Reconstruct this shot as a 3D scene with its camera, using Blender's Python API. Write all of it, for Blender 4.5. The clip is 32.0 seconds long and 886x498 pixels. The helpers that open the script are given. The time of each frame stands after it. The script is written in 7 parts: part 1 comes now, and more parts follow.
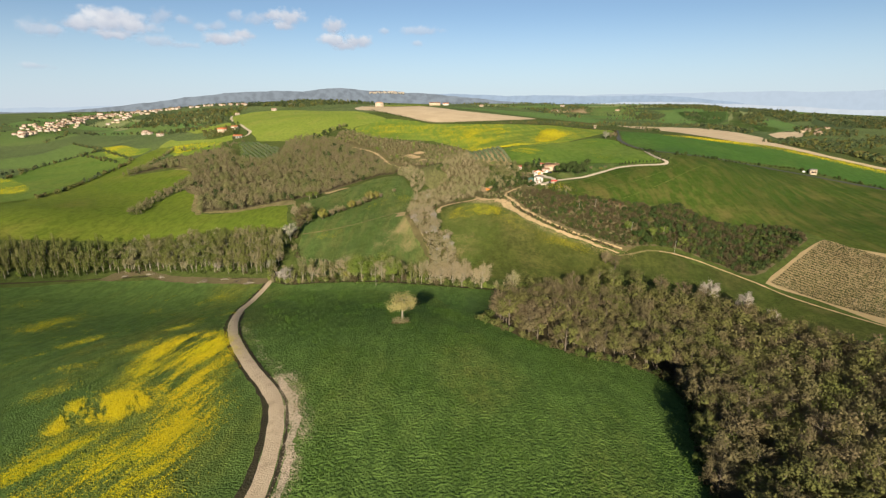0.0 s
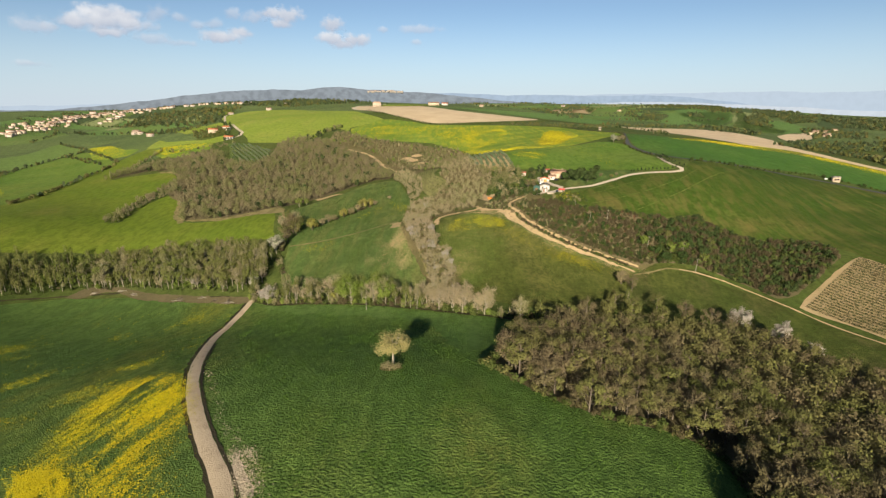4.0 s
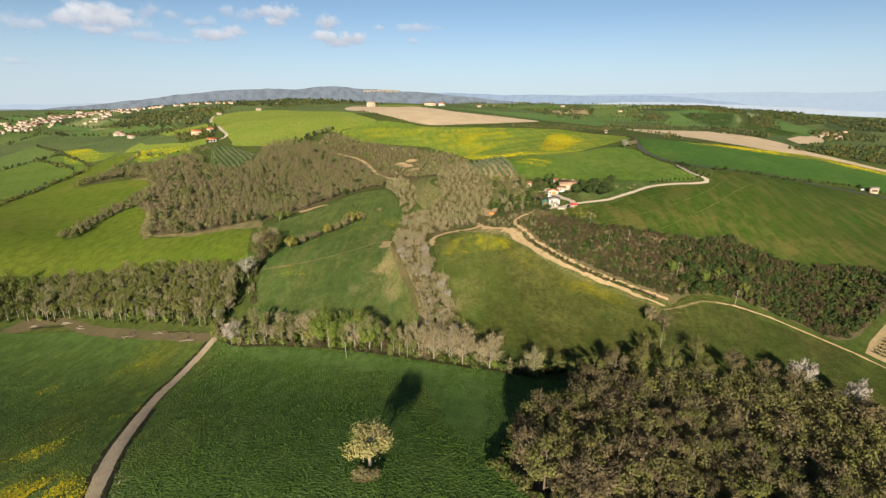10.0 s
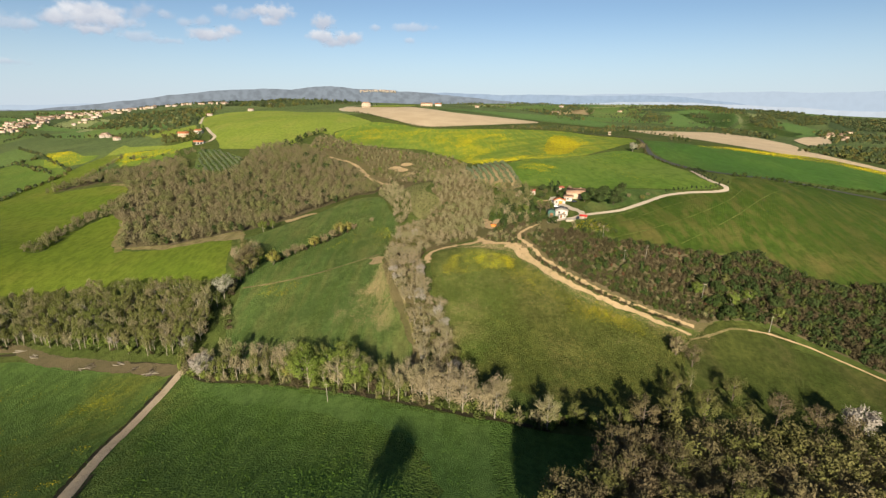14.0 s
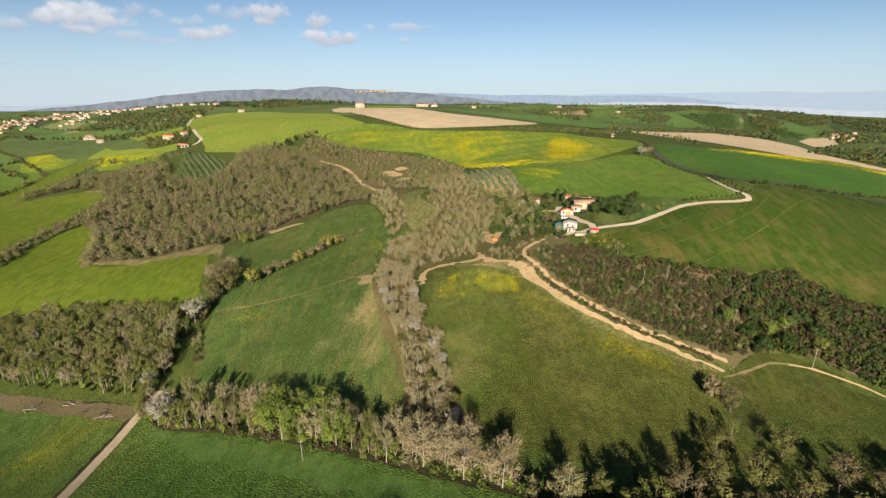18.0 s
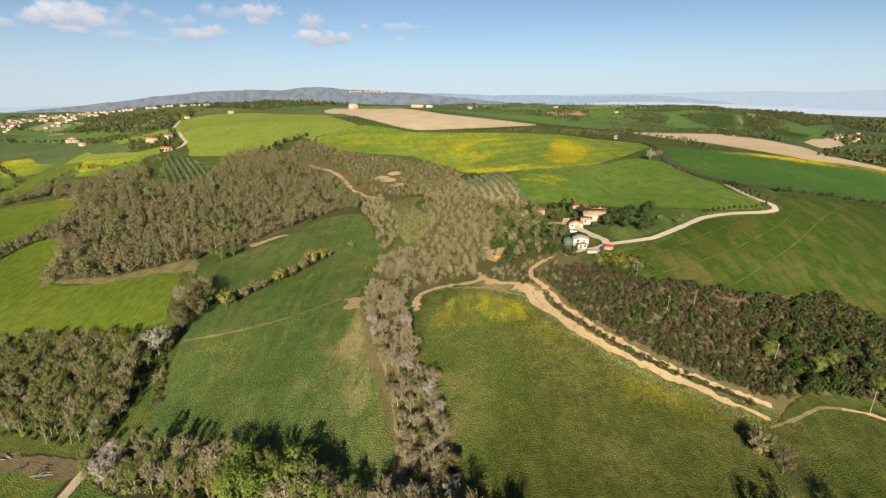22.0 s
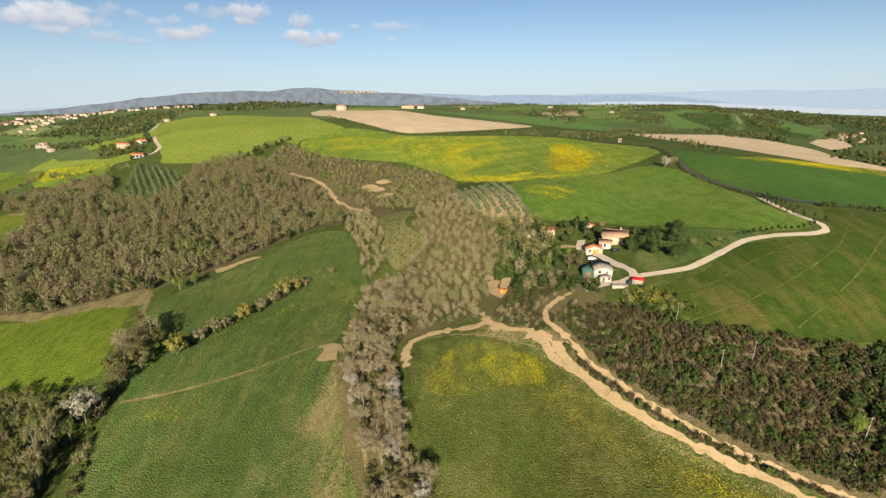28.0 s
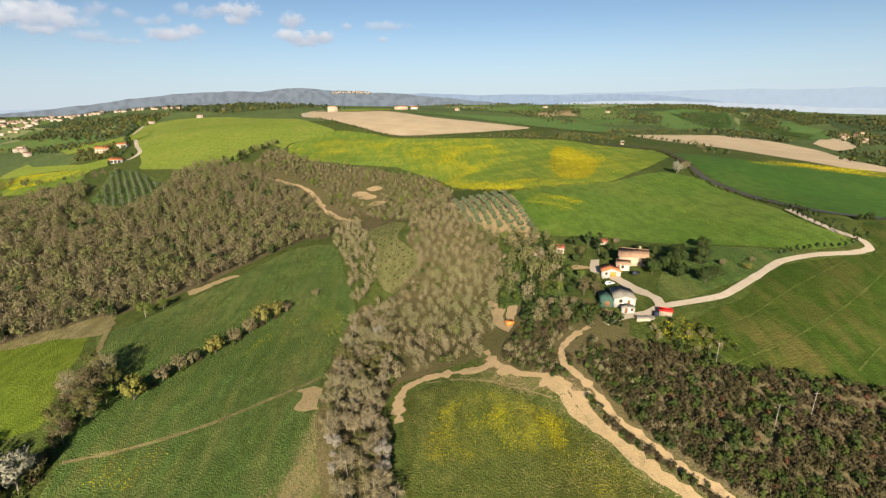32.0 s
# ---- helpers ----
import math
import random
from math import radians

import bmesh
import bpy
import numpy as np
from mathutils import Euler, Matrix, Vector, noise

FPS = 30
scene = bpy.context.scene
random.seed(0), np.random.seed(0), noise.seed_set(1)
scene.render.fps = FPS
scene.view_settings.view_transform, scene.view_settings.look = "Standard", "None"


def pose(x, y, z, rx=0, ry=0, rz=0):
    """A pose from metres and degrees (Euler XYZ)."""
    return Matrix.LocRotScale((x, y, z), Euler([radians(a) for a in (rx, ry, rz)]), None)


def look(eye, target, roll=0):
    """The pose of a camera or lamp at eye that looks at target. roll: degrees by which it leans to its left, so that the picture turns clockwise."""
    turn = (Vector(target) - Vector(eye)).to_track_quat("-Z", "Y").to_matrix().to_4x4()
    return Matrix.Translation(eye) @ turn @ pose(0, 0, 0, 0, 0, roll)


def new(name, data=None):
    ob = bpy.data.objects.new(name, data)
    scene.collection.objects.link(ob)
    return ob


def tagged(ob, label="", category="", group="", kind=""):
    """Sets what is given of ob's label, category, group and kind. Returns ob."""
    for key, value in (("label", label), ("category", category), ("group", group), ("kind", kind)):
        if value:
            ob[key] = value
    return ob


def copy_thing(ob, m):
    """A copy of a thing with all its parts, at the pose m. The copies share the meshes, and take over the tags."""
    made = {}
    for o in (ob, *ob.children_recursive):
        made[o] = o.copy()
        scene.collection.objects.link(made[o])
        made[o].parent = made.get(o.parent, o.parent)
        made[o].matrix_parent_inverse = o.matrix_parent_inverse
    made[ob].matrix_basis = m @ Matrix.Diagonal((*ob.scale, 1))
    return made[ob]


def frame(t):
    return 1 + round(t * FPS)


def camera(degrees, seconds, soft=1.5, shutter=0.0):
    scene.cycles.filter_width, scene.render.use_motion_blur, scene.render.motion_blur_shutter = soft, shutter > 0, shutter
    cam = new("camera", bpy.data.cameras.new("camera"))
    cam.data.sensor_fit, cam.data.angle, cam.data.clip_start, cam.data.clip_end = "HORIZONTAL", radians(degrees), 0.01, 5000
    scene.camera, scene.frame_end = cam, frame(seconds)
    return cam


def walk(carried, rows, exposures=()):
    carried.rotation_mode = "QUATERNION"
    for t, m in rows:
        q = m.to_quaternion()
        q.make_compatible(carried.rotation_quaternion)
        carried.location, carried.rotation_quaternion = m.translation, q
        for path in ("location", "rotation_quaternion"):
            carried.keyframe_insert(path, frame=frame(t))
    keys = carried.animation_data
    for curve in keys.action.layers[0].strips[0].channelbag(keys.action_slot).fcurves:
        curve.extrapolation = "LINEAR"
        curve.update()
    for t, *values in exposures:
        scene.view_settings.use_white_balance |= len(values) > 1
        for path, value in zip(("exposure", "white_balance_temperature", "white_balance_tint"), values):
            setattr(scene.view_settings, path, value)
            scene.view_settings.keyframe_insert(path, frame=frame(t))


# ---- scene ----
EXPO = 1.38
cam = camera(84.05, 32.0, 1.3)
walk(cam, [
    (0, pose(0.02, 0.02, 127.52, 73.90, 0.04, -0.03)),
    (2, pose(0.11, 16.65, 128.81, 73.84, -0.06, -0.07)),
    (4, pose(0.25, 33.21, 129.93, 73.80, -0.14, -0.13)),
    (6, pose(0.43, 49.69, 130.89, 73.77, -0.19, -0.22)),
    (8, pose(0.64, 66.08, 131.72, 73.75, -0.22, -0.34)),
    (10, pose(0.88, 82.39, 132.44, 73.74, -0.24, -0.48)),
    (12, pose(1.14, 98.61, 133.07, 73.73, -0.23, -0.64)),
    (14, pose(1.41, 114.74, 133.64, 73.74, -0.21, -0.82)),
    (16, pose(1.69, 130.76, 134.18, 73.75, -0.18, -1.03)),
    (18, pose(1.97, 146.69, 134.69, 73.76, -0.13, -1.26)),
    (20, pose(2.24, 162.50, 135.22, 73.77, -0.07, -1.51)),
    (22, pose(2.50, 178.20, 135.77, 73.78, -0.00, -1.78)),
    (24, pose(2.74, 193.79, 136.38, 73.79, 0.07, -2.07)),
    (26, pose(2.95, 209.26, 137.07, 73.79, 0.16, -2.39)),
    (28, pose(3.14, 224.60, 137.86, 73.79, 0.25, -2.73)),
    (30, pose(3.28, 239.81, 138.77, 73.78, 0.34, -3.08)),
    (32, pose(3.38, 254.89, 139.83, 73.76, 0.44, -3.46)),
], exposures=[(0, EXPO), (32, EXPO)])

# ---- light ----
world = bpy.data.worlds.new("sky")
scene.world = world
world.use_nodes = True
wn = world.node_tree.nodes
sky = wn.new("ShaderNodeTexSky")
sky.sky_type = "NISHITA"
sky.sun_disc = False
SUN_UP = 20.0
sky.sun_elevation = radians(SUN_UP)
sky.sun_rotation = radians(185.7)
sky.altitude, sky.air_density, sky.dust_density, sky.ozone_density = 1200.0, 0.95, 0.0, 2.2
wn["Background"].inputs["Strength"].default_value = 0.037
aim = wn.new("ShaderNodeTexCoord")
part_z = wn.new("ShaderNodeSeparateXYZ")
world.node_tree.links.new(aim.outputs["Generated"], part_z.inputs[0])
thin = wn.new("ShaderNodeMapRange")  # haze, thick at the horizon and thinning upwards
thin.interpolation_type = "SMOOTHSTEP"
thin.inputs["From Min"].default_value, thin.inputs["From Max"].default_value = -0.02, 0.17
thin.inputs["To Min"].default_value, thin.inputs["To Max"].default_value = 0.85, 0.02
world.node_tree.links.new(part_z.outputs["Z"], thin.inputs["Value"])
veil = wn.new("ShaderNodeMix")
veil.data_type = "RGBA"
veil.inputs[7].default_value = (5.7, 6.9, 8.4, 1)
world.node_tree.links.new(thin.outputs[0], veil.inputs[0])
world.node_tree.links.new(sky.outputs[0], veil.inputs[6])
world.node_tree.links.new(veil.outputs[2], wn["Background"].inputs["Color"])
sun = new("sun", bpy.data.lights.new("sun", "SUN"))
sun.data.energy, sun.data.angle, sun.data.color = 5.0, radians(0.6), (1.0, 0.885, 0.685)
sun.matrix_basis = look((-100, -1000, 1000 * math.tan(radians(SUN_UP))), (0, 0, 0))

# ---- materials ----
def material(name, rough=0.9):
    m = bpy.data.materials.new(name)
    m.use_nodes = True
    b = m.node_tree.nodes["Principled BSDF"]
    b.inputs["Roughness"].default_value = rough
    b.inputs["Specular IOR Level"].default_value = 0.06
    return m, m.node_tree.nodes, m.node_tree.links, b


def add(nodes, kind, **vals):
    n = nodes.new(kind)
    for k, v in vals.items():
        n.inputs[k.replace("_", " ")].default_value = v
    return n


def where(nodes, links, scale=(1, 1, 1), turn=0.0):
    g = nodes.new("ShaderNodeNewGeometry")
    mp = nodes.new("ShaderNodeMapping")
    mp.inputs["Scale"].default_value = scale
    mp.inputs["Rotation"].default_value = (0, 0, radians(turn))
    links.new(g.outputs["Position"], mp.inputs["Vector"])
    return mp.outputs[0]


def noisy(nodes, links, vec, scale, lo=0.35, hi=0.65, detail=3.0):
    n = add(nodes, "ShaderNodeTexNoise", Scale=scale, Detail=detail)
    links.new(vec, n.inputs["Vector"])
    r = add(nodes, "ShaderNodeMapRange", From_Min=lo, From_Max=hi)
    links.new(n.outputs[0], r.inputs[0])
    return r.outputs[0]


def blend(nodes, links, fac, a, b, strength=1.0):
    mx = nodes.new("ShaderNodeMix")
    mx.data_type = "RGBA"
    if strength != 1.0:
        mu = nodes.new("ShaderNodeMath")
        mu.operation = "MULTIPLY"
        mu.inputs[1].default_value = strength
        links.new(fac, mu.inputs[0])
        fac = mu.outputs[0]
    links.new(fac, mx.inputs[0])
    for s, v in ((6, a), (7, b)):
        if isinstance(v, tuple):
            mx.inputs[s].default_value = (*v, 1)
        else:
            links.new(v, mx.inputs[s])
    return mx.outputs[2]


def relief(nodes, links, b, height, strength, dist):
    bp = add(nodes, "ShaderNodeBump", Strength=strength, Distance=dist)
    links.new(height, bp.inputs["Height"])
    links.new(bp.outputs[0], b.inputs["Normal"])


def field_mat(name, main, other, worn=None, rows=0.0, turn=0.0, worn_amount=0.5, broad=0.012, bump=0.5, row_mix=0.35, grain=0.55, clump=1.3, streak=0.0):
    """Crop or grass: broad drifts, row lines, clumps and fine grain."""
    m, n, l, b = material(name, 0.95)
    vec = where(n, l)
    col = blend(n, l, noisy(n, l, vec, broad, 0.38, 0.62), main, other)
    if worn:
        col = blend(n, l, noisy(n, l, where(n, l, (1, 0.45, 1), turn), broad * 2.2, 0.52, 0.7), col, worn, worn_amount)
    dark = tuple(c * 0.55 for c in main)
    col = blend(n, l, noisy(n, l, vec, 0.5, 0.42, 0.62, 4.0), col, dark, grain)
    col = blend(n, l, noisy(n, l, vec, 0.12, 0.45, 0.7, 4.0), col, tuple(min(1, c * 1.3) for c in other), 0.45 * grain / 0.55)
    col = blend(n, l, noisy(n, l, where(n, l, (1, 0.35, 1), turn), 0.28, 0.45, 0.62, 4.0), col, tuple(c * 0.62 for c in main), 0.5)
    if streak:
        col = blend(n, l, noisy(n, l, where(n, l, (1, 0.10, 1), turn + 12), 0.16, 0.48, 0.62, 4.0), col, worn, streak)
        col = blend(n, l, noisy(n, l, where(n, l, (0.3, 1, 1), turn), 0.035, 0.46, 0.60, 5.0), col, tuple(c * 0.7 for c in main), 0.5)
    if rows:
        w = add(n, "ShaderNodeTexWave", Scale=rows, Distortion=1.5, Detail=2.0)
        l.new(where(n, l, (1, 1, 1), turn), w.inputs["Vector"])
        col = blend(n, l, w.outputs[1], col, tuple(c * 0.6 for c in main), row_mix)
    l.new(col, b.inputs["Base Color"])
    relief(n, l, b, noisy(n, l, vec, clump, 0.25, 0.75, 4.0), bump, 0.9)
    return m


def soil_mat(name, main, other, dark, bump=0.4, grain=1.6):
    m, n, l, b = material(name, 0.95)
    vec = where(n, l)
    col = blend(n, l, noisy(n, l, vec, 0.03, 0.38, 0.62), main, other)
    col = blend(n, l, noisy(n, l, vec, 0.35, 0.5, 0.75, 5.0), col, dark, 0.6)
    col = blend(n, l, noisy(n, l, vec, grain, 0.45, 0.75, 5.0), col, tuple(min(1, c * 1.2) for c in main), 0.5)
    l.new(col, b.inputs["Base Color"])
    relief(n, l, b, noisy(n, l, vec, grain, 0.2, 0.8, 6.0), bump, 0.4)
    return m


def leaf_mat(name, a, b2, c, rough=0.8):
    """Foliage and twigs: differs from plant to plant, from clump to clump and from leaf to leaf."""
    m, n, l, b = material(name, rough)
    vec = where(n, l)
    col = blend(n, l, noisy(n, l, vec, 0.10, 0.38, 0.62, 1.0), a, b2)
    col = blend(n, l, noisy(n, l, vec, 0.028, 0.45, 0.60, 2.0), col, (a[0] * 0.72, a[1] * 0.92, a[2] * 0.62), 0.6)
    info = n.new("ShaderNodeObjectInfo")
    col = blend(n, l, info.outputs["Random"], col, c, 0.45)
    geo = n.new("ShaderNodeNewGeometry")
    col = blend(n, l, geo.outputs["Random Per Island"], col, tuple(x * 0.5 for x in a), 0.34)
    l.new(col, b.inputs["Base Color"])
    return m


def plain_mat(name, main, other, scale=1.0, rough=0.8, bump=0.15, metal=0.0):
    m, n, l, b = material(name, rough)
    vec = where(n, l)
    col = blend(n, l, noisy(n, l, vec, scale, 0.35, 0.65, 4.0), main, other)
    col = blend(n, l, noisy(n, l, vec, scale * 9, 0.45, 0.8, 4.0), col, tuple(x * 0.6 for x in main), 0.35)
    l.new(col, b.inputs["Base Color"])
    b.inputs["Metallic"].default_value = metal
    relief(n, l, b, noisy(n, l, vec, scale * 9, 0.2, 0.8), bump, 0.05)
    return m


M = {}
M["wild"] = field_mat("rough_grass", (0.055, 0.078, 0.017), (0.078, 0.094, 0.023), (0.105, 0.095, 0.036), 0, 0, 0.5)
# paler, bluer copy of the rough grass: distance haze put into the colour
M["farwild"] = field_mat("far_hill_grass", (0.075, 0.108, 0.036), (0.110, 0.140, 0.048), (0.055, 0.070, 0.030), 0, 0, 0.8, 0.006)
M["wheat"] = field_mat("young_wheat", (0.064, 0.120, 0.025), (0.088, 0.140, 0.030), (0.160, 0.146, 0.034), 0.22, 20, 0.45, bump=1.0, clump=1.3, row_mix=0.10, grain=0.55)
M["margin"] = field_mat("short_young_wheat", (0.072, 0.130, 0.030), (0.096, 0.150, 0.038), (0.130, 0.155, 0.048), 0, 0, 0.4, bump=0.5, clump=2.4, grain=0.35)
M["rapefield"] = field_mat("crop_with_flowers", (0.070, 0.122, 0.029), (0.094, 0.142, 0.032), (0.185, 0.168, 0.024), 0.25, 8, 0.5, row_mix=0.15, grain=0.4, clump=1.9, bump=0.9)
M["midgrass"] = field_mat("meadow_grass", (0.071, 0.087, 0.018), (0.102, 0.108, 0.025), (0.159, 0.131, 0.048), 0, 0, 0.45, grain=0.6, clump=1.9, bump=1.0)
M["lime"] = field_mat("lime_green_grass", (0.082, 0.100, 0.022), (0.114, 0.124, 0.031), (0.165, 0.144, 0.056), 0, 0, 0.5, grain=0.5, clump=1.9, bump=0.9)
M["plot"] = field_mat("dry_mown_grass", (0.130, 0.132, 0.046), (0.165, 0.152, 0.062), (0.200, 0.165, 0.080), 0, 0, 0.5, 0.05, grain=0.4)
M["strip"] = field_mat("sown_strip", (0.080, 0.130, 0.032), (0.112, 0.152, 0.040), (0.215, 0.182, 0.066), 0.3, 80, 0.42, grain=0.5, row_mix=0.2, clump=1.7, bump=1.0, streak=0.25)
M["bright"] = field_mat("bright_pasture", (0.090, 0.131, 0.013), (0.120, 0.147, 0.018), (0.184, 0.155, 0.037), 0.12, 60, 0.5, row_mix=0.12, grain=0.35)
M["crest"] = field_mat("hill_pasture", (0.165, 0.215, 0.030), (0.200, 0.240, 0.040), (0.255, 0.240, 0.060), 0.06, 30, 0.5, row_mix=0.08, grain=0.3)
M["rapehill"] = field_mat("hill_crop", (0.115, 0.180, 0.024), (0.155, 0.210, 0.030), (0.300, 0.280, 0.026), 0.035, 15, 0.5, row_mix=0.05, grain=0.25, streak=0.4)
M["green"] = field_mat("deep_green_crop", (0.084, 0.145, 0.021), (0.119, 0.167, 0.031), (0.175, 0.181, 0.038), 0.10, 75, 0.5, row_mix=0.25, grain=0.35)
M["deep"] = field_mat("dark_green_crop", (0.046, 0.105, 0.018), (0.062, 0.122, 0.022), (0.10, 0.13, 0.03), 0.10, 75, 0.4, row_mix=0.15, grain=0.35)
M["brownish"] = field_mat("thin_crop", (0.036, 0.065, 0.009), (0.051, 0.071, 0.012), (0.106, 0.085, 0.027), 0.07, 70, 0.65, broad=0.02, row_mix=0.10, grain=0.45, streak=0.5)
# far greens, here and below: bluer than near crops, haze in the colour
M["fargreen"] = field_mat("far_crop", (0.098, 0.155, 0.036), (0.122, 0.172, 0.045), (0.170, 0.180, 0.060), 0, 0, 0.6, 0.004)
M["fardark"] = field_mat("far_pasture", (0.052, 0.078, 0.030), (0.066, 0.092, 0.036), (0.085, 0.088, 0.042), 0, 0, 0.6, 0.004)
M["beige"] = soil_mat("ploughed_clay", (0.43, 0.335, 0.22), (0.37, 0.285, 0.185), (0.29, 0.22, 0.14), 0.2)
M["dirt"] = soil_mat("sandy_clay", (0.37, 0.265, 0.15), (0.30, 0.218, 0.118), (0.17, 0.13, 0.072), 0.35, 2.2)
M["tramline"] = field_mat("worn_crop", (0.085, 0.098, 0.024), (0.060, 0.086, 0.016), (0.14, 0.11, 0.045), 0, 0, 0.6, broad=0.06)
M["bankmix"] = soil_mat("worn_sandy_clay", (0.37, 0.27, 0.155), (0.29, 0.21, 0.118), (0.12, 0.115, 0.042), 0.6, 1.2)
M["gravel"] = soil_mat("track_gravel", (0.40, 0.315, 0.215), (0.34, 0.265, 0.18), (0.22, 0.17, 0.11), 0.6, 3.0)
M["rubble"] = soil_mat("stony_verge", (0.36, 0.295, 0.215), (0.30, 0.245, 0.165), (0.13, 0.13, 0.05), 1.0, 1.6)
M["drive"] = soil_mat("pale_driveway", (0.40, 0.335, 0.26), (0.34, 0.285, 0.22), (0.26, 0.21, 0.16), 0.2, 3.0)
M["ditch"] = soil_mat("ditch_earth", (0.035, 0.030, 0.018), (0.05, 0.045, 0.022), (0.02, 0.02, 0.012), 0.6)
M["litter"] = soil_mat("leaf_litter", (0.115, 0.092, 0.050), (0.088, 0.076, 0.038), (0.05, 0.043, 0.022), 0.8)
M["drygrass"] = field_mat("dry_grass", (0.17, 0.145, 0.06), (0.21, 0.17, 0.085), (0.12, 0.13, 0.03), 0, 0, 0.6, 0.05)
M["yellowcrop"] = field_mat("flowering_crop", (0.24, 0.225, 0.014), (0.29, 0.26, 0.014), (0.14, 0.16, 0.018), 0.05, 15, 0.8, 0.05)
M["scrubsoil"] = soil_mat("scrub_soil", (0.115, 0.092, 0.045), (0.085, 0.080, 0.030), (0.05, 0.045, 0.02), 0.8)
M["asphalt"] = soil_mat("asphalt", (0.06, 0.06, 0.065), (0.05, 0.05, 0.052), (0.035, 0.035, 0.037), 0.1, 4.0)
M["tanfield"] = soil_mat("vineyard_soil", (0.31, 0.23, 0.125), (0.27, 0.20, 0.105), (0.17, 0.15, 0.06), 0.5)
M["bark"] = plain_mat("bark", (0.078, 0.060, 0.045), (0.120, 0.102, 0.078), 0.7, 0.95, 0.5)
M["palebark"] = plain_mat("pale_bark", (0.240, 0.212, 0.164), (0.168, 0.148, 0.112), 0.7, 0.9, 0.4)
M["paleleaf"] = leaf_mat("pale_young_leaves", (0.235, 0.205, 0.085), (0.20, 0.175, 0.065), (0.25, 0.22, 0.105))
M["bud"] = leaf_mat("budding_twigs", (0.159, 0.128, 0.072), (0.130, 0.112, 0.052), (0.177, 0.141, 0.087))
M["oakbud"] = leaf_mat("brown_oak_twigs", (0.105, 0.082, 0.045), (0.092, 0.077, 0.035), (0.116, 0.089, 0.052))
# hill woods: paler than the near wood's twigs, distance haze in the colour
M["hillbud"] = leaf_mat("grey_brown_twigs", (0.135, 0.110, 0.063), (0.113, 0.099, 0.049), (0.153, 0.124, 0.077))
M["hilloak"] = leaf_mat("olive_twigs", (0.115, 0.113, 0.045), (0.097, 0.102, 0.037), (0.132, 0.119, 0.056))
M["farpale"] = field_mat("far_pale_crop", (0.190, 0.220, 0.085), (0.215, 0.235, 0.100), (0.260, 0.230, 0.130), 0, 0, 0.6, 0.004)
M["vwall"] = plain_mat("village_plaster", (0.36, 0.305, 0.255), (0.29, 0.245, 0.20), 0.5)
M["vroof"] = plain_mat("village_roof_tiles", (0.24, 0.145, 0.105), (0.28, 0.18, 0.13), 0.6, 0.9, 0.4)
M["roughgrass"] = field_mat("coarse_grass", (0.065, 0.085, 0.019), (0.090, 0.104, 0.024), (0.124, 0.099, 0.042), 0, 0, 0.6, 0.03, bump=1.0, clump=2.5)
M["straw"] = leaf_mat("trampled_straw", (0.243, 0.183, 0.094), (0.206, 0.164, 0.075), (0.271, 0.206, 0.112))
M["tantwig"] = leaf_mat("tan_twigs", (0.215, 0.175, 0.105), (0.185, 0.155, 0.083), (0.235, 0.190, 0.125))
M["olivebud"] = leaf_mat("young_oak_leaves", (0.094, 0.090, 0.029), (0.102, 0.088, 0.037), (0.078, 0.088, 0.022))
M["twig"] = leaf_mat("bare_twigs", (0.170, 0.145, 0.079), (0.143, 0.127, 0.059), (0.189, 0.161, 0.099))
M["poplarbud"] = leaf_mat("poplar_buds", (0.105, 0.110, 0.030), (0.121, 0.114, 0.044), (0.084, 0.102, 0.024))
M["white"] = leaf_mat("blossom", (0.246, 0.217, 0.184), (0.193, 0.168, 0.135), (0.275, 0.246, 0.213))
M["fresh"] = leaf_mat("fresh_leaves", (0.106, 0.132, 0.026), (0.088, 0.116, 0.023), (0.132, 0.138, 0.034))
M["yellowgreen"] = leaf_mat("willow_leaves", (0.165, 0.145, 0.036), (0.135, 0.124, 0.034), (0.150, 0.138, 0.042))
M["dark"] = leaf_mat("evergreen_leaves", (0.031, 0.045, 0.013), (0.041, 0.056, 0.017), (0.027, 0.040, 0.014))
# far trees: evergreen colour lightened and blued to stand for haze
M["farleaf"] = leaf_mat("far_tree_leaves", (0.052, 0.068, 0.030), (0.064, 0.078, 0.036), (0.046, 0.060, 0.030))
M["cypress"] = leaf_mat("cypress_leaves", (0.022, 0.038, 0.012), (0.030, 0.046, 0.015), (0.018, 0.032, 0.012))
M["olive"] = leaf_mat("olive_leaves", (0.095, 0.112, 0.062), (0.075, 0.095, 0.050), (0.115, 0.125, 0.075))
M["scrub"] = leaf_mat("scrub_twigs", (0.061, 0.048, 0.026), (0.046, 0.041, 0.017), (0.072, 0.053, 0.031))
M["redscrub"] = leaf_mat("red_leaves", (0.115, 0.052, 0.030), (0.095, 0.048, 0.026), (0.125, 0.065, 0.034))
M["greenscrub"] = leaf_mat("broom_leaves", (0.050, 0.065, 0.016), (0.040, 0.054, 0.013), (0.063, 0.068, 0.020))
M["flower"] = leaf_mat("yellow_flowers", (0.36, 0.300, 0.008), (0.29, 0.255, 0.010), (0.40, 0.325, 0.012))
M["tuft"] = leaf_mat("crop_leaves", (0.040, 0.075, 0.010), (0.030, 0.062, 0.009), (0.046, 0.080, 0.011))
M["tuftpale"] = leaf_mat("meadow_blades", (0.075, 0.105, 0.022), (0.062, 0.090, 0.018), (0.095, 0.105, 0.028))
M["tuftdark"] = leaf_mat("weed_leaves", (0.042, 0.060, 0.012), (0.055, 0.07, 0.014), (0.03, 0.05, 0.012))
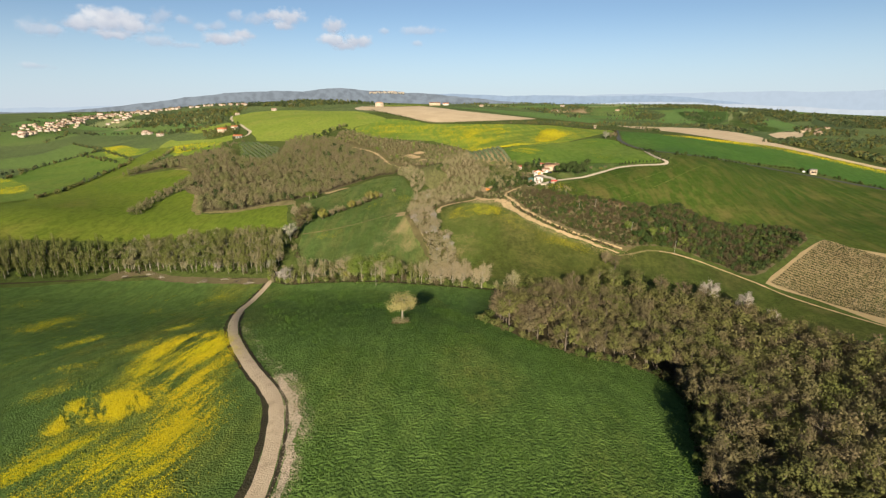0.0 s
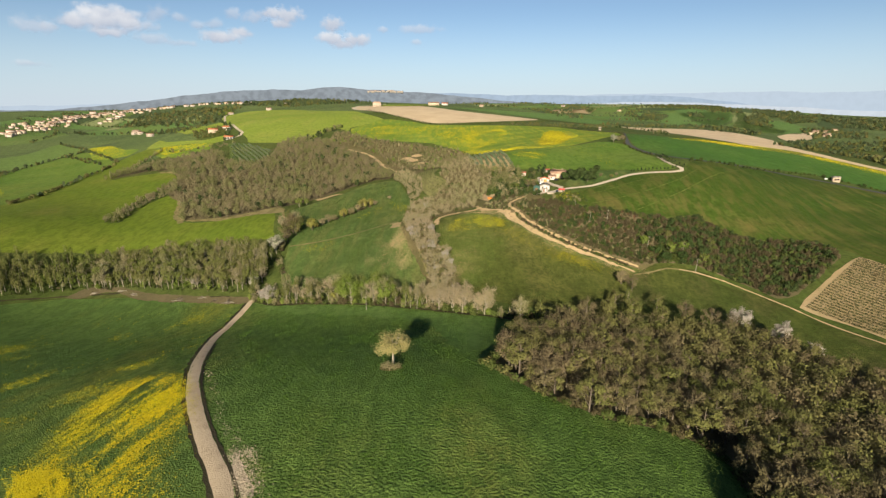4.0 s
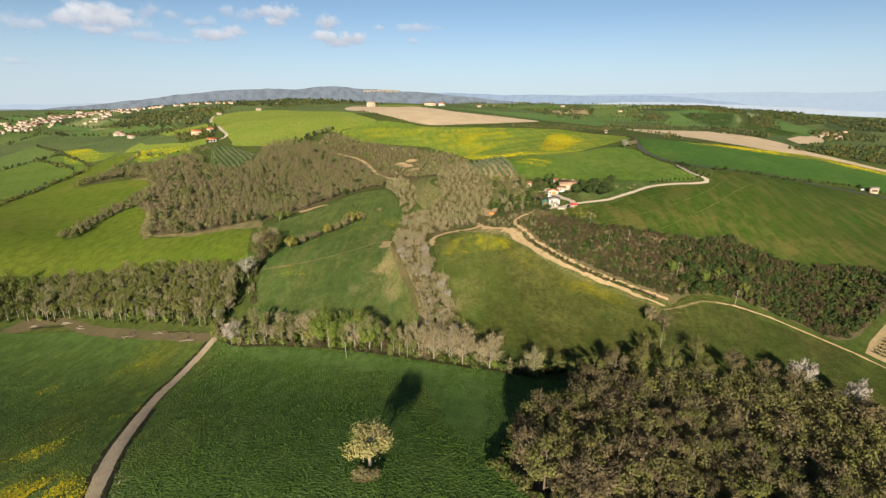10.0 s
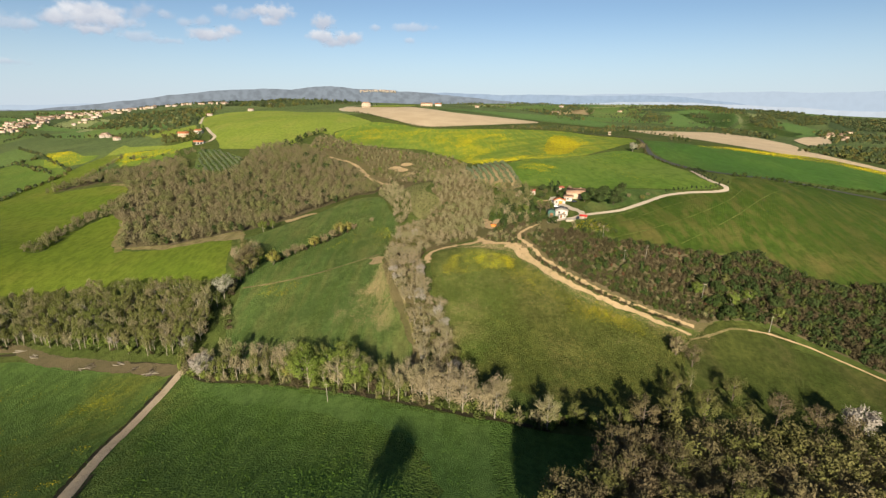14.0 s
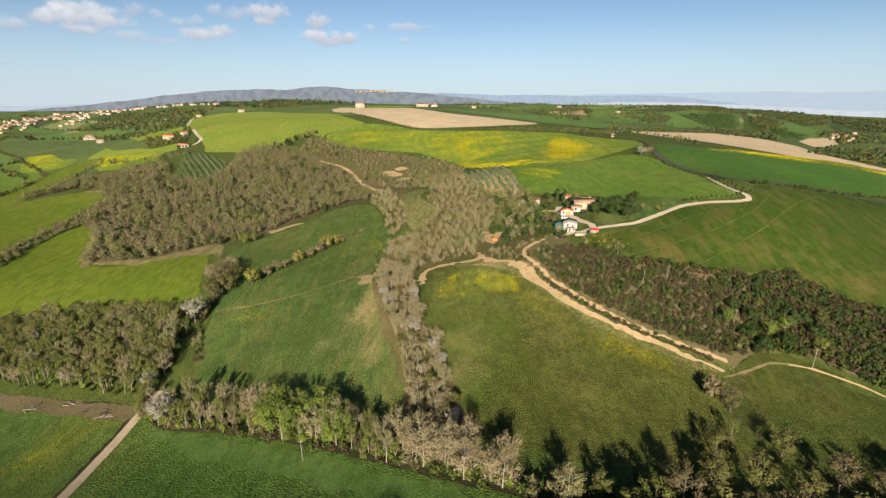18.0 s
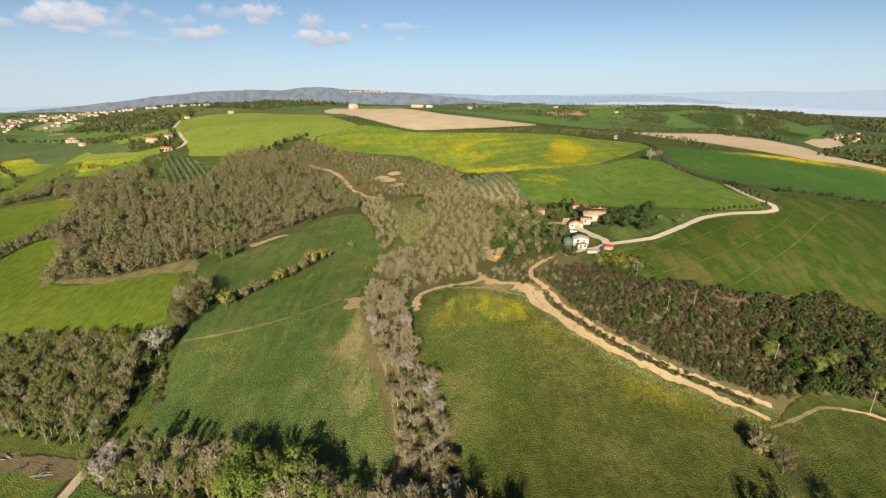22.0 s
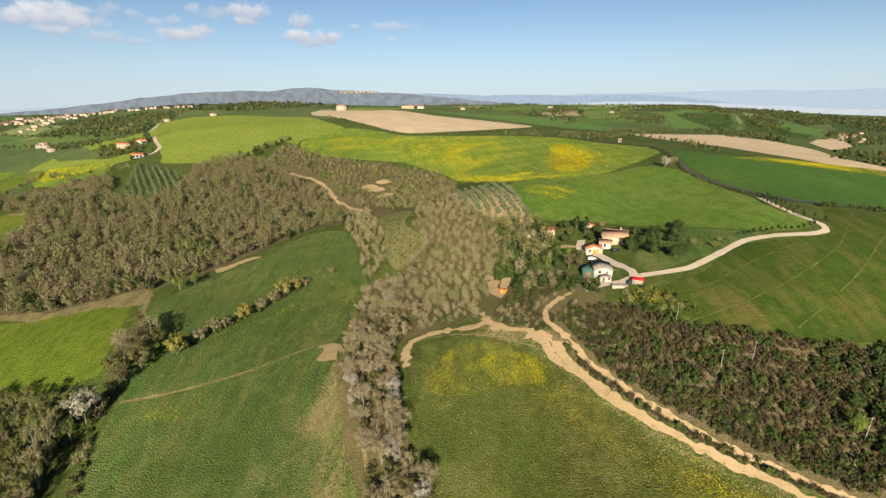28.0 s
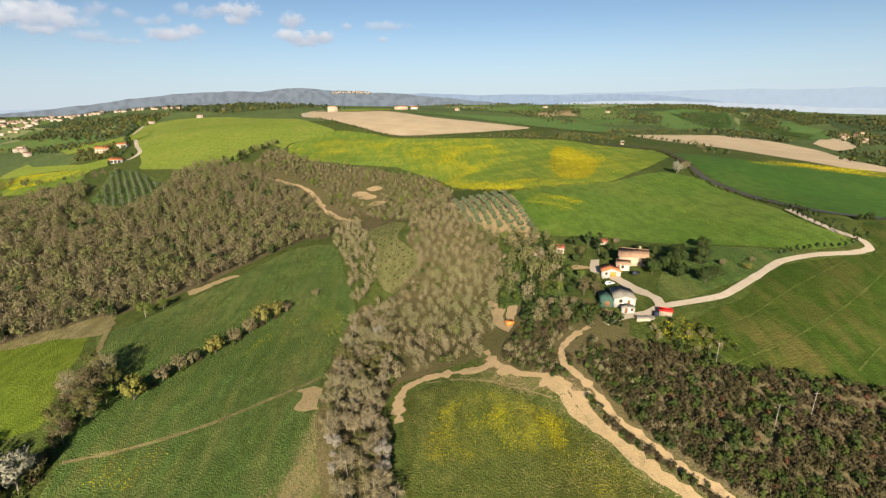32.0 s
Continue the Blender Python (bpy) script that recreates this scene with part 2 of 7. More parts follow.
M["tuftdry"] = leaf_mat("dry_stalks", (0.19, 0.16, 0.07), (0.15, 0.135, 0.05), (0.22, 0.18, 0.09))
# kept a little bluish, as painted haze
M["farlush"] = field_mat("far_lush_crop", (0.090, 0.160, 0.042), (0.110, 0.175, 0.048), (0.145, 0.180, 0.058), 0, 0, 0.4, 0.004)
M["plaster"] = plain_mat("white_plaster", (0.40, 0.375, 0.345), (0.35, 0.325, 0.295), 0.5)
M["cream"] = plain_mat("cream_plaster", (0.380, 0.300, 0.215), (0.330, 0.260, 0.185), 0.5)
M["stonewall"] = plain_mat("stone_wall", (0.38, 0.31, 0.24), (0.30, 0.25, 0.19), 0.8, 0.9, 0.5)
M["terracotta"] = plain_mat("weathered_roof_tiles", (0.27, 0.165, 0.105), (0.33, 0.21, 0.14), 0.6, 0.9, 0.6)
M["orange"] = plain_mat("new_roof_tiles", (0.42, 0.155, 0.07), (0.36, 0.13, 0.06), 0.6, 0.85, 0.5)
M["redroof"] = plain_mat("red_sheet_roof", (0.36, 0.10, 0.07), (0.28, 0.09, 0.06), 0.8, 0.6, 0.3)
M["greyroof"] = plain_mat("grey_roof_sheets", (0.232, 0.210, 0.180), (0.188, 0.169, 0.146), 0.6, 0.8, 0.3)
M["glass"] = plain_mat("window_glass", (0.03, 0.035, 0.04), (0.02, 0.025, 0.03), 0.5, 0.08, 0.0)
M["shutter"] = plain_mat("brown_wood", (0.20, 0.10, 0.05), (0.16, 0.08, 0.04), 2.0)
M["orangedoor"] = plain_mat("orange_wood", (0.60, 0.22, 0.05), (0.52, 0.19, 0.05), 2.0)
M["tarp"] = plain_mat("dark_green_sheet", (0.05, 0.10, 0.08), (0.04, 0.08, 0.065), 1.0, 0.6)
M["wood"] = plain_mat("weathered_wood", (0.30, 0.25, 0.19), (0.24, 0.20, 0.15), 1.0, 0.9, 0.4)
M["carwhite"] = plain_mat("white_paint", (0.75, 0.75, 0.74), (0.72, 0.72, 0.71), 0.3, 0.25, 0.0)
M["cardark"] = plain_mat("dark_blue_paint", (0.03, 0.035, 0.05), (0.025, 0.03, 0.045), 0.3, 0.25, 0.0)
M["carred"] = plain_mat("red_paint", (0.50, 0.03, 0.025), (0.46, 0.03, 0.025), 0.3, 0.3, 0.0)
M["tyre"] = plain_mat("tyre_rubber", (0.02, 0.02, 0.02), (0.03, 0.03, 0.03), 4.0, 0.9)
M["vine"] = leaf_mat("vine_shoots", (0.062, 0.056, 0.024), (0.052, 0.060, 0.020), (0.045, 0.065, 0.016))

# ---- terrain ----
BASE = 32.35
knolls = [(20, -130, 60, 8.1), (-70, -130, 60, 6.2), (-150, -90, 60, 5.3), (190, -50, 60, 6.5), (-320, -50, 60, -2.4), (350, -10, 60, 1.4), (-110, -10, 60, 5.5), (-190, 40, 60, 2.7), (140, 80, 60, 4.0), (-70, 120, 60, 4.4), (-320, 120, 60, -6.1), (230, 120, 60, -2.4), (350, 160, 60, -2.7), (20, 160, 60, 11.7), (-190, 160, 60, -2.8), (100, 160, 60, -5.2), (-360, 200, 60, -5.7), (270, 200, 60, -4.3), (-110, 200, 60, 5.0), (190, 250, 60, -11.3), (-280, 250, 60, 4.1), (-20, 290, 60, -10.6)]
slopes = [(100, 290, 60, -7.7), (-110, 330, 60, -11.6), (270, 330, 60, 5.4), (190, 330, 60, -7.5), (-280, 370, 60, -11.4), (-20, 370, 60, 10.5), (-360, 410, 60, 14.2), (60, 410, 60, 13.1), (270, 410, 60, -9.2), (140, 410, 60, 13.9), (-190, 410, 60, 4.7), (20, 460, 60, -13.8), (-150, 460, 60, 9.2), (230, 460, 60, 26.5), (-70, 460, 60, -7.2), (350, 460, 60, 3.4), (30, -10, 90, 16.9), (530, 180, 90, -4.7), (-220, 310, 90, -29.2), (470, 370, 90, 6.1), (150, 500, 90, -0.4), (-220, 500, 90, -13.9)]
ridges = [(-540, 500, 90, 3.0), (340, 560, 90, 6.7), (30, 560, 90, 37.4), (-350, 560, 90, -3.5), (220, 620, 90, 20.7), (-40, 620, 90, -25.2), (-160, 620, 90, 5.2), (-600, 170, 130, -24.6), (-780, 440, 130, -8.7), (580, 530, 130, 4.5), (770, 620, 130, 5.4), (-510, 720, 130, -5.8), (400, 720, 130, 13.1), (-230, 720, 130, 13.0), (130, 810, 130, 8.2), (-830, 740, 180, -5.5), (1060, 740, 180, 4.5), (-320, 990, 180, 17.1), (-700, 1120, 180, -11.4), (-70, 1120, 180, 21.8), (-450, 1120, 180, 20.1), (680, 1120, 180, 5.3)]
far_hills = [(-950, 1120, 180, 4.7), (260, 880, 260, 39.8), (-1380, 880, 260, -0.9), (990, 1070, 260, 11.2), (80, 1430, 260, 37.3), (-1380, 1430, 260, 20.7), (620, 1430, 260, 9.0), (-1010, 1610, 260, -28.5), (1170, 1610, 260, 14.2), (-650, 1610, 260, 23.8), (810, 1610, 260, -5.8), (-420, 1560, 380, 43.0), (-1750, 1560, 380, -2.0), (1710, 1560, 380, 5.9), (380, 1820, 380, 18.3), (-420, 2090, 380, 43.3), (-1750, 2090, 380, 24.8), (-950, 2360, 380, 52.4), (1180, 2360, 380, 21.1), (110, 2360, 380, 20.5), (-1480, 2360, 380, -18.4), (-420, 2360, 380, -27.9)]
far_rises = [(-1380, -1980, 550, 13.1), (160, -1600, 550, 20.8), (-2530, -440, 550, 40.1), (-2140, -60, 550, -41.9), (3240, 1100, 550, 20.2), (2860, 1480, 550, -24.6), (-3300, 1480, 550, -15.2), (-2920, 2640, 550, 9.1), (1320, 3020, 550, 23.4), (2480, 3020, 550, 14.2), (-990, 3020, 550, 19.4), (2020, -2260, 800, 11.1), (2020, 2220, 800, 33.9), (340, 2780, 800, 83.7), (-1900, 2780, 800, 56.4), (-4140, 2780, 800, 12.1), (3700, 3900, 800, 30.8), (-4140, 3900, 800, 19.3), (1460, 4460, 800, 64.7), (-780, 4460, 800, 41.0), (2580, 4460, 800, -11.3), (-3020, 4740, 1200, 28.8)]
HILLS = np.array(knolls + slopes + ridges + far_hills + far_rises, float)


def height(x, y):
    x, y = np.asarray(x, float), np.asarray(y, float)
    z = np.full(np.broadcast(x, y).shape, BASE)
    for hx, hy, r, h in HILLS:
        z = z + h * np.exp(-((x - hx) ** 2 + (y - hy) ** 2) / (2 * r * r))
    return z


def steps(*runs):
    out = []
    for a, b, s in runs:
        out += list(np.arange(a, b, s))
    return np.array(out + [runs[-1][1]], float)


XS = steps((-4900, -1700, 160), (-1700, -700, 40), (-700, -340, 12), (-340, 300, 5), (300, 700, 10), (700, 1700, 40), (1700, 4900, 160))
YS = steps((-4900, -500, 220), (-500, 50, 25), (50, 620, 5), (620, 1000, 8), (1000, 1700, 20), (1700, 2900, 60), (2900, 4900, 100))
GX, GY = np.meshgrid(XS, YS)
GZ = height(GX, GY)


def gz(x, y):
    """Height of the ground sheet itself (its two triangles a cell)."""
    x, y = np.asarray(x, float), np.asarray(y, float)
    i = np.clip(np.searchsorted(XS, x, "right") - 1, 0, len(XS) - 2)
    j = np.clip(np.searchsorted(YS, y, "right") - 1, 0, len(YS) - 2)
    u, v = (x - XS[i]) / (XS[i + 1] - XS[i]), (y - YS[j]) / (YS[j + 1] - YS[j])
    a, b, c, d = GZ[j, i], GZ[j, i + 1], GZ[j + 1, i + 1], GZ[j + 1, i]
    return np.where(u >= v, a + (b - a) * u + (c - b) * v, a + (c - d) * u + (d - a) * v)


def mesh_of(name, verts, faces, mats, index=None, smooth=False):
    """A mesh from arrays: faces all with the same number of corners."""
    me = bpy.data.meshes.new(name)
    v = np.ascontiguousarray(verts, dtype=np.float32)
    f = np.ascontiguousarray(faces, dtype=np.int32)
    me.vertices.add(len(v))
    me.vertices.foreach_set("co", v.ravel())
    me.loops.add(f.size)
    me.loops.foreach_set("vertex_index", f.ravel())
    me.polygons.add(len(f))
    me.polygons.foreach_set("loop_start", np.arange(0, f.size, f.shape[1], dtype=np.int32))
    for m in mats:
        me.materials.append(m)
    if index is not None:
        me.polygons.foreach_set("material_index", np.ascontiguousarray(index, dtype=np.int32))
    if smooth:
        me.polygons.foreach_set("use_smooth", np.ones(len(f), dtype=bool))
    me.update(calc_edges=True)
    return me


def tri_grid():
    nx, ny = len(XS), len(YS)
    q = (np.arange(ny - 1)[:, None] * nx + np.arange(nx - 1)).ravel()
    return np.concatenate([np.stack([q, q + 1, q + 1 + nx], 1), np.stack([q, q + 1 + nx, q + nx], 1)])


FACES = tri_grid()
FX, FY = GX.ravel()[FACES[:, 0]], GY.ravel()[FACES[:, 0]]
# far faces take the grass with haze painted in
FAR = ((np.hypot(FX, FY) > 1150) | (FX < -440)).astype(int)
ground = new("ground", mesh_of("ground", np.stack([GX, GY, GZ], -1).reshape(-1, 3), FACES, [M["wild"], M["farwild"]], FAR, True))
tagged(ground, "rough green grass on rolling hills", "ground", kind="structure")


def curve(pts, step=6.0, closed=True, wobble=0.0, seed=1):
    """A smooth line through the corners, with a little wobble."""
    p = np.array(pts, float)
    n = len(p)
    out = []
    for i in range(n if closed else n - 1):
        if closed:
            a, b, c, d = p[i - 1], p[i], p[(i + 1) % n], p[(i + 2) % n]
        else:
            a, b, c, d = p[max(i - 1, 0)], p[i], p[i + 1], p[min(i + 2, n - 1)]
        k = max(1, int(np.hypot(*(c - b)) / step))
        for s in np.arange(k) / k:
            q = 0.5 * (2 * b + (c - a) * s + (2 * a - 5 * b + 4 * c - d) * s * s + (3 * b - a - 3 * c + d) * s ** 3)
            lin = b + (c - b) * s
            out.append(0.55 * q + 0.45 * lin)
    if not closed:
        out.append(p[-1])
    out = np.array(out)
    if wobble:
        for k, (x, y) in enumerate(out):
            out[k] += (wobble * (2.2 * noise.noise((x * 0.11, y * 0.11, seed)) + 1.2 * noise.noise((x * 0.4, y * 0.4, seed))), wobble * (2.2 * noise.noise((x * 0.11, y * 0.11, seed + 9)) + 1.2 * noise.noise((x * 0.4, y * 0.4, seed + 9))))
    return out


def inside(poly, x, y):
    poly = np.asarray(poly, float)
    hit = np.zeros(np.shape(x), bool)
    j = len(poly) - 1
    for i in range(len(poly)):
        (xi, yi), (xj, yj) = poly[i], poly[j]
        if yi != yj:
            hit ^= ((yi > y) != (yj > y)) & (x < (xj - xi) * (y - yi) / (yj - yi) + xi)
        j = i
    return hit


def clip(poly, tri):
    out = poly
    for k in range(3):
        (ax, ay), (bx, by) = tri[k], tri[(k + 1) % 3]
        if not out:
            break
        src, out = out, []
        side = [(bx - ax) * (py - ay) - (by - ay) * (px - ax) for px, py in src]
        for i in range(len(src)):
            p, q, s, t = src[i - 1], src[i], side[i - 1], side[i]
            if (s >= 0) != (t >= 0):
                f = s / (s - t)
                out.append((p[0] + (q[0] - p[0]) * f, p[1] + (q[1] - p[1]) * f))
            if t >= 0:
                out.append(q)
    return out


def sheet(name, outline, mat, lift, label, category, wobble=0.6, step=6.0, seed=1):
    """A field laid over the ground sheet, following its facets."""
    poly = curve(outline, step, True, wobble, seed)
    if (poly[:, 0] * np.roll(poly[:, 1], -1) - np.roll(poly[:, 0], -1) * poly[:, 1]).sum() < 0:
        poly = poly[::-1]
    i0, i1 = np.searchsorted(XS, [poly[:, 0].min(), poly[:, 0].max()]) + [-1, 1]
    j0, j1 = np.searchsorted(YS, [poly[:, 1].min(), poly[:, 1].max()]) + [-1, 1]
    i0, j0 = max(i0, 0), max(j0, 0)
    i1, j1 = min(i1, len(XS) - 1), min(j1, len(YS) - 1)
    inn = inside(poly, GX[j0:j1 + 1, i0:i1 + 1], GY[j0:j1 + 1, i0:i1 + 1])
    edge = np.zeros((j1 - j0 + 1, i1 - i0 + 1), bool)
    fine = curve(poly, 1.5, True)
    edge[np.clip(np.searchsorted(YS, fine[:, 1], "right") - 1 - j0, 0, j1 - j0), np.clip(np.searchsorted(XS, fine[:, 0], "right") - 1 - i0, 0, i1 - i0)] = True
    big = edge.copy()
    big[1:] |= edge[:-1]; big[:-1] |= edge[1:]; big[:, 1:] |= edge[:, :-1]; big[:, :-1] |= edge[:, 1:]
    verts, index, faces = [], {}, []

    def vid(x, y):
        key = (round(x, 3), round(y, 3))
        if key not in index:
            index[key] = len(verts)
            verts.append(key)
        return index[key]

    plist = [tuple(p) for p in poly]
    for j in range(j1 - j0):
        for i in range(i1 - i0):
            x0, x1, y0, y1 = XS[i0 + i], XS[i0 + i + 1], YS[j0 + j], YS[j0 + j + 1]
            tris = (((x0, y0), (x1, y0), (x1, y1)), ((x0, y0), (x1, y1), (x0, y1)))
            if big[j, i]:
                near = plist
                for t in tris:
                    c = clip(near, t)
                    ids = []
                    for p in c:
                        k = vid(*p)
                        if k not in ids:
                            ids.append(k)
                    if len(ids) > 2:
                        faces.append(ids)
            elif inn[j, i]:
                for t in tris:
                    faces.append([vid(*p) for p in t])
    v = np.array(verts)
    me = bpy.data.meshes.new(name)
    me.from_pydata(np.column_stack([v, gz(v[:, 0], v[:, 1]) + lift]).tolist(), [], faces)
    me.materials.append(mat)
    me.validate()
    return tagged(new(name, me), label, category, kind="structure")


def ribbon(name, line, width, mat, lift, label, category, step=3.0, wobble=0.12, seed=2, crown=0.0):
    """A road or path along a line."""
    rng = np.random.default_rng(seed)
    c = curve(line, step, False)
    d = np.gradient(c, axis=0)
    d /= np.hypot(d[:, 0], d[:, 1])[:, None] + 1e-9
    nrm = np.stack([-d[:, 1], d[:, 0]], 1)
    w = width * (1 + rng.normal(0, wobble, (len(c), 1))) / 2
    cols = [c + nrm * w * s for s in (-1, -0.5, 0, 0.5, 1)]
    rise = (0.0, crown * 0.7, crown, crown * 0.7, 0.0)
    v = np.concatenate([np.column_stack([p, np.maximum(gz(p[:, 0], p[:, 1]), gz(c[:, 0], c[:, 1]) - 0.4) + lift + r]) for p, r in zip(cols, rise)])
    n = len(c)
    k = np.arange(n - 1)
    f = np.concatenate([np.stack([a * n + k, (a + 1) * n + k, (a + 1) * n + k + 1, a * n + k + 1], 1) for a in range(4)])
    return tagged(new(name, mesh_of(name, v, f[:, ::-1], [mat], smooth=True)), label, category, kind="structure")

# ---- fields ----
TRACK = [(-52, -60), (-46, 0), (-42, 50), (-40, 86), (-41, 97), (-43, 108), (-47, 121), (-53, 131), (-63, 145), (-75, 164), (-86, 184), (-97, 209), (-110, 245), (-117, 268), (-122, 300), (-123, 330), (-122, 345)]
EDGE = [(-114, 323), (-106, 317), (-83, 309), (-57, 298), (-38, 290), (-20, 281), (-1, 272), (12, 266), (23, 262), (40, 255)]  # where the wheat meets the trees
sheet("wheat_field", TRACK[:-1] + EDGE + [(80, 250), (160, 230), (190, 120), (190, -150), (-40, -200)], M["wheat"], 0.12, "dark green field of young wheat with thin patches", "field", 0.3)
sheet("grass_margin", [(-112, 319), (-83, 306), (-57, 295), (-38, 287), (-20, 278), (-1, 269), (12, 263), (20, 256), (18, 232), (14, 206), (8, 202), (3, 222), (-3, 246), (-16, 262), (-40, 274), (-62, 284), (-88, 298)], M["margin"], 0.2, "smooth lighter green margin of the wheat field", "field", 1.6, 2.0)
sheet("flower_field", TRACK[:-1][::-1] + [(-60, -200), (-420, -200), (-520, 180), (-400, 270), (-310, 308), (-277, 340), (-258, 352), (-224, 354), (-185, 346), (-146, 337)], M["rapefield"], 0.12, "green crop field overgrown with yellow mustard flowers", "field", 0.3)
sheet("meadow", [(-2, 385), (-1, 397), (6, 401), (22, 398), (30, 389), (45, 377), (58, 360), (72, 342), (97, 328), (122, 318), (150, 322), (165, 318), (190, 297), (205, 262), (225, 222), (190, 215), (160, 245), (110, 275), (60, 272), (20, 287), (10, 312), (1, 340)], M["midgrass"], 0.12, "mown green meadow with bare pale patches", "field")
sheet("pale_meadow", [(0, 386), (3, 397), (14, 400), (26, 395), (38, 380), (40, 362), (32, 344), (24, 322), (14, 306), (6, 322), (1, 345)], M["lime"], 0.16, "paler lime-green part of the meadow", "field", 2.2, 2.0)
sheet("rough_meadow", [(106, 296), (112, 308), (118, 316), (124, 322), (134, 330), (152, 332), (170, 322), (165, 318), (190, 297), (205, 262), (225, 222), (190, 215), (160, 245), (124, 268), (112, 280)], M["roughgrass"], 0.17, "coarse dark green meadow with brown weeds", "field", 1.0, 4)
sheet("sown_strip", [(-150, 478), (-140, 488), (-124, 514), (-106, 541), (-83, 584), (-65, 588), (-53, 577), (-43, 548), (-35, 513), (-27, 484), (-26, 460), (-32, 441), (-33, 415), (-28, 393), (-22, 371), (-17, 350), (-10, 327), (-12, 300), (-50, 315), (-95, 332), (-108, 350), (-116, 372), (-118, 395), (-122, 416), (-126, 440)], M["strip"], 0.12, "pale green sown strip between hedges", "field")
sheet("left_pasture", [(-500, 250), (-420, 315), (-347, 372), (-316, 393), (-287, 412), (-220, 424), (-165, 415), (-137, 418), (-142, 440), (-152, 472), (-160, 492), (-203, 478), (-242, 484), (-255, 494), (-281, 561), (-294, 574), (-303, 564), (-306, 533), (-297, 475), (-307, 469), (-320, 524), (-321, 586), (-318, 621), (-337, 656), (-365, 673), (-406, 663), (-416, 650), (-430, 700), (-452, 800), (-470, 865), (-500, 880), (-500, 800), (-485, 706), (-460, 594), (-440, 520), (-470, 440), (-600, 380), (-700, 300)], M["bright"], 0.12, "bright yellow-green pasture on a slope", "field", 0.8)
sheet("orchard_pasture", [(-439, 888), (-378, 868), (-365, 890), (-383, 927), (-410, 904), (-440, 915), (-490, 930), (-520, 960), (-500, 880)], M["crest"], 0.12, "bright green pasture below the farm", "field")
sheet("lower_left_field", [(-430, 470), (-436, 520), (-442, 580), (-470, 674), (-495, 789), (-640, 930), (-645, 869), (-641, 775), (-610, 677), (-640, 600), (-700, 520), (-600, 400), (-480, 430)], M["green"], 0.12, "green field on the far slope", "field", 1.0)
sheet("middle_left_field", [(-650, 785), (-652, 872), (-660, 956), (-820, 1113), (-775, 961), (-800, 893), (-740, 800)], M["fargreen"], 0.14, "green field on the far slope", "field", 1.0)
sheet("upper_left_field", [(-1271, 1443), (-1286, 1585), (-1161, 1561), (-982, 1358), (-910, 1146), (-966, 1090), (-1200, 1200)], M["fargreen"], 0.2, "green field below the village", "field", 2.0)
sheet("hill_pasture", [(-488, 1167), (-560, 1340), (-527, 1426), (-406, 1401), (-300, 1300), (-213, 1215), (-160, 1110), (-112, 1025), (-134, 987), (-162, 944), (-164, 915), (-185, 938), (-202, 893), (-207, 850), (-240, 820), (-267, 826), (-309, 840), (-329, 884), (-396, 1003)], M["crest"], 0.14, "bright pasture on the hilltop", "field", 1.0)
sheet("hill_crop", [(-160, 938), (-134, 985), (-108, 1028), (-63, 1003), (-20, 960), (41, 945), (131, 925), (199, 891), (222, 825), (254, 765), (232, 687), (191, 638), (143, 599), (111, 603), (88, 606), (66, 633), (38, 695), (29, 729), (-16, 798), (-82, 829), (-123, 849), (-152, 889)], M["rapehill"], 0.14, "hillside crop streaked with yellow flowers", "field", 0.8)
sheet("farm_field", [(70, 595), (88, 604), (111, 601), (143, 597), (181, 615), (195, 609), (206, 584), (203, 537), (204, 504), (200, 476), (203, 459), (192, 453), (174, 454), (149, 466), (124, 478), (100, 499), (75, 511), (69, 548)], M["green"], 0.14, "deep green crop field behind the farm", "field", 0.5)
sheet("roadside_field", [(250, 725), (283, 680), (321, 662), (374, 650), (433, 648), (468, 595), (490, 541), (440, 440), (414, 457), (391, 489), (366, 519), (303, 518), (234, 490), (215, 520), (213, 588), (232, 660)], M["deep"], 0.14, "dark green crop field beside the road", "field", 0.8)
sheet("thin_field", [(96, 408), (125, 421), (154, 441), (191, 446), (206, 448), (213, 462), (226, 480), (290, 496), (357, 506), (400, 450), (440, 380), (400, 280), (300, 250), (283, 296), (274, 322), (266, 345), (258, 358), (219, 361), (201, 368), (186, 385), (162, 380), (132, 384), (106, 390)], M["brownish"], 0.14, "thin green crop with brown bare streaks", "field", 0.6)
sheet("clay_field", [(-241, 1400), (-217, 1447), (-160, 1420), (-107, 1385), (-58, 1390), (35, 1205), (124, 1156), (203, 1115), (175, 1055), (103, 997), (19, 975), (-21, 979), (-56, 1020), (-108, 1098), (-204, 1257)], M["beige"], 0.3, "pale ploughed clay field on the ridge", "field", 1.0)
sheet("ridge_clay_field", [(381, 1111), (456, 1175), (576, 1245), (672, 1262), (661, 1119), (640, 1003), (575, 870), (510, 744), (500, 640), (520, 560), (505, 545), (484, 610), (462, 678), (440, 690), (399, 690), (375, 760), (380, 900), (376, 1040)], M["beige"], 0.3, "pale ploughed clay field along the ridge", "field", 1.0)
sheet("vineyard_soil", [(201, 288), (231, 311), (268, 334), (274, 318), (300, 280), (260, 190), (226, 225), (220, 247), (212, 268)], M["tanfield"], 0.16, "bare tan soil of a vineyard", "field", 0.3)
sheet("olive_terrace", [(29, 606), (44, 613), (66, 600), (71, 586), (71, 533), (71, 509), (55, 513), (38, 534), (32, 565)], M["tanfield"], 0.16, "dry grass and bare soil between olive rows", "field", 0.3)
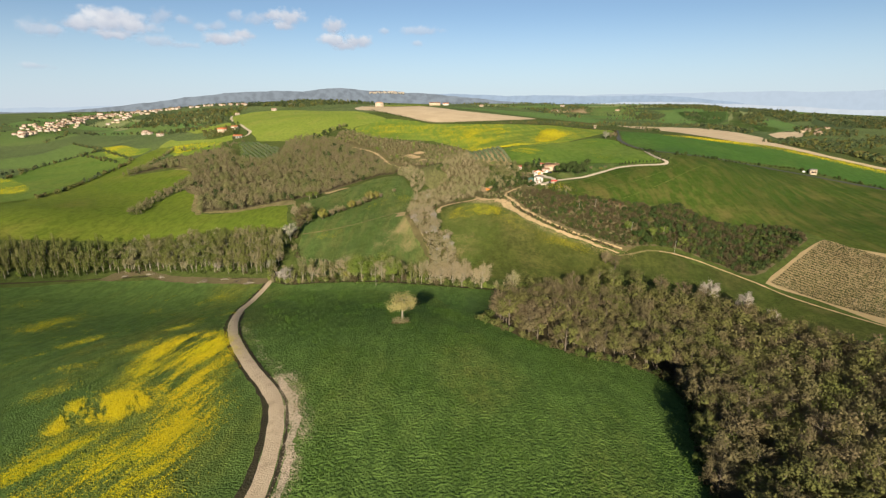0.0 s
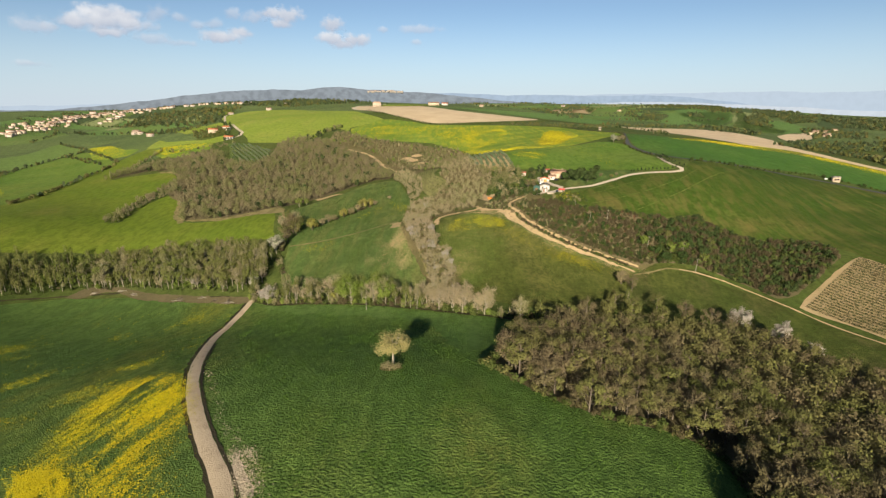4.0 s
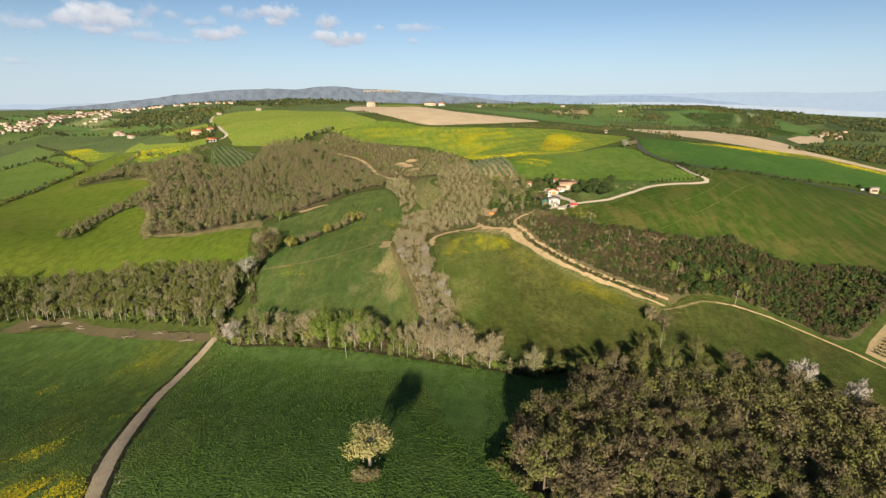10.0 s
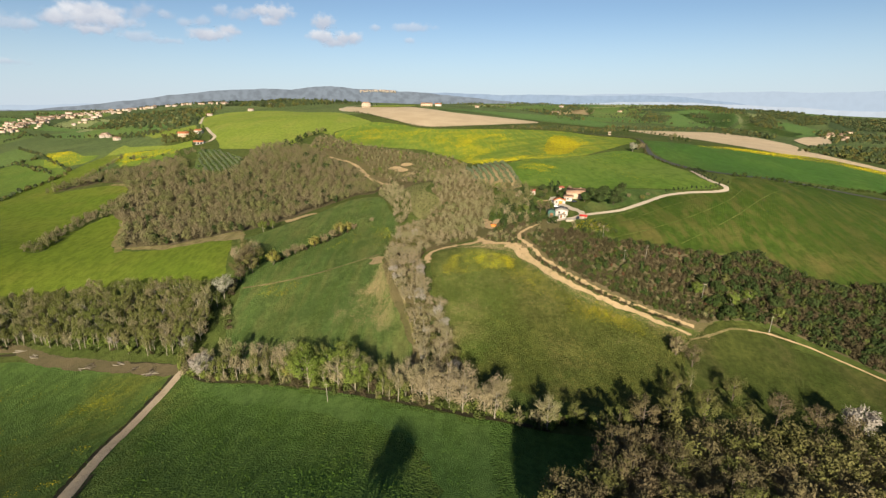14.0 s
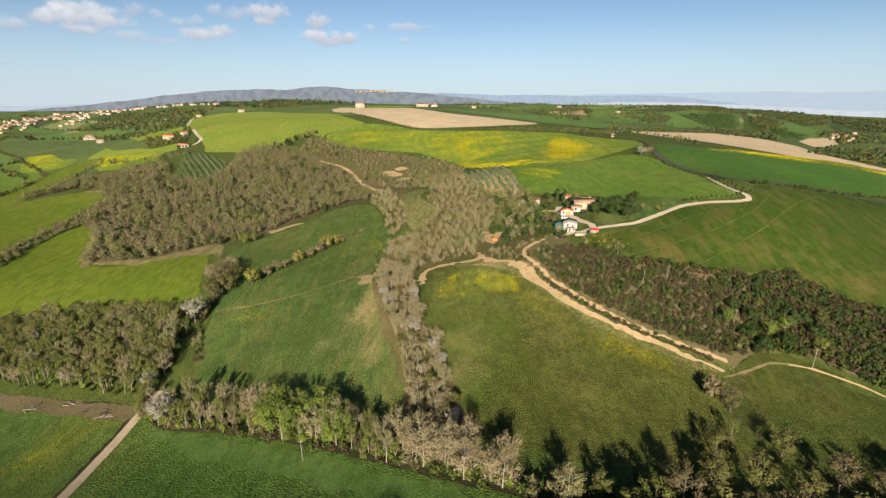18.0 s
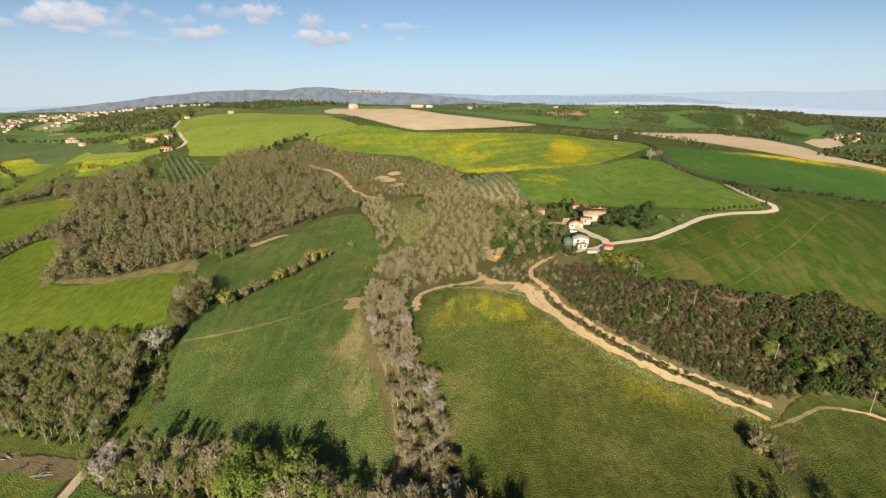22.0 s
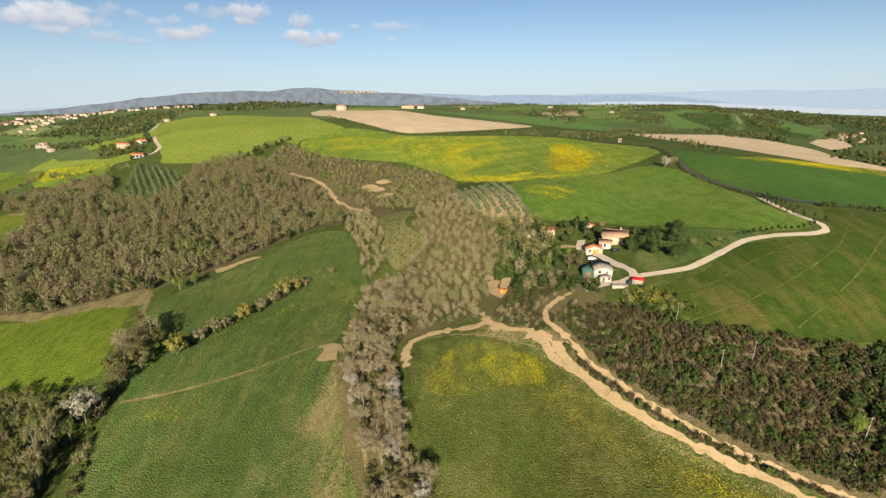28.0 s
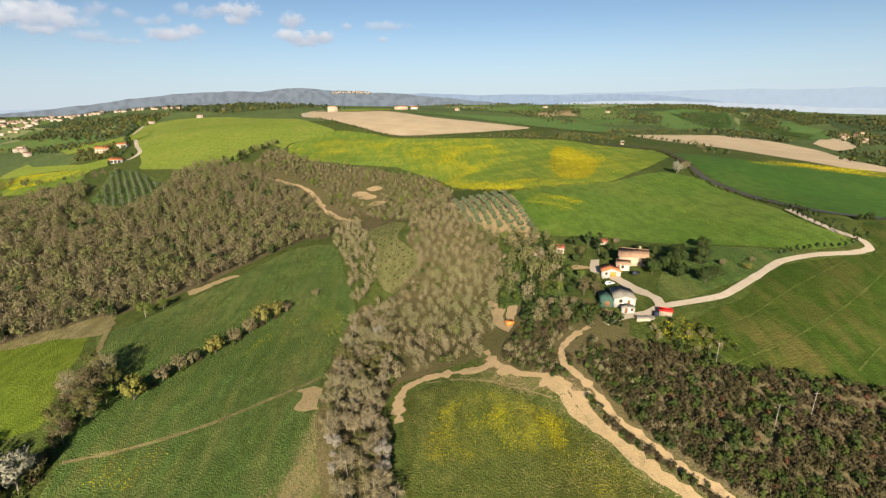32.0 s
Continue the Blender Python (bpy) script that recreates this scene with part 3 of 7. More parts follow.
sheet("sapling_plot", [(-34, 588), (-19, 609), (-3, 584), (-8, 554), (7, 515), (1, 500), (-9, 487), (-17, 503), (-22, 541)], M["plot"], 0.16, "dry grass plot planted with saplings", "field", 0.3)
sheet("olive_grove_grass", [(-288, 712), (-324, 797), (-347, 854), (-301, 825), (-240, 752), (-230, 702), (-239, 676), (-260, 684)], M["strip"], 0.16, "mown green grass below olive trees", "field", 0.4)
sheet("farm_lawn", [(105, 424), (140, 436), (172, 450), (148, 464), (124, 474), (112, 452), (100, 436)], M["strip"], 0.16, "mown lawn beside the farmhouse", "lawn", 0.3, 4)
sheet("farm_garden", [(34, 440), (60, 440), (76, 452), (80, 470), (70, 500), (52, 505), (44, 480), (36, 460)], M["strip"], 0.16, "green kitchen garden beside the farm", "lawn", 0.3, 4)

# ---- bare earth, tracks and roads ----
sheet("scrub_ground", [(28, 418), (30, 405), (24, 404), (40, 394), (47, 388), (55, 374), (66, 358), (78, 348), (90, 340), (106, 332), (126, 324), (136, 334), (104, 356), (92, 392), (78, 408), (80, 416), (70, 440), (52, 446), (40, 440), (32, 430)], M["scrubsoil"], 0.17, "brown earth below low scrub", "ground cover", 0.8, 3)
sheet("thicket_ground", [(-12, 604), (12, 592), (30, 600), (36, 556), (46, 524), (50, 494), (40, 458), (34, 440), (32, 424), (26, 411), (8, 409), (-6, 405), (-8, 385), (-3, 358), (6, 325), (14, 292), (-6, 288), (-10, 316), (-24, 365), (-31, 400), (-31, 440), (-28, 470), (-24, 482), (-12, 480), (6, 511), (-2, 546), (2, 580)], M["scrubsoil"], 0.18, "brown earth below the thicket", "ground cover", 0.8, 4)
sheet("gully_ground", [(-177, 815), (-182, 905), (-165, 915), (-152, 885), (-109, 838), (-54, 805), (19, 748), (36, 672), (32, 615), (14, 592), (-10, 603), (-52, 580), (-60, 640), (-92, 700), (-135, 760)], M["scrubsoil"], 0.18, "brown earth below the gully wood", "ground cover", 1.0, 6)
sheet("flowering_patch", [(149, 777), (168, 828), (183, 820), (178, 756), (172, 697), (141, 627), (126, 616), (118, 636), (129, 701)], M["yellowcrop"], 0.3, "dense yellow flowering patch on the hill", "field", 1.2, 5)
sheet("eroded_bank", [(42, 391), (45, 392.5), (49, 389), (52, 378), (56, 369), (62, 363), (69, 354), (79, 345.5), (91, 338), (106, 330.5), (119, 322), (117.5, 320.5), (104, 328.6), (89, 336.2), (76.5, 344.2), (66.5, 352.5), (58.5, 362), (52, 371), (48, 380), (44, 387)], M["bankmix"], 0.22, "bare sandy clay bank worn by rain", "bank", 0.9, 0.8)
ribbon("clay_track", [(-3, 386), (-3.5, 396), (-1, 403), (6, 406), (15, 405.5), (24, 404), (31, 407)], 3.2, M["dirt"], 0.3, "bare sandy clay track round the meadow", "track", 1.2, 0.34)
ribbon("clay_track", [(6, 403), (15, 401.5), (24, 398), (34, 391), (44, 384)], 0.7, M["drygrass"], 0.3, "faint clay wheel track at the meadow edge", "track", 2.0, 0.4)
ribbon("clay_track", [(28, 415), (30, 405), (35, 398), (44, 394), (49, 389), (52.5, 378), (56, 369), (62, 362), (69, 353), (80, 344.5), (92, 337), (105, 330)], 2.6, M["dirt"], 0.34, "sandy clay track along the scrub", "track", 1.3, 0.34)
ribbon("clay_track", [(66, 416), (59, 412), (53, 406), (51.5, 398), (54.5, 391), (57.5, 383), (59.5, 374), (65, 367), (71, 359), (79, 351.5), (91, 342.5), (106, 334.5), (124, 326.5)], 2.3, M["dirt"], 0.36, "sandy clay track climbing to the farm", "track", 1.3, 0.34)
ribbon("field_path", [(150, 327), (160, 325), (174, 317), (186, 304), (196, 289), (204, 269), (213, 250), (223, 227), (240, 190)], 1.1, M["dirt"], 0.30, "worn path beside the vineyard", "track", 2.5, 0.2)
ribbon("grass_path", [(118, 318), (130, 322), (142, 327), (152, 327)], 1.1, M["drygrass"], 0.30, "faint worn path", "track", 2.5, 0.2)
for pts in ([(97, 403), (123, 411), (150, 426), (186, 443)], [(102, 389), (130, 399), (163, 415), (200, 438), (240, 478)], [(143, 386), (166, 400), (196, 420), (236, 452), (280, 486)]):
    ribbon("tramline", pts, 0.5, M["tramline"], 0.28, "faint worn wheel line in the thin crop", "track", 2.5, 0.45, int(pts[0][0]))
ribbon("gully", [(-150, 774), (-123, 755), (-110, 748), (-96, 731), (-84, 705), (-76, 686), (-59, 658), (-38, 637)], 5.0, M["dirt"], 0.34, "bare clay gully between the woods", "track", 4, 0.35)
for k, (cx, cy) in enumerate(((33, 400), (45, 391.5), (52, 383), (40, 404), (57, 370))):
    sheet("clay_scar", [(cx - 3.5, cy - 1), (cx - 1, cy + 2.4), (cx + 2.6, cy + 1.4), (cx + 3.4, cy - 1.8), (cx, cy - 2.6)], M["dirt"], 0.38, "bare clay scar beside the track", "bank", 0.9, 0.8, k + 20)
sheet("clay_scar", [(190, 331), (201, 338), (207, 336), (199, 329)], M["dirt"], 0.38, "bare clay scar in the scrub", "bank", 0.9, 1.2, 29)
for k, (cx, cy) in enumerate(((-48, 722), (-40, 712), (-30, 690), (-36, 735))):
    sheet("clay_scar", [(cx - 9, cy - 3), (cx - 2, cy + 7), (cx + 7, cy + 4), (cx + 9, cy - 5), (cx, cy - 8)], M["dirt"], 0.4, "bare clay scar on the wooded slope", "bank", 1.2, 3, k)
for k, pts in enumerate(([(-41.5, 418.5), (-33.8, 418), (-31.4, 403), (-38.8, 406.5)], [(-128, 528), (-117, 541), (-106, 549), (-104, 544), (-115, 534), (-123, 521)], [(-240, 491), (-222, 492), (-203, 486), (-180, 494), (-160, 504), (-150, 494), (-149, 480), (-175, 481), (-203, 476), (-225, 484), (-242, 487)], [(-245, 481), (-262, 505), (-281, 556), (-284, 575), (-276, 552), (-258, 512), (-243, 488)], [(-330, 653), (-318, 625), (-322, 600), (-314, 610), (-312, 632), (-326, 664), (-350, 675), (-370, 676)])):
    sheet("bare_strip", pts, M["drygrass"] if k in (2, 3, 4) else M["tanfield"], 0.22, "bare dry strip at the field's edge", "bank", 1.2, 1.8, k)
ribbon("strip_path", [(-118, 402), (-95, 404), (-70, 409), (-48, 418), (-34, 424)], 1.6, M["drygrass"], 0.24, "faint path across the sown strip", "track", 3, 0.2)
ribbon("strip_path", [(-30, 418), (-26, 396), (-19, 368), (-13, 342), (-8, 318)], 1.2, M["drygrass"], 0.28, "faint wheel path beside the hedge", "track", 3, 0.2)
ribbon("strip_path", [(-154, 500), (-148, 484), (-140, 462), (-130, 446)], 2.4, M["drygrass"], 0.26, "pale path between the pastures", "track", 3, 0.2)

# ditches and stream bed are flat near-black ribbons, not hollows
ribbon("ditch", [(x - 3.2, y + 0.4) for x, y in TRACK], 1.7, M["ditch"], 0.16, "dark ditch strip beside the track", "ditch", 2.5, 0.3, 5)
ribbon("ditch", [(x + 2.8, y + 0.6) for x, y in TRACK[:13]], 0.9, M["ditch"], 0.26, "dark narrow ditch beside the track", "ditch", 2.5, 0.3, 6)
ribbon("gravel_track", TRACK, 4.2, M["gravel"], 0.24, "pale gravel farm track with wheel ruts", "track", 2.5, 0.06, 7, 0.12)
sheet("stony_verge", [(-40, 40), (-36.2, 86), (-37.6, 100), (-40.2, 111), (-46, 125), (-51.5, 136), (-50, 137), (-43, 126), (-38, 112), (-35.8, 100), (-34.4, 86), (-37, 40)], M["rubble"], 0.2, "verge of dug stones and pale earth beside the track", "verge", 0.5, 0.8)
ribbon("stream_bed", [(-420, 265), (-330, 300), (-285, 340), (-257, 357), (-227, 361), (-209, 352), (-182, 347), (-146, 342), (-127, 335), (-112, 325)] + [(x, y + 1.5) for x, y in EDGE], 2.0, M["ditch"], 0.18, "dark stream bed between trees", "stream", 4, 0.3)
sheet("stream_bank", [(-262, 352), (-252, 353), (-241, 362), (-229, 361), (-210, 350), (-192, 344), (-162, 337), (-140, 331.5), (-124, 328), (-123, 336), (-140, 340), (-167, 347), (-195, 354), (-212, 360), (-232, 370), (-256, 368)], M["litter"], 0.26, "bare trampled earth beside the stream", "bank", 0.8, 1.5)
ribbon("driveway", [(72, 416), (79, 418), (88, 418), (95, 421), (109, 422), (121, 424), (139, 434), (158, 445), (175, 448), (193, 448), (203, 451), (206, 458), (202, 469), (202, 484), (206, 506)], 3.4, M["drive"], 0.34, "pale gravel driveway to the farm", "road", 2.5, 0.06)
ribbon("driveway", [(95, 421), (96, 427), (92, 436), (90, 444), (88, 452), (84, 461), (88, 472)], 4.0, M["drive"], 0.38, "pale gravel farmyard", "road", 2.5, 0.1)
ribbon("footpath", [(84, 463), (78, 470), (72, 468), (70, 480), (74, 486)], 2.0, M["dirt"], 0.34, "dirt footpath to the shed", "track", 2.5, 0.2)
ribbon("footpath", [(60, 462), (66, 460), (74, 468), (84, 464)], 2.0, M["dirt"], 0.34, "dirt footpath through the garden", "track", 2.5, 0.2)
ribbon("footpath", [(34, 455), (38, 448), (36, 436), (38, 427), (41, 436), (44, 446)], 4.0, M["dirt"], 0.34, "bare earth beside the orange skip", "track", 2.5, 0.3)
ribbon("country_road", [(420, 440), (360, 490), (300, 505), (262, 496), (239, 490), (222, 496), (212, 514), (208, 555), (209, 594), (228, 660), (262, 765), (240, 840), (215, 880)], 4.6, M["asphalt"], 0.42, "narrow dark asphalt country road", "road", 4, 0.03)
ribbon("village_road", [(-365, 890), (-352, 905), (-358, 940), (-385, 985), (-420, 1050), (-480, 1160), (-560, 1350), (-600, 1500)], 5.0, M["drive"], 0.42, "pale road to the farm on the hill", "road", 6, 0.05)
ribbon("ridge_road", [(-205, 1262), (-230, 1380), (-225, 1460), (-160, 1520)], 8.0, M["drive"], 0.6, "pale road along the ridge", "road", 8, 0.05)
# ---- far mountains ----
# haze painted as glow: near-black base, the hazy colour is emitted
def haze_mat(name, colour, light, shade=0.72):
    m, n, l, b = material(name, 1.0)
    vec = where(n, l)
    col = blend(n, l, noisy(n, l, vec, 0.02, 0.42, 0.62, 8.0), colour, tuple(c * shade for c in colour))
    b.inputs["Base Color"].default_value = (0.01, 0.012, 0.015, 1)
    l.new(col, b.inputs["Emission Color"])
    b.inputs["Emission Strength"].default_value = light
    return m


def mountains(name, dist, profile, base, mat, label, rough=10.0, seed=3):
    """A far range: profile gives its top as (bearing in degrees from north, height)."""
    rng = np.random.default_rng(seed)
    a = np.arange(-75, 75.01, 0.25)
    bx, bz = zip(*profile)
    z = np.interp(a, bx, bz)
    z = z + np.array([noise.fractal(Vector((k * 0.35, dist * 0.01, seed)), 1.0, 2.0, 5) for k in a]) * rough
    rows = []
    for s, k in ((0, 1.0), (-120, 0.55), (-260, 0.2), (-420, 0.0)):
        r = dist + s
        rows.append(np.column_stack([r * np.sin(np.radians(a)), 100 + r * np.cos(np.radians(a)), base + (z - base) * k]))
    v = np.concatenate(rows)
    n = len(a)
    k = np.arange(n - 1)
    f = np.concatenate([np.stack([(i + 1) * n + k, (i + 1) * n + k + 1, i * n + k + 1, i * n + k], 1) for i in range(3)])
    return tagged(new(name, mesh_of(name, v, f, [mat], smooth=True)), label, "mountains", kind="structure")


# ranges and mist all glow; their blueness and paleness are painted haze
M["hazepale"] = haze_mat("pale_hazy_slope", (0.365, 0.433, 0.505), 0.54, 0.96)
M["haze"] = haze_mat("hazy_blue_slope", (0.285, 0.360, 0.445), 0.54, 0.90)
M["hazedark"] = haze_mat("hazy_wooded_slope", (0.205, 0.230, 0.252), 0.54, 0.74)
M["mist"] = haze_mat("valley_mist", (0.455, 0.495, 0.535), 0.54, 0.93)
mountains("backdrop_distance", 4860, [(-75, 60), (-5, 190), (4, 236), (12, 226), (22, 238), (28, 252), (34, 246), (41, 240), (75, 200)], -80, M["hazepale"], "faint mountains on the horizon, paled by painted haze", 9, 8)
mountains("backdrop_far", 4780, [(-75, 60), (-30, 100), (-10, 220), (-2, 252), (1, 248), (4.8, 238), (7.3, 225), (10.3, 234), (14, 226), (16.3, 221), (19, 224), (22, 228), (26.1, 208), (29.6, 170), (32, 144), (36.4, 110), (41, 90), (75, 60)], -80, M["haze"], "far mountains in painted pale blue haze", 7, 4)
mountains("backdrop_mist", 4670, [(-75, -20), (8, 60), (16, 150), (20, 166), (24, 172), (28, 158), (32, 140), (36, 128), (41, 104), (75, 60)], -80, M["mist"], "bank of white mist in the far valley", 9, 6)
mountains("backdrop_mountains", 4560, [(-75, 60), (-40, 96), (-37.9, 100), (-35, 123), (-32.8, 137), (-30.4, 168), (-28, 194), (-25.4, 219), (-22.8, 240), (-20.1, 258), (-18.4, 268), (-15.5, 258), (-13.7, 274), (-11.3, 287), (-8.9, 270), (-5.2, 262), (-4, 252), (-1.5, 244), (1, 222), (6, 186), (12, 140), (20, 90), (75, 0)], -80, M["hazedark"], "wooded mountain range in painted blue-grey haze", 9, 5)


# ---- clouds ----
def cloud_mat(name, dense):
    m = bpy.data.materials.new(name)
    m.use_nodes = True
    n, l = m.node_tree.nodes, m.node_tree.links
    n.clear()
    out = n.new("ShaderNodeOutputMaterial")
    tc = n.new("ShaderNodeTexCoord")
    info = n.new("ShaderNodeObjectInfo")
    shift = n.new("ShaderNodeVectorMath")
    shift.operation = "MULTIPLY_ADD"
    shift.inputs[1].default_value = (1, 1, 1)
    l.new(tc.outputs["Object"], shift.inputs[0])
    l.new(info.outputs["Location"], shift.inputs[2])
    noi = add(n, "ShaderNodeTexNoise", Scale=0.011, Detail=5.0, Roughness=0.55)
    l.new(shift.outputs[0], noi.inputs["Vector"])
    cen = n.new("ShaderNodeVectorMath")
    cen.operation = "SUBTRACT"
    cen.inputs[1].default_value = (0.5, 0.5, 0.5)
    l.new(tc.outputs["Generated"], cen.inputs[0])
    flat = n.new("ShaderNodeVectorMath")
    flat.operation = "MULTIPLY"
    flat.inputs[1].default_value = (2, 2, 0)
    l.new(cen.outputs[0], flat.inputs[0])
    r = n.new("ShaderNodeVectorMath")
    r.operation = "LENGTH"
    l.new(flat.outputs[0], r.inputs[0])
    s = n.new("ShaderNodeMath")
    s.operation = "MULTIPLY_ADD"
    s.inputs[1].default_value = 1.5
    l.new(noi.outputs[0], s.inputs[0])
    k = add(n, "ShaderNodeMapRange", From_Min=0.0, From_Max=1.0, To_Min=0.25, To_Max=-0.75)
    l.new(r.outputs["Value"], k.inputs[0])
    l.new(k.outputs[0], s.inputs[2])
    a = add(n, "ShaderNodeMapRange", From_Min=0.22, From_Max=0.85, To_Min=0.0, To_Max=dense)
    a.interpolation_type = "SMOOTHSTEP"
    l.new(s.outputs[0], a.inputs[0])
    sep = n.new("ShaderNodeSeparateXYZ")
    l.new(tc.outputs["Generated"], sep.inputs[0])
    tone = n.new("ShaderNodeMath")
    tone.operation = "MULTIPLY_ADD"
    tone.inputs[1].default_value = 0.55
    l.new(noi.outputs[0], tone.inputs[0])
    l.new(sep.outputs["Y"], tone.inputs[2])
    ramp = add(n, "ShaderNodeMapRange", From_Min=0.55, From_Max=1.2)
    l.new(tone.outputs[0], ramp.inputs[0])
    # bright top and shaded grey base are painted into the cloud's glow
    col = blend(n, l, ramp.outputs[0], (0.185, 0.205, 0.248), (0.330, 0.334, 0.345))
    em = n.new("ShaderNodeEmission")
    l.new(col, em.inputs["Color"])
    tr = n.new("ShaderNodeBsdfTransparent")
    mx = n.new("ShaderNodeMixShader")
    l.new(a.outputs[0], mx.inputs[0])
    l.new(tr.outputs[0], mx.inputs[1])
    l.new(em.outputs[0], mx.inputs[2])
    l.new(mx.outputs[0], out.inputs["Surface"])
    return m


M["thick"] = cloud_mat("cloud", 0.92)
M["thin"] = cloud_mat("thin_cloud", 0.5)


def cloud(mat, *puffs):
    """A cloud far off: overlapping soft puffs, each as (bearing, height in degrees, half width, half height)."""
    ob = new("cloud")
    d, k = 4400.0, 5.9
    for i, (bearing, up, wide, high) in enumerate(puffs):
        e = d + 12 * i
        x, y, z = e * math.sin(radians(bearing)), 100 + e * math.cos(radians(bearing)), 129 + e * math.tan(radians(up))
        v = np.array([(-wide * k, -high * k, 0), (wide * k, -high * k, 0), (wide * k, high * k, 0), (-wide * k, high * k, 0)])
        p = new("puff", mesh_of("puff", v, np.array([[0, 1, 2, 3]]), [M[mat]]))
        p.matrix_basis = look((x, y, z), (0, 100, 129)) @ pose(0, 0, 0, 0, 180, 0)
        p.parent = ob
    tagged(ob, "small white fair-weather cloud with its shaded base painted grey" if mat == "thick" else "thin torn wisp of cloud", "cloud", "clouds", kind="structure")


cloud("thick", (-32.5, 7.3, 75, 19), (-32.7, 8.0, 45, 17), (-31.0, 7.8, 36, 15), (-34.9, 7.2, 26, 11), (-32.6, 6.5, 32, 10))
cloud("thin", (-37.8, 6.6, 30, 16), (-36.9, 6.5, 18, 9))
cloud("thin", (-28.2, 8.5, 26, 16), (-26.4, 8.2, 18, 9))
cloud("thin", (-28.9, 6.2, 36, 11), (-26.5, 5.9, 32, 7))
cloud("thick", (-22.4, 6.6, 40, 12), (-21.1, 7.2, 22, 11), (-23.5, 6.8, 20, 13))
cloud("thin", (-21.8, 8.9, 17, 11), (-23.4, 7.9, 17, 9))
cloud("thick", (-16.3, 9.0, 32, 17), (-16.9, 8.2, 20, 9), (-18.2, 9.1, 22, 12))
cloud("thin", (-19.4, 8.7, 30, 14), (-24.9, 7.6, 14, 9))
cloud("thick", (-11.7, 8.4, 27, 17), (-12.0, 6.9, 28, 13), (-9.2, 6.9, 36, 13), (-10.7, 6.4, 36, 9))
cloud("thin", (-2.3, 8.0, 40, 11), (-2.9, 6.7, 16, 7), (-6.3, 7.9, 15, 7))
cloud("thin", (-38.7, 3.5, 26, 6))
# ---- plants ----
def unit(v):
    return v / (np.linalg.norm(v, axis=-1, keepdims=True) + 1e-9)


def cards(rng, pos, nrm, size, stretch=None):
    """Small leaf or twig clumps: one uneven four-cornered piece each."""
    n = len(pos)
    a = unit(np.cross(nrm, rng.normal(size=(n, 3)))) if stretch is None else unit(stretch)
    b = unit(np.cross(nrm, a))
    s = (size * rng.uniform(0.6, 1.4, n))[:, None]
    wide = 1.0 if stretch is None else 0.16
    long = 1.0 if stretch is None else 1.9
    q = []
    for i, j in ((-1, -1), (1, -1), (1, 1), (-1, 1)):
        q.append(pos + a * s * long * i * rng.uniform(0.35, 1.1, (n, 1)) + b * s * wide * j * rng.uniform(0.35, 1.1, (n, 1)))
    v = np.stack(q, 1).reshape(-1, 3)
    return v, np.arange(4 * n).reshape(n, 4)


def tube(pts, radii, sides=5):
    """A tapered limb along points."""
    pts = np.array(pts, float)
    v = []
    for i, p in enumerate(pts):
        d = unit(pts[min(i + 1, len(pts) - 1)] - pts[max(i - 1, 0)])
        a = unit(np.cross(d, [0.31, 0.93, 0.2]))
        b = np.cross(d, a)
        for k in range(sides):
            t = 2 * math.pi * k / sides
            v.append(p + (a * math.cos(t) + b * math.sin(t)) * radii[i])
    f = [[i * sides + k, i * sides + (k + 1) % sides, (i + 1) * sides + (k + 1) % sides, (i + 1) * sides + k] for i in range(len(pts) - 1) for k in range(sides)]
    return np.array(v), np.array(f)


def joined(bits):
    vs, fs, n = [], [], 0
    for v, f in bits:
        vs.append(v)
        fs.append(f + n)
        n += len(v)
    return np.concatenate(vs), np.concatenate(fs)


def tree_form(seed, w, h, bare, lobes, count, size, twigs=0.0, lean=0.0, trunk_r=0.22, narrow=False, limbs=7):
    """Trunk with limbs, and a crown of lobes: w wide, h high, bare metres of clear trunk."""
    if limbs > 3:
        return branched(seed, w, h, bare, count, size, twigs, trunk_r, narrow, limbs)
    rng = np.random.default_rng(seed)
    ch = h - bare
    cen, rad = [], []
    for k in range(lobes):
        t = (k + 0.5) / lobes
        spread = w * (0.34 if not narrow else 0.20) * math.sqrt(max(0.05, 1 - (2 * t - 0.8) ** 2 * 0.6))
        ang = k * 2.4 + rng.uniform(0, 1)
        off = spread * math.sqrt(rng.uniform(0.1, 1))
        cen.append((off * math.cos(ang) + lean * h * t, off * math.sin(ang), bare + ch * (0.16 + 0.7 * t)))
        rad.append(w * rng.uniform(0.17, 0.29) * (0.75 if narrow else 1.0))
    cen, rad = np.array(cen), np.array(rad)
    pick = rng.choice(lobes, count, p=rad ** 2 / (rad ** 2).sum())
    d = unit(rng.normal(size=(count, 3)))
    r = rad[pick] * (0.45 + 0.6 * np.sqrt(rng.uniform(size=count)))
    pos = cen[pick] + d * r[:, None] * np.array([1, 1, 0.95 if not narrow else 1.5])
    pos[:, 2] = np.clip(pos[:, 2], bare * 0.7, h * 1.03)
    nrm = unit(d * 0.7 + unit(pos - np.array([0, 0, bare + ch * 0.35])) * 0.8 + rng.normal(size=(count, 3)) * 0.4)
    nt = int(count * twigs)
    bits = []
    if nt:
        up = unit(d[:nt] * 0.8 + np.array([0, 0, 1.0]) + rng.normal(size=(nt, 3)) * 0.35)
        bits.append(cards(rng, pos[:nt], nrm[:nt], size * 1.25, up))
    if nt < count:
        bits.append(cards(rng, pos[nt:], nrm[nt:], size))
    top = np.array([lean * h * 0.8, 0, bare + ch * 0.7])
    return tube([(0, 0, -0.8), top], [trunk_r, trunk_r * 0.2], 4), joined(bits)


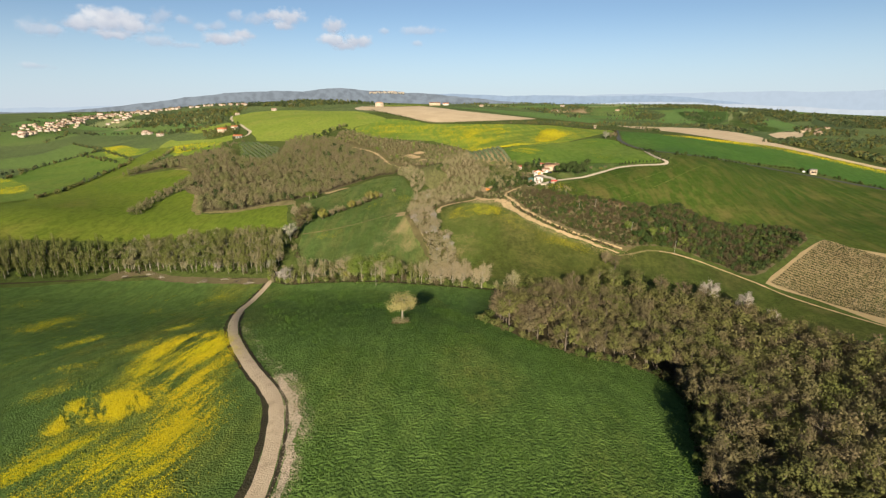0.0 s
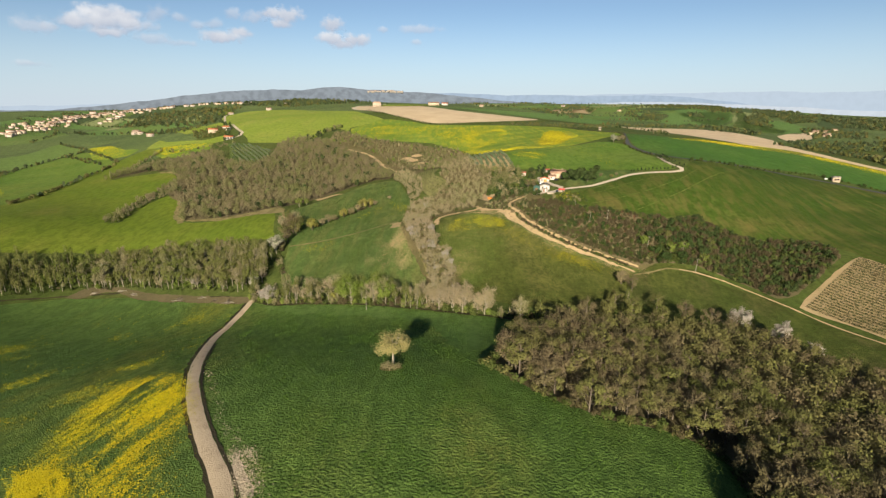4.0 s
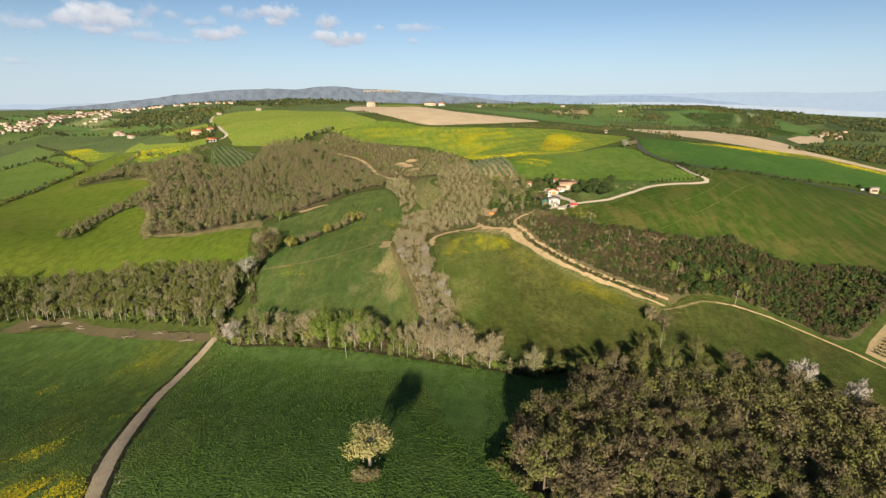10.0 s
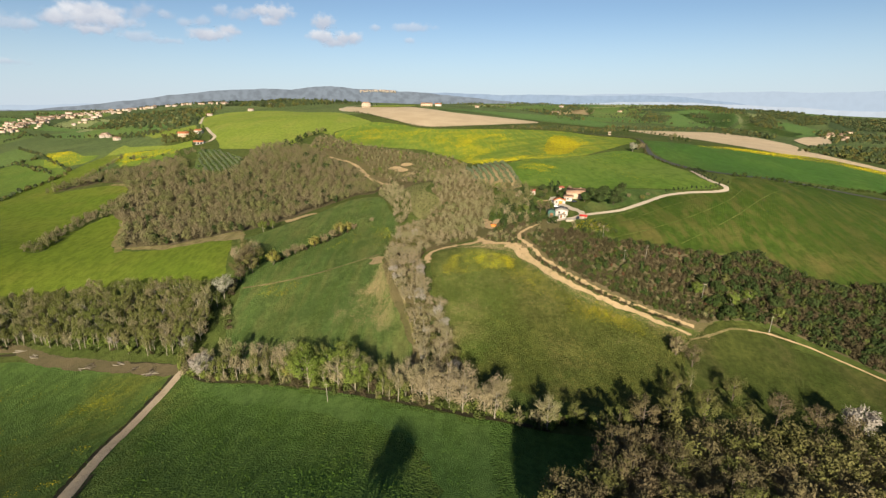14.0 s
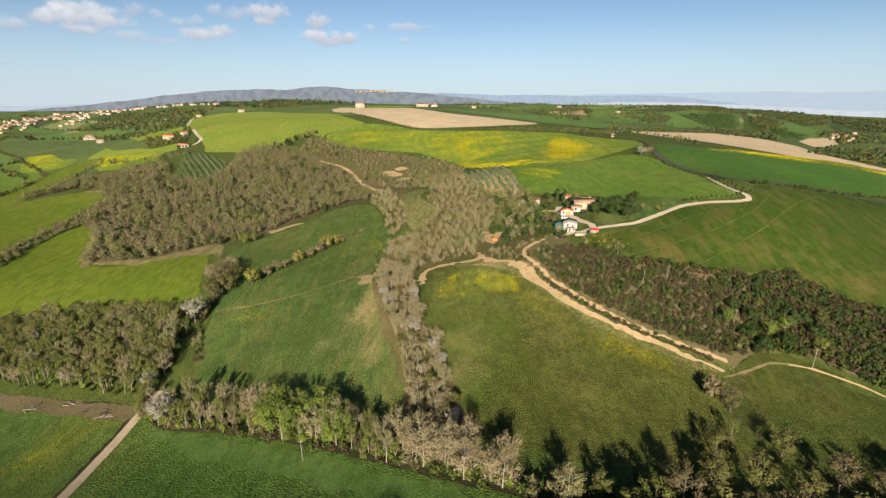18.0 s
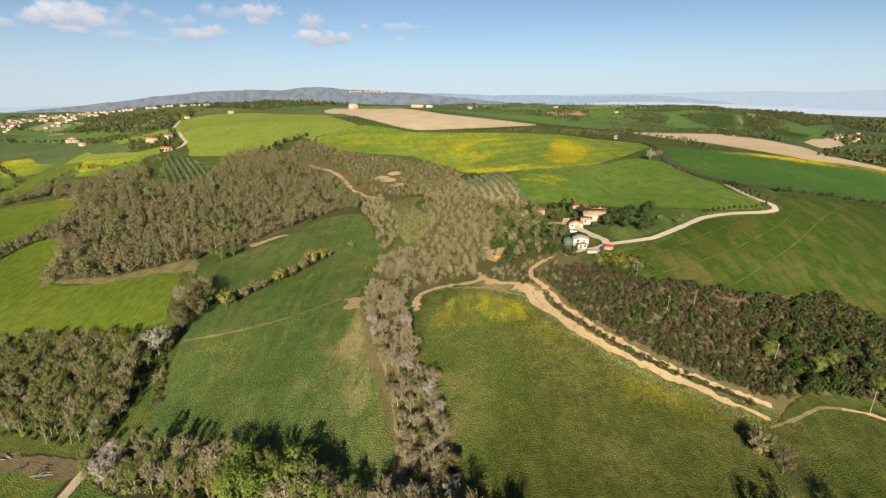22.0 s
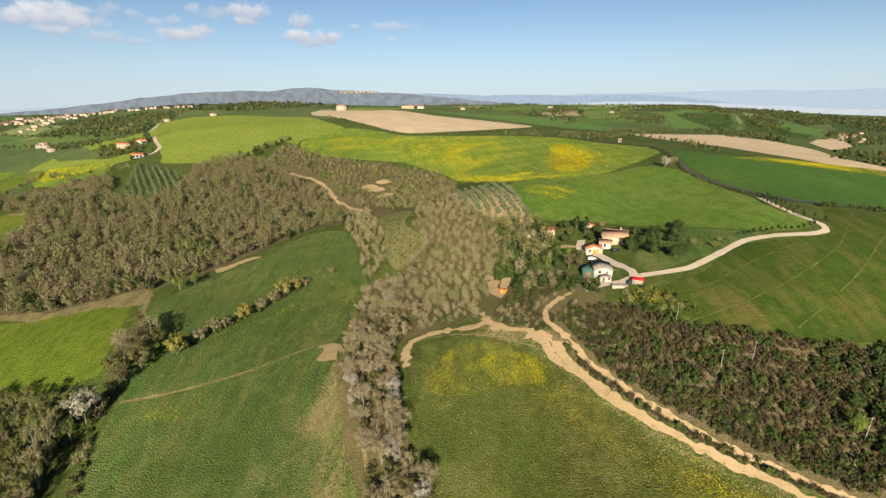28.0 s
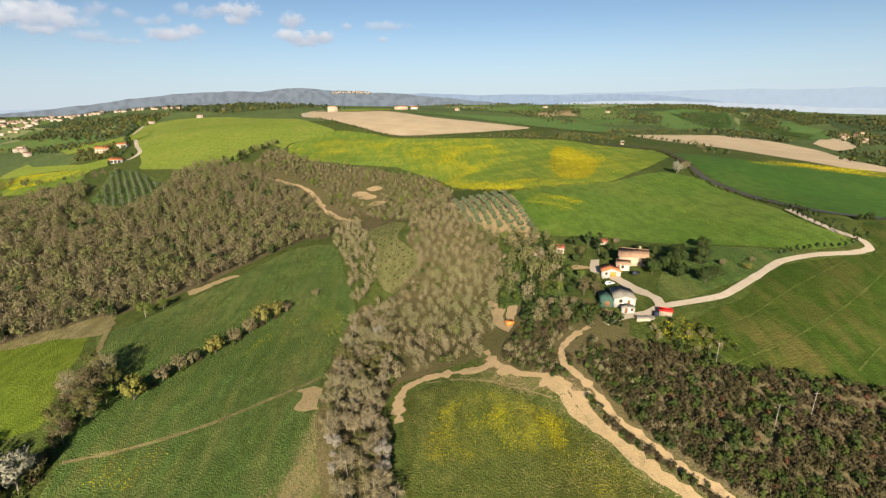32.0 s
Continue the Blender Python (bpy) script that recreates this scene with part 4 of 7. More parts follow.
def branched(seed, w, h, bare, count, size, twigs, trunk_r, narrow, limbs):
    """A tree grown from its limbs: each limb fans out into branches, and leaves and twigs sit in clumps on these."""
    rng = np.random.default_rng(seed)
    bend = rng.normal(size=3) * np.array([0.03, 0.03, 0]) * h
    top = np.array([0, 0, h * 0.86]) + bend
    stem = [np.array([0, 0, -0.8]), np.array([0, 0, bare * 0.6]) + bend * 0.15, top * 0.55, top]
    wood = [tube(stem, [trunk_r * 1.3, trunk_r, trunk_r * 0.62, trunk_r * 0.12], 6)]
    ends, ways, fat = [], [], []
    for k in range(limbs):
        t = (k + rng.uniform(0, 0.8)) / limbs
        z0 = bare * 0.75 + (h * 0.72 - bare * 0.75) * t
        a = k * 2.4 + rng.uniform(-0.5, 0.5)
        full = math.sin(math.pi * min(1, 0.22 + 0.66 * t)) ** 0.7
        reach = w * 0.5 * full * rng.uniform(0.72, 1.0)
        rise = (h - z0) * rng.uniform(0.34, 0.62) if not narrow else (h - z0) * rng.uniform(0.5, 0.8)
        s0 = np.array([0, 0, z0]) + bend * z0 / h
        e = s0 + np.array([math.cos(a) * reach * 0.72, math.sin(a) * reach * 0.72, rise * 0.75])
        mid = (s0 + e) / 2 + np.array([0, 0, -0.06 * reach]) + rng.normal(size=3) * 0.18
        wood.append(tube([s0, mid, e], [trunk_r * 0.42, trunk_r * 0.28, trunk_r * 0.12], 4))
        for q in range(4):
            b0 = mid + (e - mid) * rng.uniform(0.0, 1.0)
            a2 = a + rng.uniform(-1.1, 1.1)
            out = np.array([math.cos(a2), math.sin(a2), 0]) * reach * rng.uniform(0.25, 0.5)
            b1 = b0 + out + np.array([0, 0, rise * rng.uniform(0.12, 0.42)])
            wood.append(tube([b0, b1], [trunk_r * 0.16, trunk_r * 0.04], 3))
            ends.append(b0 + (b1 - b0) * 0.75)
            ways.append(unit(b1 - b0))
            fat.append(w * rng.uniform(0.085, 0.15))
    ends.append(top)
    ways.append(np.array([0, 0, 1.0]))
    fat.append(w * 0.13)
    ends, ways, fat = np.array(ends), np.array(ways), np.array(fat)
    pick = rng.choice(len(ends), count, p=fat ** 2 / (fat ** 2).sum())
    d = unit(rng.normal(size=(count, 3)))
    pos = ends[pick] + d * (fat[pick] * (0.3 + 0.75 * np.sqrt(rng.uniform(size=count))))[:, None]
    pos = pos + ways[pick] * (rng.uniform(-0.5, 0.7, count) * fat[pick])[:, None]
    pos[:, 2] = np.clip(pos[:, 2], bare * 0.6, h * 1.03)
    nrm = unit(d * 0.6 + unit(pos - np.array([0, 0, h * 0.42])) * 1.1 + rng.normal(size=(count, 3)) * 0.35)
    nt = int(count * twigs)
    bits = []
    if nt:
        way = unit(ways[pick[:nt]] + d[:nt] * 0.4 + np.array([0, 0, 1.1 if narrow else 0.4]) + rng.normal(size=(nt, 3)) * 0.25)
        bits.append(cards(rng, pos[:nt], nrm[:nt], size * 1.5, way))
    if nt < count:
        bits.append(cards(rng, pos[nt:], nrm[nt:], size))
    return joined(wood), joined(bits)


class Kind:
    """One kind of plant: a few forms, with their meshes."""

    def __init__(self, name, category, label, bark, leaf, forms):
        self.name, self.category, self.label, self.bark, self.leaf, self.forms = name, category, label, M[bark], M[leaf], forms
        self.things = [None] * len(forms)


def kind(name, category, label, bark, leaf, variants, **kw):
    return Kind(name, category, label, bark, leaf, [tree_form(seed=11 + 7 * i, **kw) for i in range(variants)])


def plant(k, x, y, scale=1.0, turn=0.0, form=0, label="", group=""):
    """One plant as a thing of its own, with trunk and crown."""
    form %= len(k.forms)
    m = Matrix.LocRotScale((x, y, float(gz(x, y))), Euler((0, 0, turn)), (scale, scale, scale))
    if k.things[form] is None:
        ob = new(k.name)
        (tv, tf), (cv, cf) = k.forms[form]
        for nm, v, f, mat in (("trunk", tv, tf, k.bark), ("crown", cv, cf, k.leaf)):
            p = new(nm, mesh_of(nm, v, f, [mat]))
            p.parent = ob
        tagged(ob, k.label, k.category)
        k.things[form] = ob
        ob.matrix_basis = m
    else:
        src = k.things[form]
        keep = src.matrix_basis.copy()
        src.matrix_basis = Matrix.Identity(4)
        ob = copy_thing(src, m)
        src.matrix_basis = keep
    if label:
        ob["label"] = label
    else:
        ob["label"] = k.label
    if group:
        ob["group"] = group
    return ob


def scatter(outline, gap, seed=1, jitter=0.38):
    rng = np.random.default_rng(seed)
    p = np.array(outline, float)
    xs = np.arange(p[:, 0].min(), p[:, 0].max() + gap, gap)
    ys = np.arange(p[:, 1].min(), p[:, 1].max() + gap, gap * 0.87)
    gx, gy = np.meshgrid(xs, ys)
    gx = gx + (np.arange(len(ys)) % 2)[:, None] * gap / 2
    q = np.stack([gx.ravel(), gy.ravel()], 1) + rng.uniform(-jitter, jitter, (gx.size, 2)) * gap
    return q[inside(p, q[:, 0], q[:, 1])]


def clear_of(spots, line, gap):
    c = curve(line, 2.0, False)
    d = np.hypot(spots[:, None, 0] - c[None, :, 0], spots[:, None, 1] - c[None, :, 1]).min(1)
    return spots[d > gap]


def along(line, gap, wide, seed=1):
    rng = np.random.default_rng(seed)
    c = curve(line, gap, False)
    return c + rng.uniform(-1, 1, c.shape) * wide


def thicket(name, spots, kinds, weights, label, category, lo=0.7, hi=1.25, seed=1, sink=0.0):
    """Many plants joined: a wood, a scrub or a hedge that nobody could count."""
    rng = np.random.default_rng(seed)
    mats, idx, vs, fs, n = [], [], [], [], 0
    for k in kinds:
        mats += [k.bark, k.leaf]
    z = gz(spots[:, 0], spots[:, 1]) - sink
    which = rng.choice(len(kinds), len(spots), p=np.array(weights, float) / sum(weights))
    for i, (x, y) in enumerate(spots):
        k = kinds[which[i]]
        wood, leaf = k.forms[rng.integers(len(k.forms))]
        s, t = rng.uniform(lo, hi), rng.uniform(0, 6.28)
        c, d = math.cos(t) * s, math.sin(t) * s
        rot = np.array([[c, d, 0], [-d, c, 0], [0, 0, s * rng.uniform(0.85, 1.15)]])
        for j, (v, f) in enumerate((wood, leaf)):
            vs.append(v @ rot + np.array([x, y, z[i]]))
            fs.append(f + n)
            n += len(v)
            idx.append(np.full(len(f), 2 * which[i] + j))
    ob = new(name, mesh_of(name, np.concatenate(vs), np.concatenate(fs), mats, np.concatenate(idx)))
    return tagged(ob, label, category, kind="stuff")


# near forms
oak = kind("oak_tree", "tree", "budding oak with brown and olive twigs in the wood", "bark", "olivebud", 5, w=7.4, h=9.6, bare=1.0, lobes=9, count=1550, size=0.155, twigs=0.18, limbs=10)
budtree = kind("bare_tree", "tree", "leafless brown tree of fine twigs in the wood", "bark", "oakbud", 5, w=7.2, h=9.8, bare=1.0, lobes=9, count=1450, size=0.155, twigs=0.4, limbs=10)
poplar = kind("poplar", "tree", "tall pale poplar with bare grey twigs by the stream", "palebark", "twig", 5, w=6.0, h=14.0, bare=2.4, lobes=9, count=900, size=0.22, twigs=0.85, narrow=True, limbs=10, trunk_r=0.18)
greenpoplar = kind("young_poplar", "tree", "poplar with fresh yellow-green leaves by the stream", "palebark", "poplarbud", 4, w=6.6, h=13.0, bare=1.8, lobes=9, count=1350, size=0.165, twigs=0.4, narrow=True, limbs=10, trunk_r=0.18)
browntree = kind("bare_stream_tree", "tree", "spreading leafless brown tree beside the stream", "palebark", "tantwig", 4, w=9.0, h=11.0, bare=1.4, lobes=9, count=1450, size=0.175, twigs=0.65, limbs=11)
freshtree = kind("willow_tree", "tree", "broad tree in fresh green leaf by the stream", "palebark", "fresh", 3, w=9.5, h=11.5, bare=1.2, lobes=12, count=2300, size=0.18, twigs=0.2, limbs=13)
whitetree = kind("blossom_tree", "tree", "pale tree in whitish blossom beside the hedge", "palebark", "white", 3, w=7.5, h=9.5, bare=0.9, lobes=11, count=1900, size=0.19, twigs=0.35, limbs=11)
willow = kind("willow_bush", "bush", "rounded yellow-green willow bush beside the strip", "bark", "yellowgreen", 3, w=6.5, h=6.5, bare=0.3, lobes=10, count=900, size=0.26, twigs=0.25, limbs=10)
brownbush = kind("brown_bush", "bush", "rounded brown leafless bush beside the strip", "bark", "bud", 3, w=5.5, h=5.0, bare=0.3, lobes=8, count=600, size=0.24, twigs=0.5, limbs=10)
pine = kind("evergreen_tree", "tree", "dark round evergreen tree by the farmhouse", "bark", "dark", 3, w=9.4, h=7.8, bare=0.7, lobes=10, count=1500, size=0.30, limbs=12)
cypress = kind("cypress", "cypress", "slim dark cypress beside the driveway", "bark", "cypress", 2, w=1.5, h=4.2, bare=0.2, lobes=8, count=110, size=0.26, narrow=True, trunk_r=0.08)
olive = kind("olive_tree", "olive tree", "grey-green olive tree in a planted row", "bark", "olive", 3, w=4.4, h=4.0, bare=0.8, lobes=7, count=170, size=0.36, trunk_r=0.14)
sapling = kind("sapling", "sapling", "small staked sapling in a dry plot", "bark", "greenscrub", 1, w=1.1, h=1.5, bare=0.3, lobes=3, count=24, size=0.2, trunk_r=0.04)

i_oak = kind("inner_tree", "tree", "", "bark", "olivebud", 4, w=7.6, h=9.8, bare=2.0, lobes=9, count=340, size=0.30, twigs=0.2, limbs=0)
i_bud = kind("inner_tree", "tree", "", "bark", "oakbud", 4, w=7.2, h=10.0, bare=2.0, lobes=9, count=340, size=0.30, twigs=0.35, limbs=0)

i_pop = kind("inner_tree", "tree", "", "palebark", "poplarbud", 4, w=6.4, h=13.0, bare=2.6, lobes=10, count=330, size=0.27, twigs=0.45, narrow=True, limbs=2)

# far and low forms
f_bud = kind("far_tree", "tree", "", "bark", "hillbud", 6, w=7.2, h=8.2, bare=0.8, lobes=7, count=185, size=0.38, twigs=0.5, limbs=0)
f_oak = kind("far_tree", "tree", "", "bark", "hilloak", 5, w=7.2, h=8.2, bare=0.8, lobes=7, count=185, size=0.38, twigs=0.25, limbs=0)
f_dark = kind("far_tree", "tree", "", "bark", "dark", 3, w=6.5, h=7.0, bare=0.6, lobes=6, count=90, size=0.7, limbs=0)
f_fresh = kind("far_tree", "tree", "", "bark", "fresh", 3, w=6.5, h=7.5, bare=0.8, lobes=6, count=90, size=0.7, limbs=0)
f_white = kind("far_bush", "bush", "", "palebark", "white", 4, w=4.8, h=5.0, bare=0.4, lobes=7, count=200, size=0.28, twigs=0.5, limbs=2)
s_scrub = kind("scrub", "bush", "", "bark", "scrub", 6, w=4.4, h=3.4, bare=0.1, lobes=6, count=140, size=0.30, twigs=0.3, trunk_r=0.08, limbs=0)
s_green = kind("scrub", "bush", "", "bark", "greenscrub", 4, w=4.2, h=3.2, bare=0.1, lobes=6, count=110, size=0.36, twigs=0.1, trunk_r=0.08, limbs=0)
s_red = kind("scrub", "bush", "", "bark", "redscrub", 3, w=2.6, h=2.6, bare=0.1, lobes=5, count=70, size=0.3, twigs=0.3, trunk_r=0.06, limbs=0)
s_dark = kind("scrub", "bush", "", "bark", "dark", 4, w=4.6, h=4.0, bare=0.1, lobes=6, count=120, size=0.38, trunk_r=0.08, limbs=0)
s_twig = kind("scrub", "bush", "", "palebark", "twig", 4, w=4.2, h=4.4, bare=0.2, lobes=6, count=110, size=0.36, twigs=0.7, trunk_r=0.07, limbs=2)
m_bud = kind("thicket_tree", "tree", "", "bark", "tantwig", 5, w=6.0, h=7.0, bare=0.8, lobes=10, count=340, size=0.225, twigs=0.55, limbs=0)
i_low = kind("scrub", "bush", "", "bark", "olivebud", 4, w=4.0, h=4.2, bare=0.1, lobes=6, count=160, size=0.24, twigs=0.2, trunk_r=0.06, limbs=0)
f_low = kind("scrub", "bush", "", "bark", "fresh", 3, w=4.0, h=4.2, bare=0.1, lobes=6, count=160, size=0.24, twigs=0.2, trunk_r=0.06, limbs=0)
tiny = kind("distant_tree", "tree", "", "bark", "farleaf", 3, w=7.0, h=7.0, bare=0.2, lobes=5, count=32, size=1.4, limbs=0)
tiny_b = kind("distant_tree", "tree", "", "bark", "olivebud", 3, w=7.0, h=6.5, bare=0.2, lobes=5, count=32, size=1.4, limbs=0)

rng = np.random.default_rng(5)


def litter(outline, seed=1):
    sheet("leaf_litter", outline, M["litter"], 0.2, "brown leaf litter and earth below the trees", "ground cover", 0.5, 5, seed)


# the wood beside the wheat field: the trees along its edge one by one, the inner ones joined
NEAR_WOOD = [(16, 190), (24, 176), (36, 162), (50, 155), (64, 153), (73, 147), (76, 138), (72, 124), (67, 110), (62, 97), (58, 84), (53, 70), (55, 54), (85, 50), (112, 66), (170, 130), (208, 160), (190, 190), (166, 238), (150, 258), (113, 256), (88, 262), (62, 248), (42, 225), (24, 205)]
litter(NEAR_WOOD)
spots = scatter(NEAR_WOOD, 5.9, 4)
spots = spots[(spots[:, 0] < 0.92 * spots[:, 1] + 26)]
order = np.argsort(np.hypot(spots[:, 0] - 20, (spots[:, 1] - 150) * 0.75))
edge, inner = spots[order[:300]], spots[order[300:]]
for i, (x, y) in enumerate(edge):
    k = oak if rng.uniform() < 0.48 else budtree
    plant(k, x, y, rng.uniform(0.85, 1.25) * (1.28 if x < 62 and y > 172 else 1.12), rng.uniform(0, 6.28), i, group="trees of the near wood")
if len(inner):
    thicket("wood_interior", inner, [i_oak, i_bud], [0.6, 0.4], "budding brown and olive deciduous wood", "wood", 0.75, 1.15, 6)
thicket("wood_undergrowth", np.concatenate([along(NEAR_WOOD[:12], 1.5, 1.6, 5), along(NEAR_WOOD[17:] + NEAR_WOOD[:1], 2.6, 2.0, 6)]), [s_green, s_scrub, i_low], [3, 3, 3], "low brambles and shrubs at the wood's edge", "undergrowth", 0.55, 1.05, 7)
plant(whitetree, 152, 262, 1.6, 0.4, 0)
plant(whitetree, 165, 250, 1.4, 2.0, 1)
plant(whitetree, 172, 236, 0.9, 4.0, 2)

# trees along the stream, in two rows that close up into one belt
for row, (off, gap) in enumerate(((3.0, 5.2), (8.5, 6.0), (13.0, 8.0))):
    line = curve([(x, y + off) for x, y in [(-126, 331)] + EDGE + [(62, 262), (90, 268)]], gap, False)
    for x, y in line:
        x, y, u = x + rng.uniform(-1.5, 1.5), y + rng.uniform(-1.2, 1.2), rng.uniform()
        if row == 2 and x > 22 or row == 1 and x > 46:
            continue
        if x < -100:
            k, s = (whitetree, 1.1) if u < 0.4 else ((poplar, 0.8) if u < 0.75 else (greenpoplar, 0.75))
        elif x < -66:
            k, s = (poplar, 0.95) if u < 0.35 else ((browntree, 1.05) if u < 0.55 else ((greenpoplar, 0.95) if u < 0.85 else (whitetree, 1.1)))
        elif x < -28:
            k, s = (freshtree, 1.3) if u < 0.32 else ((greenpoplar, 1.1) if u < 0.80 else (browntree, 1.2))
        elif x < -12:
            k, s = (greenpoplar, 0.9) if u < 0.5 else ((freshtree, 0.95) if u < 0.65 else (browntree, 1.0))
        elif x < 24:
            k, s = (browntree, 1.15) if u < 0.8 else ((poplar, 0.85) if u < 0.92 else (greenpoplar, 0.8))
        else:
            k, s = (browntree, 0.95) if u < 0.6 else (oak, 0.95)
        if 26 < x < 36 or (row == 0 and x > 44 and u < 0.4):
            continue
        plant(k, x, y, s * (1.12 if k is browntree else 1.0) * rng.uniform(0.78, 1.12), rng.uniform(0, 6.28), int(rng.integers(5)), group="trees along the stream")
for x, y, k, s in ((-63, 307, willow, 0.9), (-66, 309, willow, 0.8), (-108, 321, whitetree, 1.25), (-13, 279, poplar, 0.95), (24, 268, poplar, 0.95), (39, 257, browntree, 1.2), (111, 301, budtree, 1.15), (107, 308, brownbush, 1.6), (-98, 327, poplar, 1.15), (118, 282, oak, 1.25), (104, 288, greenpoplar, 0.7), (94, 280, oak, 1.2)):
    plant(k, x, y, s, rng.uniform(0, 6.28), int(rng.integers(5)), group="trees along the stream")
thicket("stream_hedge", along([(x, y + 4.0) for x, y in [(-126, 333)] + EDGE + [(60, 259), (90, 264)]], 1.0, 3.4, 8), [s_twig, s_green, s_scrub, f_low], [2, 3, 2, 4], "tangled bushes and reeds along the stream", "hedge", 0.6, 1.15, 9)
POPLARS = [(-330, 310), (-285, 348), (-261, 364), (-224, 367), (-190, 357), (-167, 353), (-140, 346), (-124, 344), (-124, 372), (-128, 396), (-165, 404), (-220, 413), (-287, 400), (-340, 362), (-366, 345), (-372, 330)]
spots = scatter(POPLARS, 5.3, 12)
order = np.argsort(-spots[:, 0])
for i, (x, y) in enumerate(spots[order[:280]]):
    u = rng.uniform()
    k = greenpoplar if u < 0.72 else (poplar if u < 0.91 else (browntree if u < 0.97 else whitetree))
    plant(k, x, y, rng.uniform(0.8, 1.15), rng.uniform(0, 6.28), i, group="poplars by the stream")
if len(order) > 280:
    thicket("poplar_wood", spots[order[280:]], [i_pop, s_twig], [0.85, 0.15], "pale olive poplars along the stream", "wood", 0.85, 1.15, 13)
thicket("poplar_undergrowth", scatter(POPLARS, 4.6, 14), [s_green, f_fresh, s_scrub], [6, 1, 1], "green undergrowth below the poplars", "undergrowth", 0.4, 0.8, 15)

for x, y, s in ((72, 258, 1.5), (84, 264, 1.4), (98, 266, 1.5), (112, 262, 1.4), (126, 268, 1.5), (138, 264, 1.35), (62, 254, 1.3), (54, 250, 1.3), (146, 258, 1.3)):
    plant(oak if rng.uniform() < 0.5 else budtree, x, y, s, rng.uniform(0, 6.28), int(rng.integers(5)), group="tall trees behind the near wood")

# the lone tree
plant(Kind("field_tree", "tree", "lone tree with pale young leaves in the wheat", "palebark", "paleleaf", [branched(77, 14.0, 12.0, 4.6, 3600, 0.20, 0.25, 0.42, False, 15)]), -17, 190.5)
sheet("bare_ring", [(-20, 183), (-21, 186), (-18, 189), (-14, 188), (-13, 185), (-16, 182)], M["drygrass"], 0.2, "bare dry ring below the lone tree", "bank", 0.3, 1.5)
thicket("dry_weeds", np.array([(-19, 184), (-16, 183.5), (-14.5, 186), (-19, 187.5), (-17.5, 183), (-15, 184.5), (-18, 185), (-20, 185.8), (-16.5, 184.6)], float), [s_twig], [1], "dry weeds and brush below the lone tree", "weeds", 0.35, 0.6, 2)

# hedges and trees round the strip
for x, y, k, s in ((-126, 393, whitetree, 1.15), (-124, 399, brownbush, 0.9), (-127, 425, budtree, 0.95), (-124, 432, budtree, 1.0), (-121, 424, oak, 0.9), (-119, 437, oak, 0.75), (-128, 437, oak, 0.85), (-117, 428, freshtree, 0.5), (-130, 445, oak, 1.0), (-124, 442, browntree, 0.85), (-131, 430, browntree, 0.9), (-118, 420, oak, 0.95), (-122, 410, budtree, 0.85), (-126, 416, oak, 1.0), (-107, 429, willow, 1.15), (-110, 434, brownbush, 0.8), (-101, 440, brownbush, 0.9), (-97, 446, brownbush, 1.0), (-93, 450, brownbush, 0.8), (-86, 457, willow, 0.95), (-81, 466, brownbush, 0.9), (-76, 473, brownbush, 1.0), (-72, 480, willow, 1.1), (-67, 486, willow, 0.9), (-63, 490, brownbush, 0.7), (-50, 502, brownbush, 0.55), (-136, 497, freshtree, 0.6), (-131, 505, freshtree, 0.45)):
    plant(k, x, y, s * 1.45, rng.uniform(0, 6.28), int(rng.integers(5)), group="bushes beside the strip")
thicket("strip_hedge", along([(-112, 362), (-120, 380), (-124, 400), (-126, 420), (-120, 438)], 2.5, 2.0, 21), [s_scrub, s_green, s_twig], [2, 2, 1], "overgrown hedge beside the strip", "hedge", 0.6, 1.0, 22)
thicket("strip_hedge", along([(-104, 436), (-92, 450), (-78, 470), (-66, 486)], 3.0, 1.5, 23), [s_scrub, s_green], [2, 2], "low hedge along the strip", "hedge", 0.45, 0.75, 24)

# the large wood and the others on the slopes
GULLY = [(-150, 774), (-123, 755), (-110, 748), (-96, 731), (-84, 705), (-76, 686), (-59, 658), (-38, 637)]
WOOD = [(-246, 490), (-203, 484), (-156, 501), (-129, 528), (-98, 577), (-77, 606), (-60, 602), (-58, 640), (-87, 700), (-130, 757), (-179, 811), (-212, 835), (-248, 800), (-228, 705), (-240, 668), (-290, 700), (-332, 785), (-362, 775), (-408, 735), (-424, 660), (-391, 693), (-349, 672), (-313, 620), (-298, 566), (-279, 550), (-262, 520)]
litter(WOOD)
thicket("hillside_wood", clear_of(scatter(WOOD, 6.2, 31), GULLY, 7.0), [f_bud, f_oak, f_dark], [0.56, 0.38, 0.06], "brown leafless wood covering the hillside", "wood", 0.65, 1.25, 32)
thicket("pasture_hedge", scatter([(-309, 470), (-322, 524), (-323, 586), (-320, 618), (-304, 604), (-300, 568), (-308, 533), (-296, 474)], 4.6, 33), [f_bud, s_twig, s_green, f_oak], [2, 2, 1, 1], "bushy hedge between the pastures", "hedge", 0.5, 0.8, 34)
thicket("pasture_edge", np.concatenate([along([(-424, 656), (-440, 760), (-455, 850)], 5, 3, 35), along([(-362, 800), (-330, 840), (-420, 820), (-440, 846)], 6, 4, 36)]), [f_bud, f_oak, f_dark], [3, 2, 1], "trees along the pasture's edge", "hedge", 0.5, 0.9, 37)
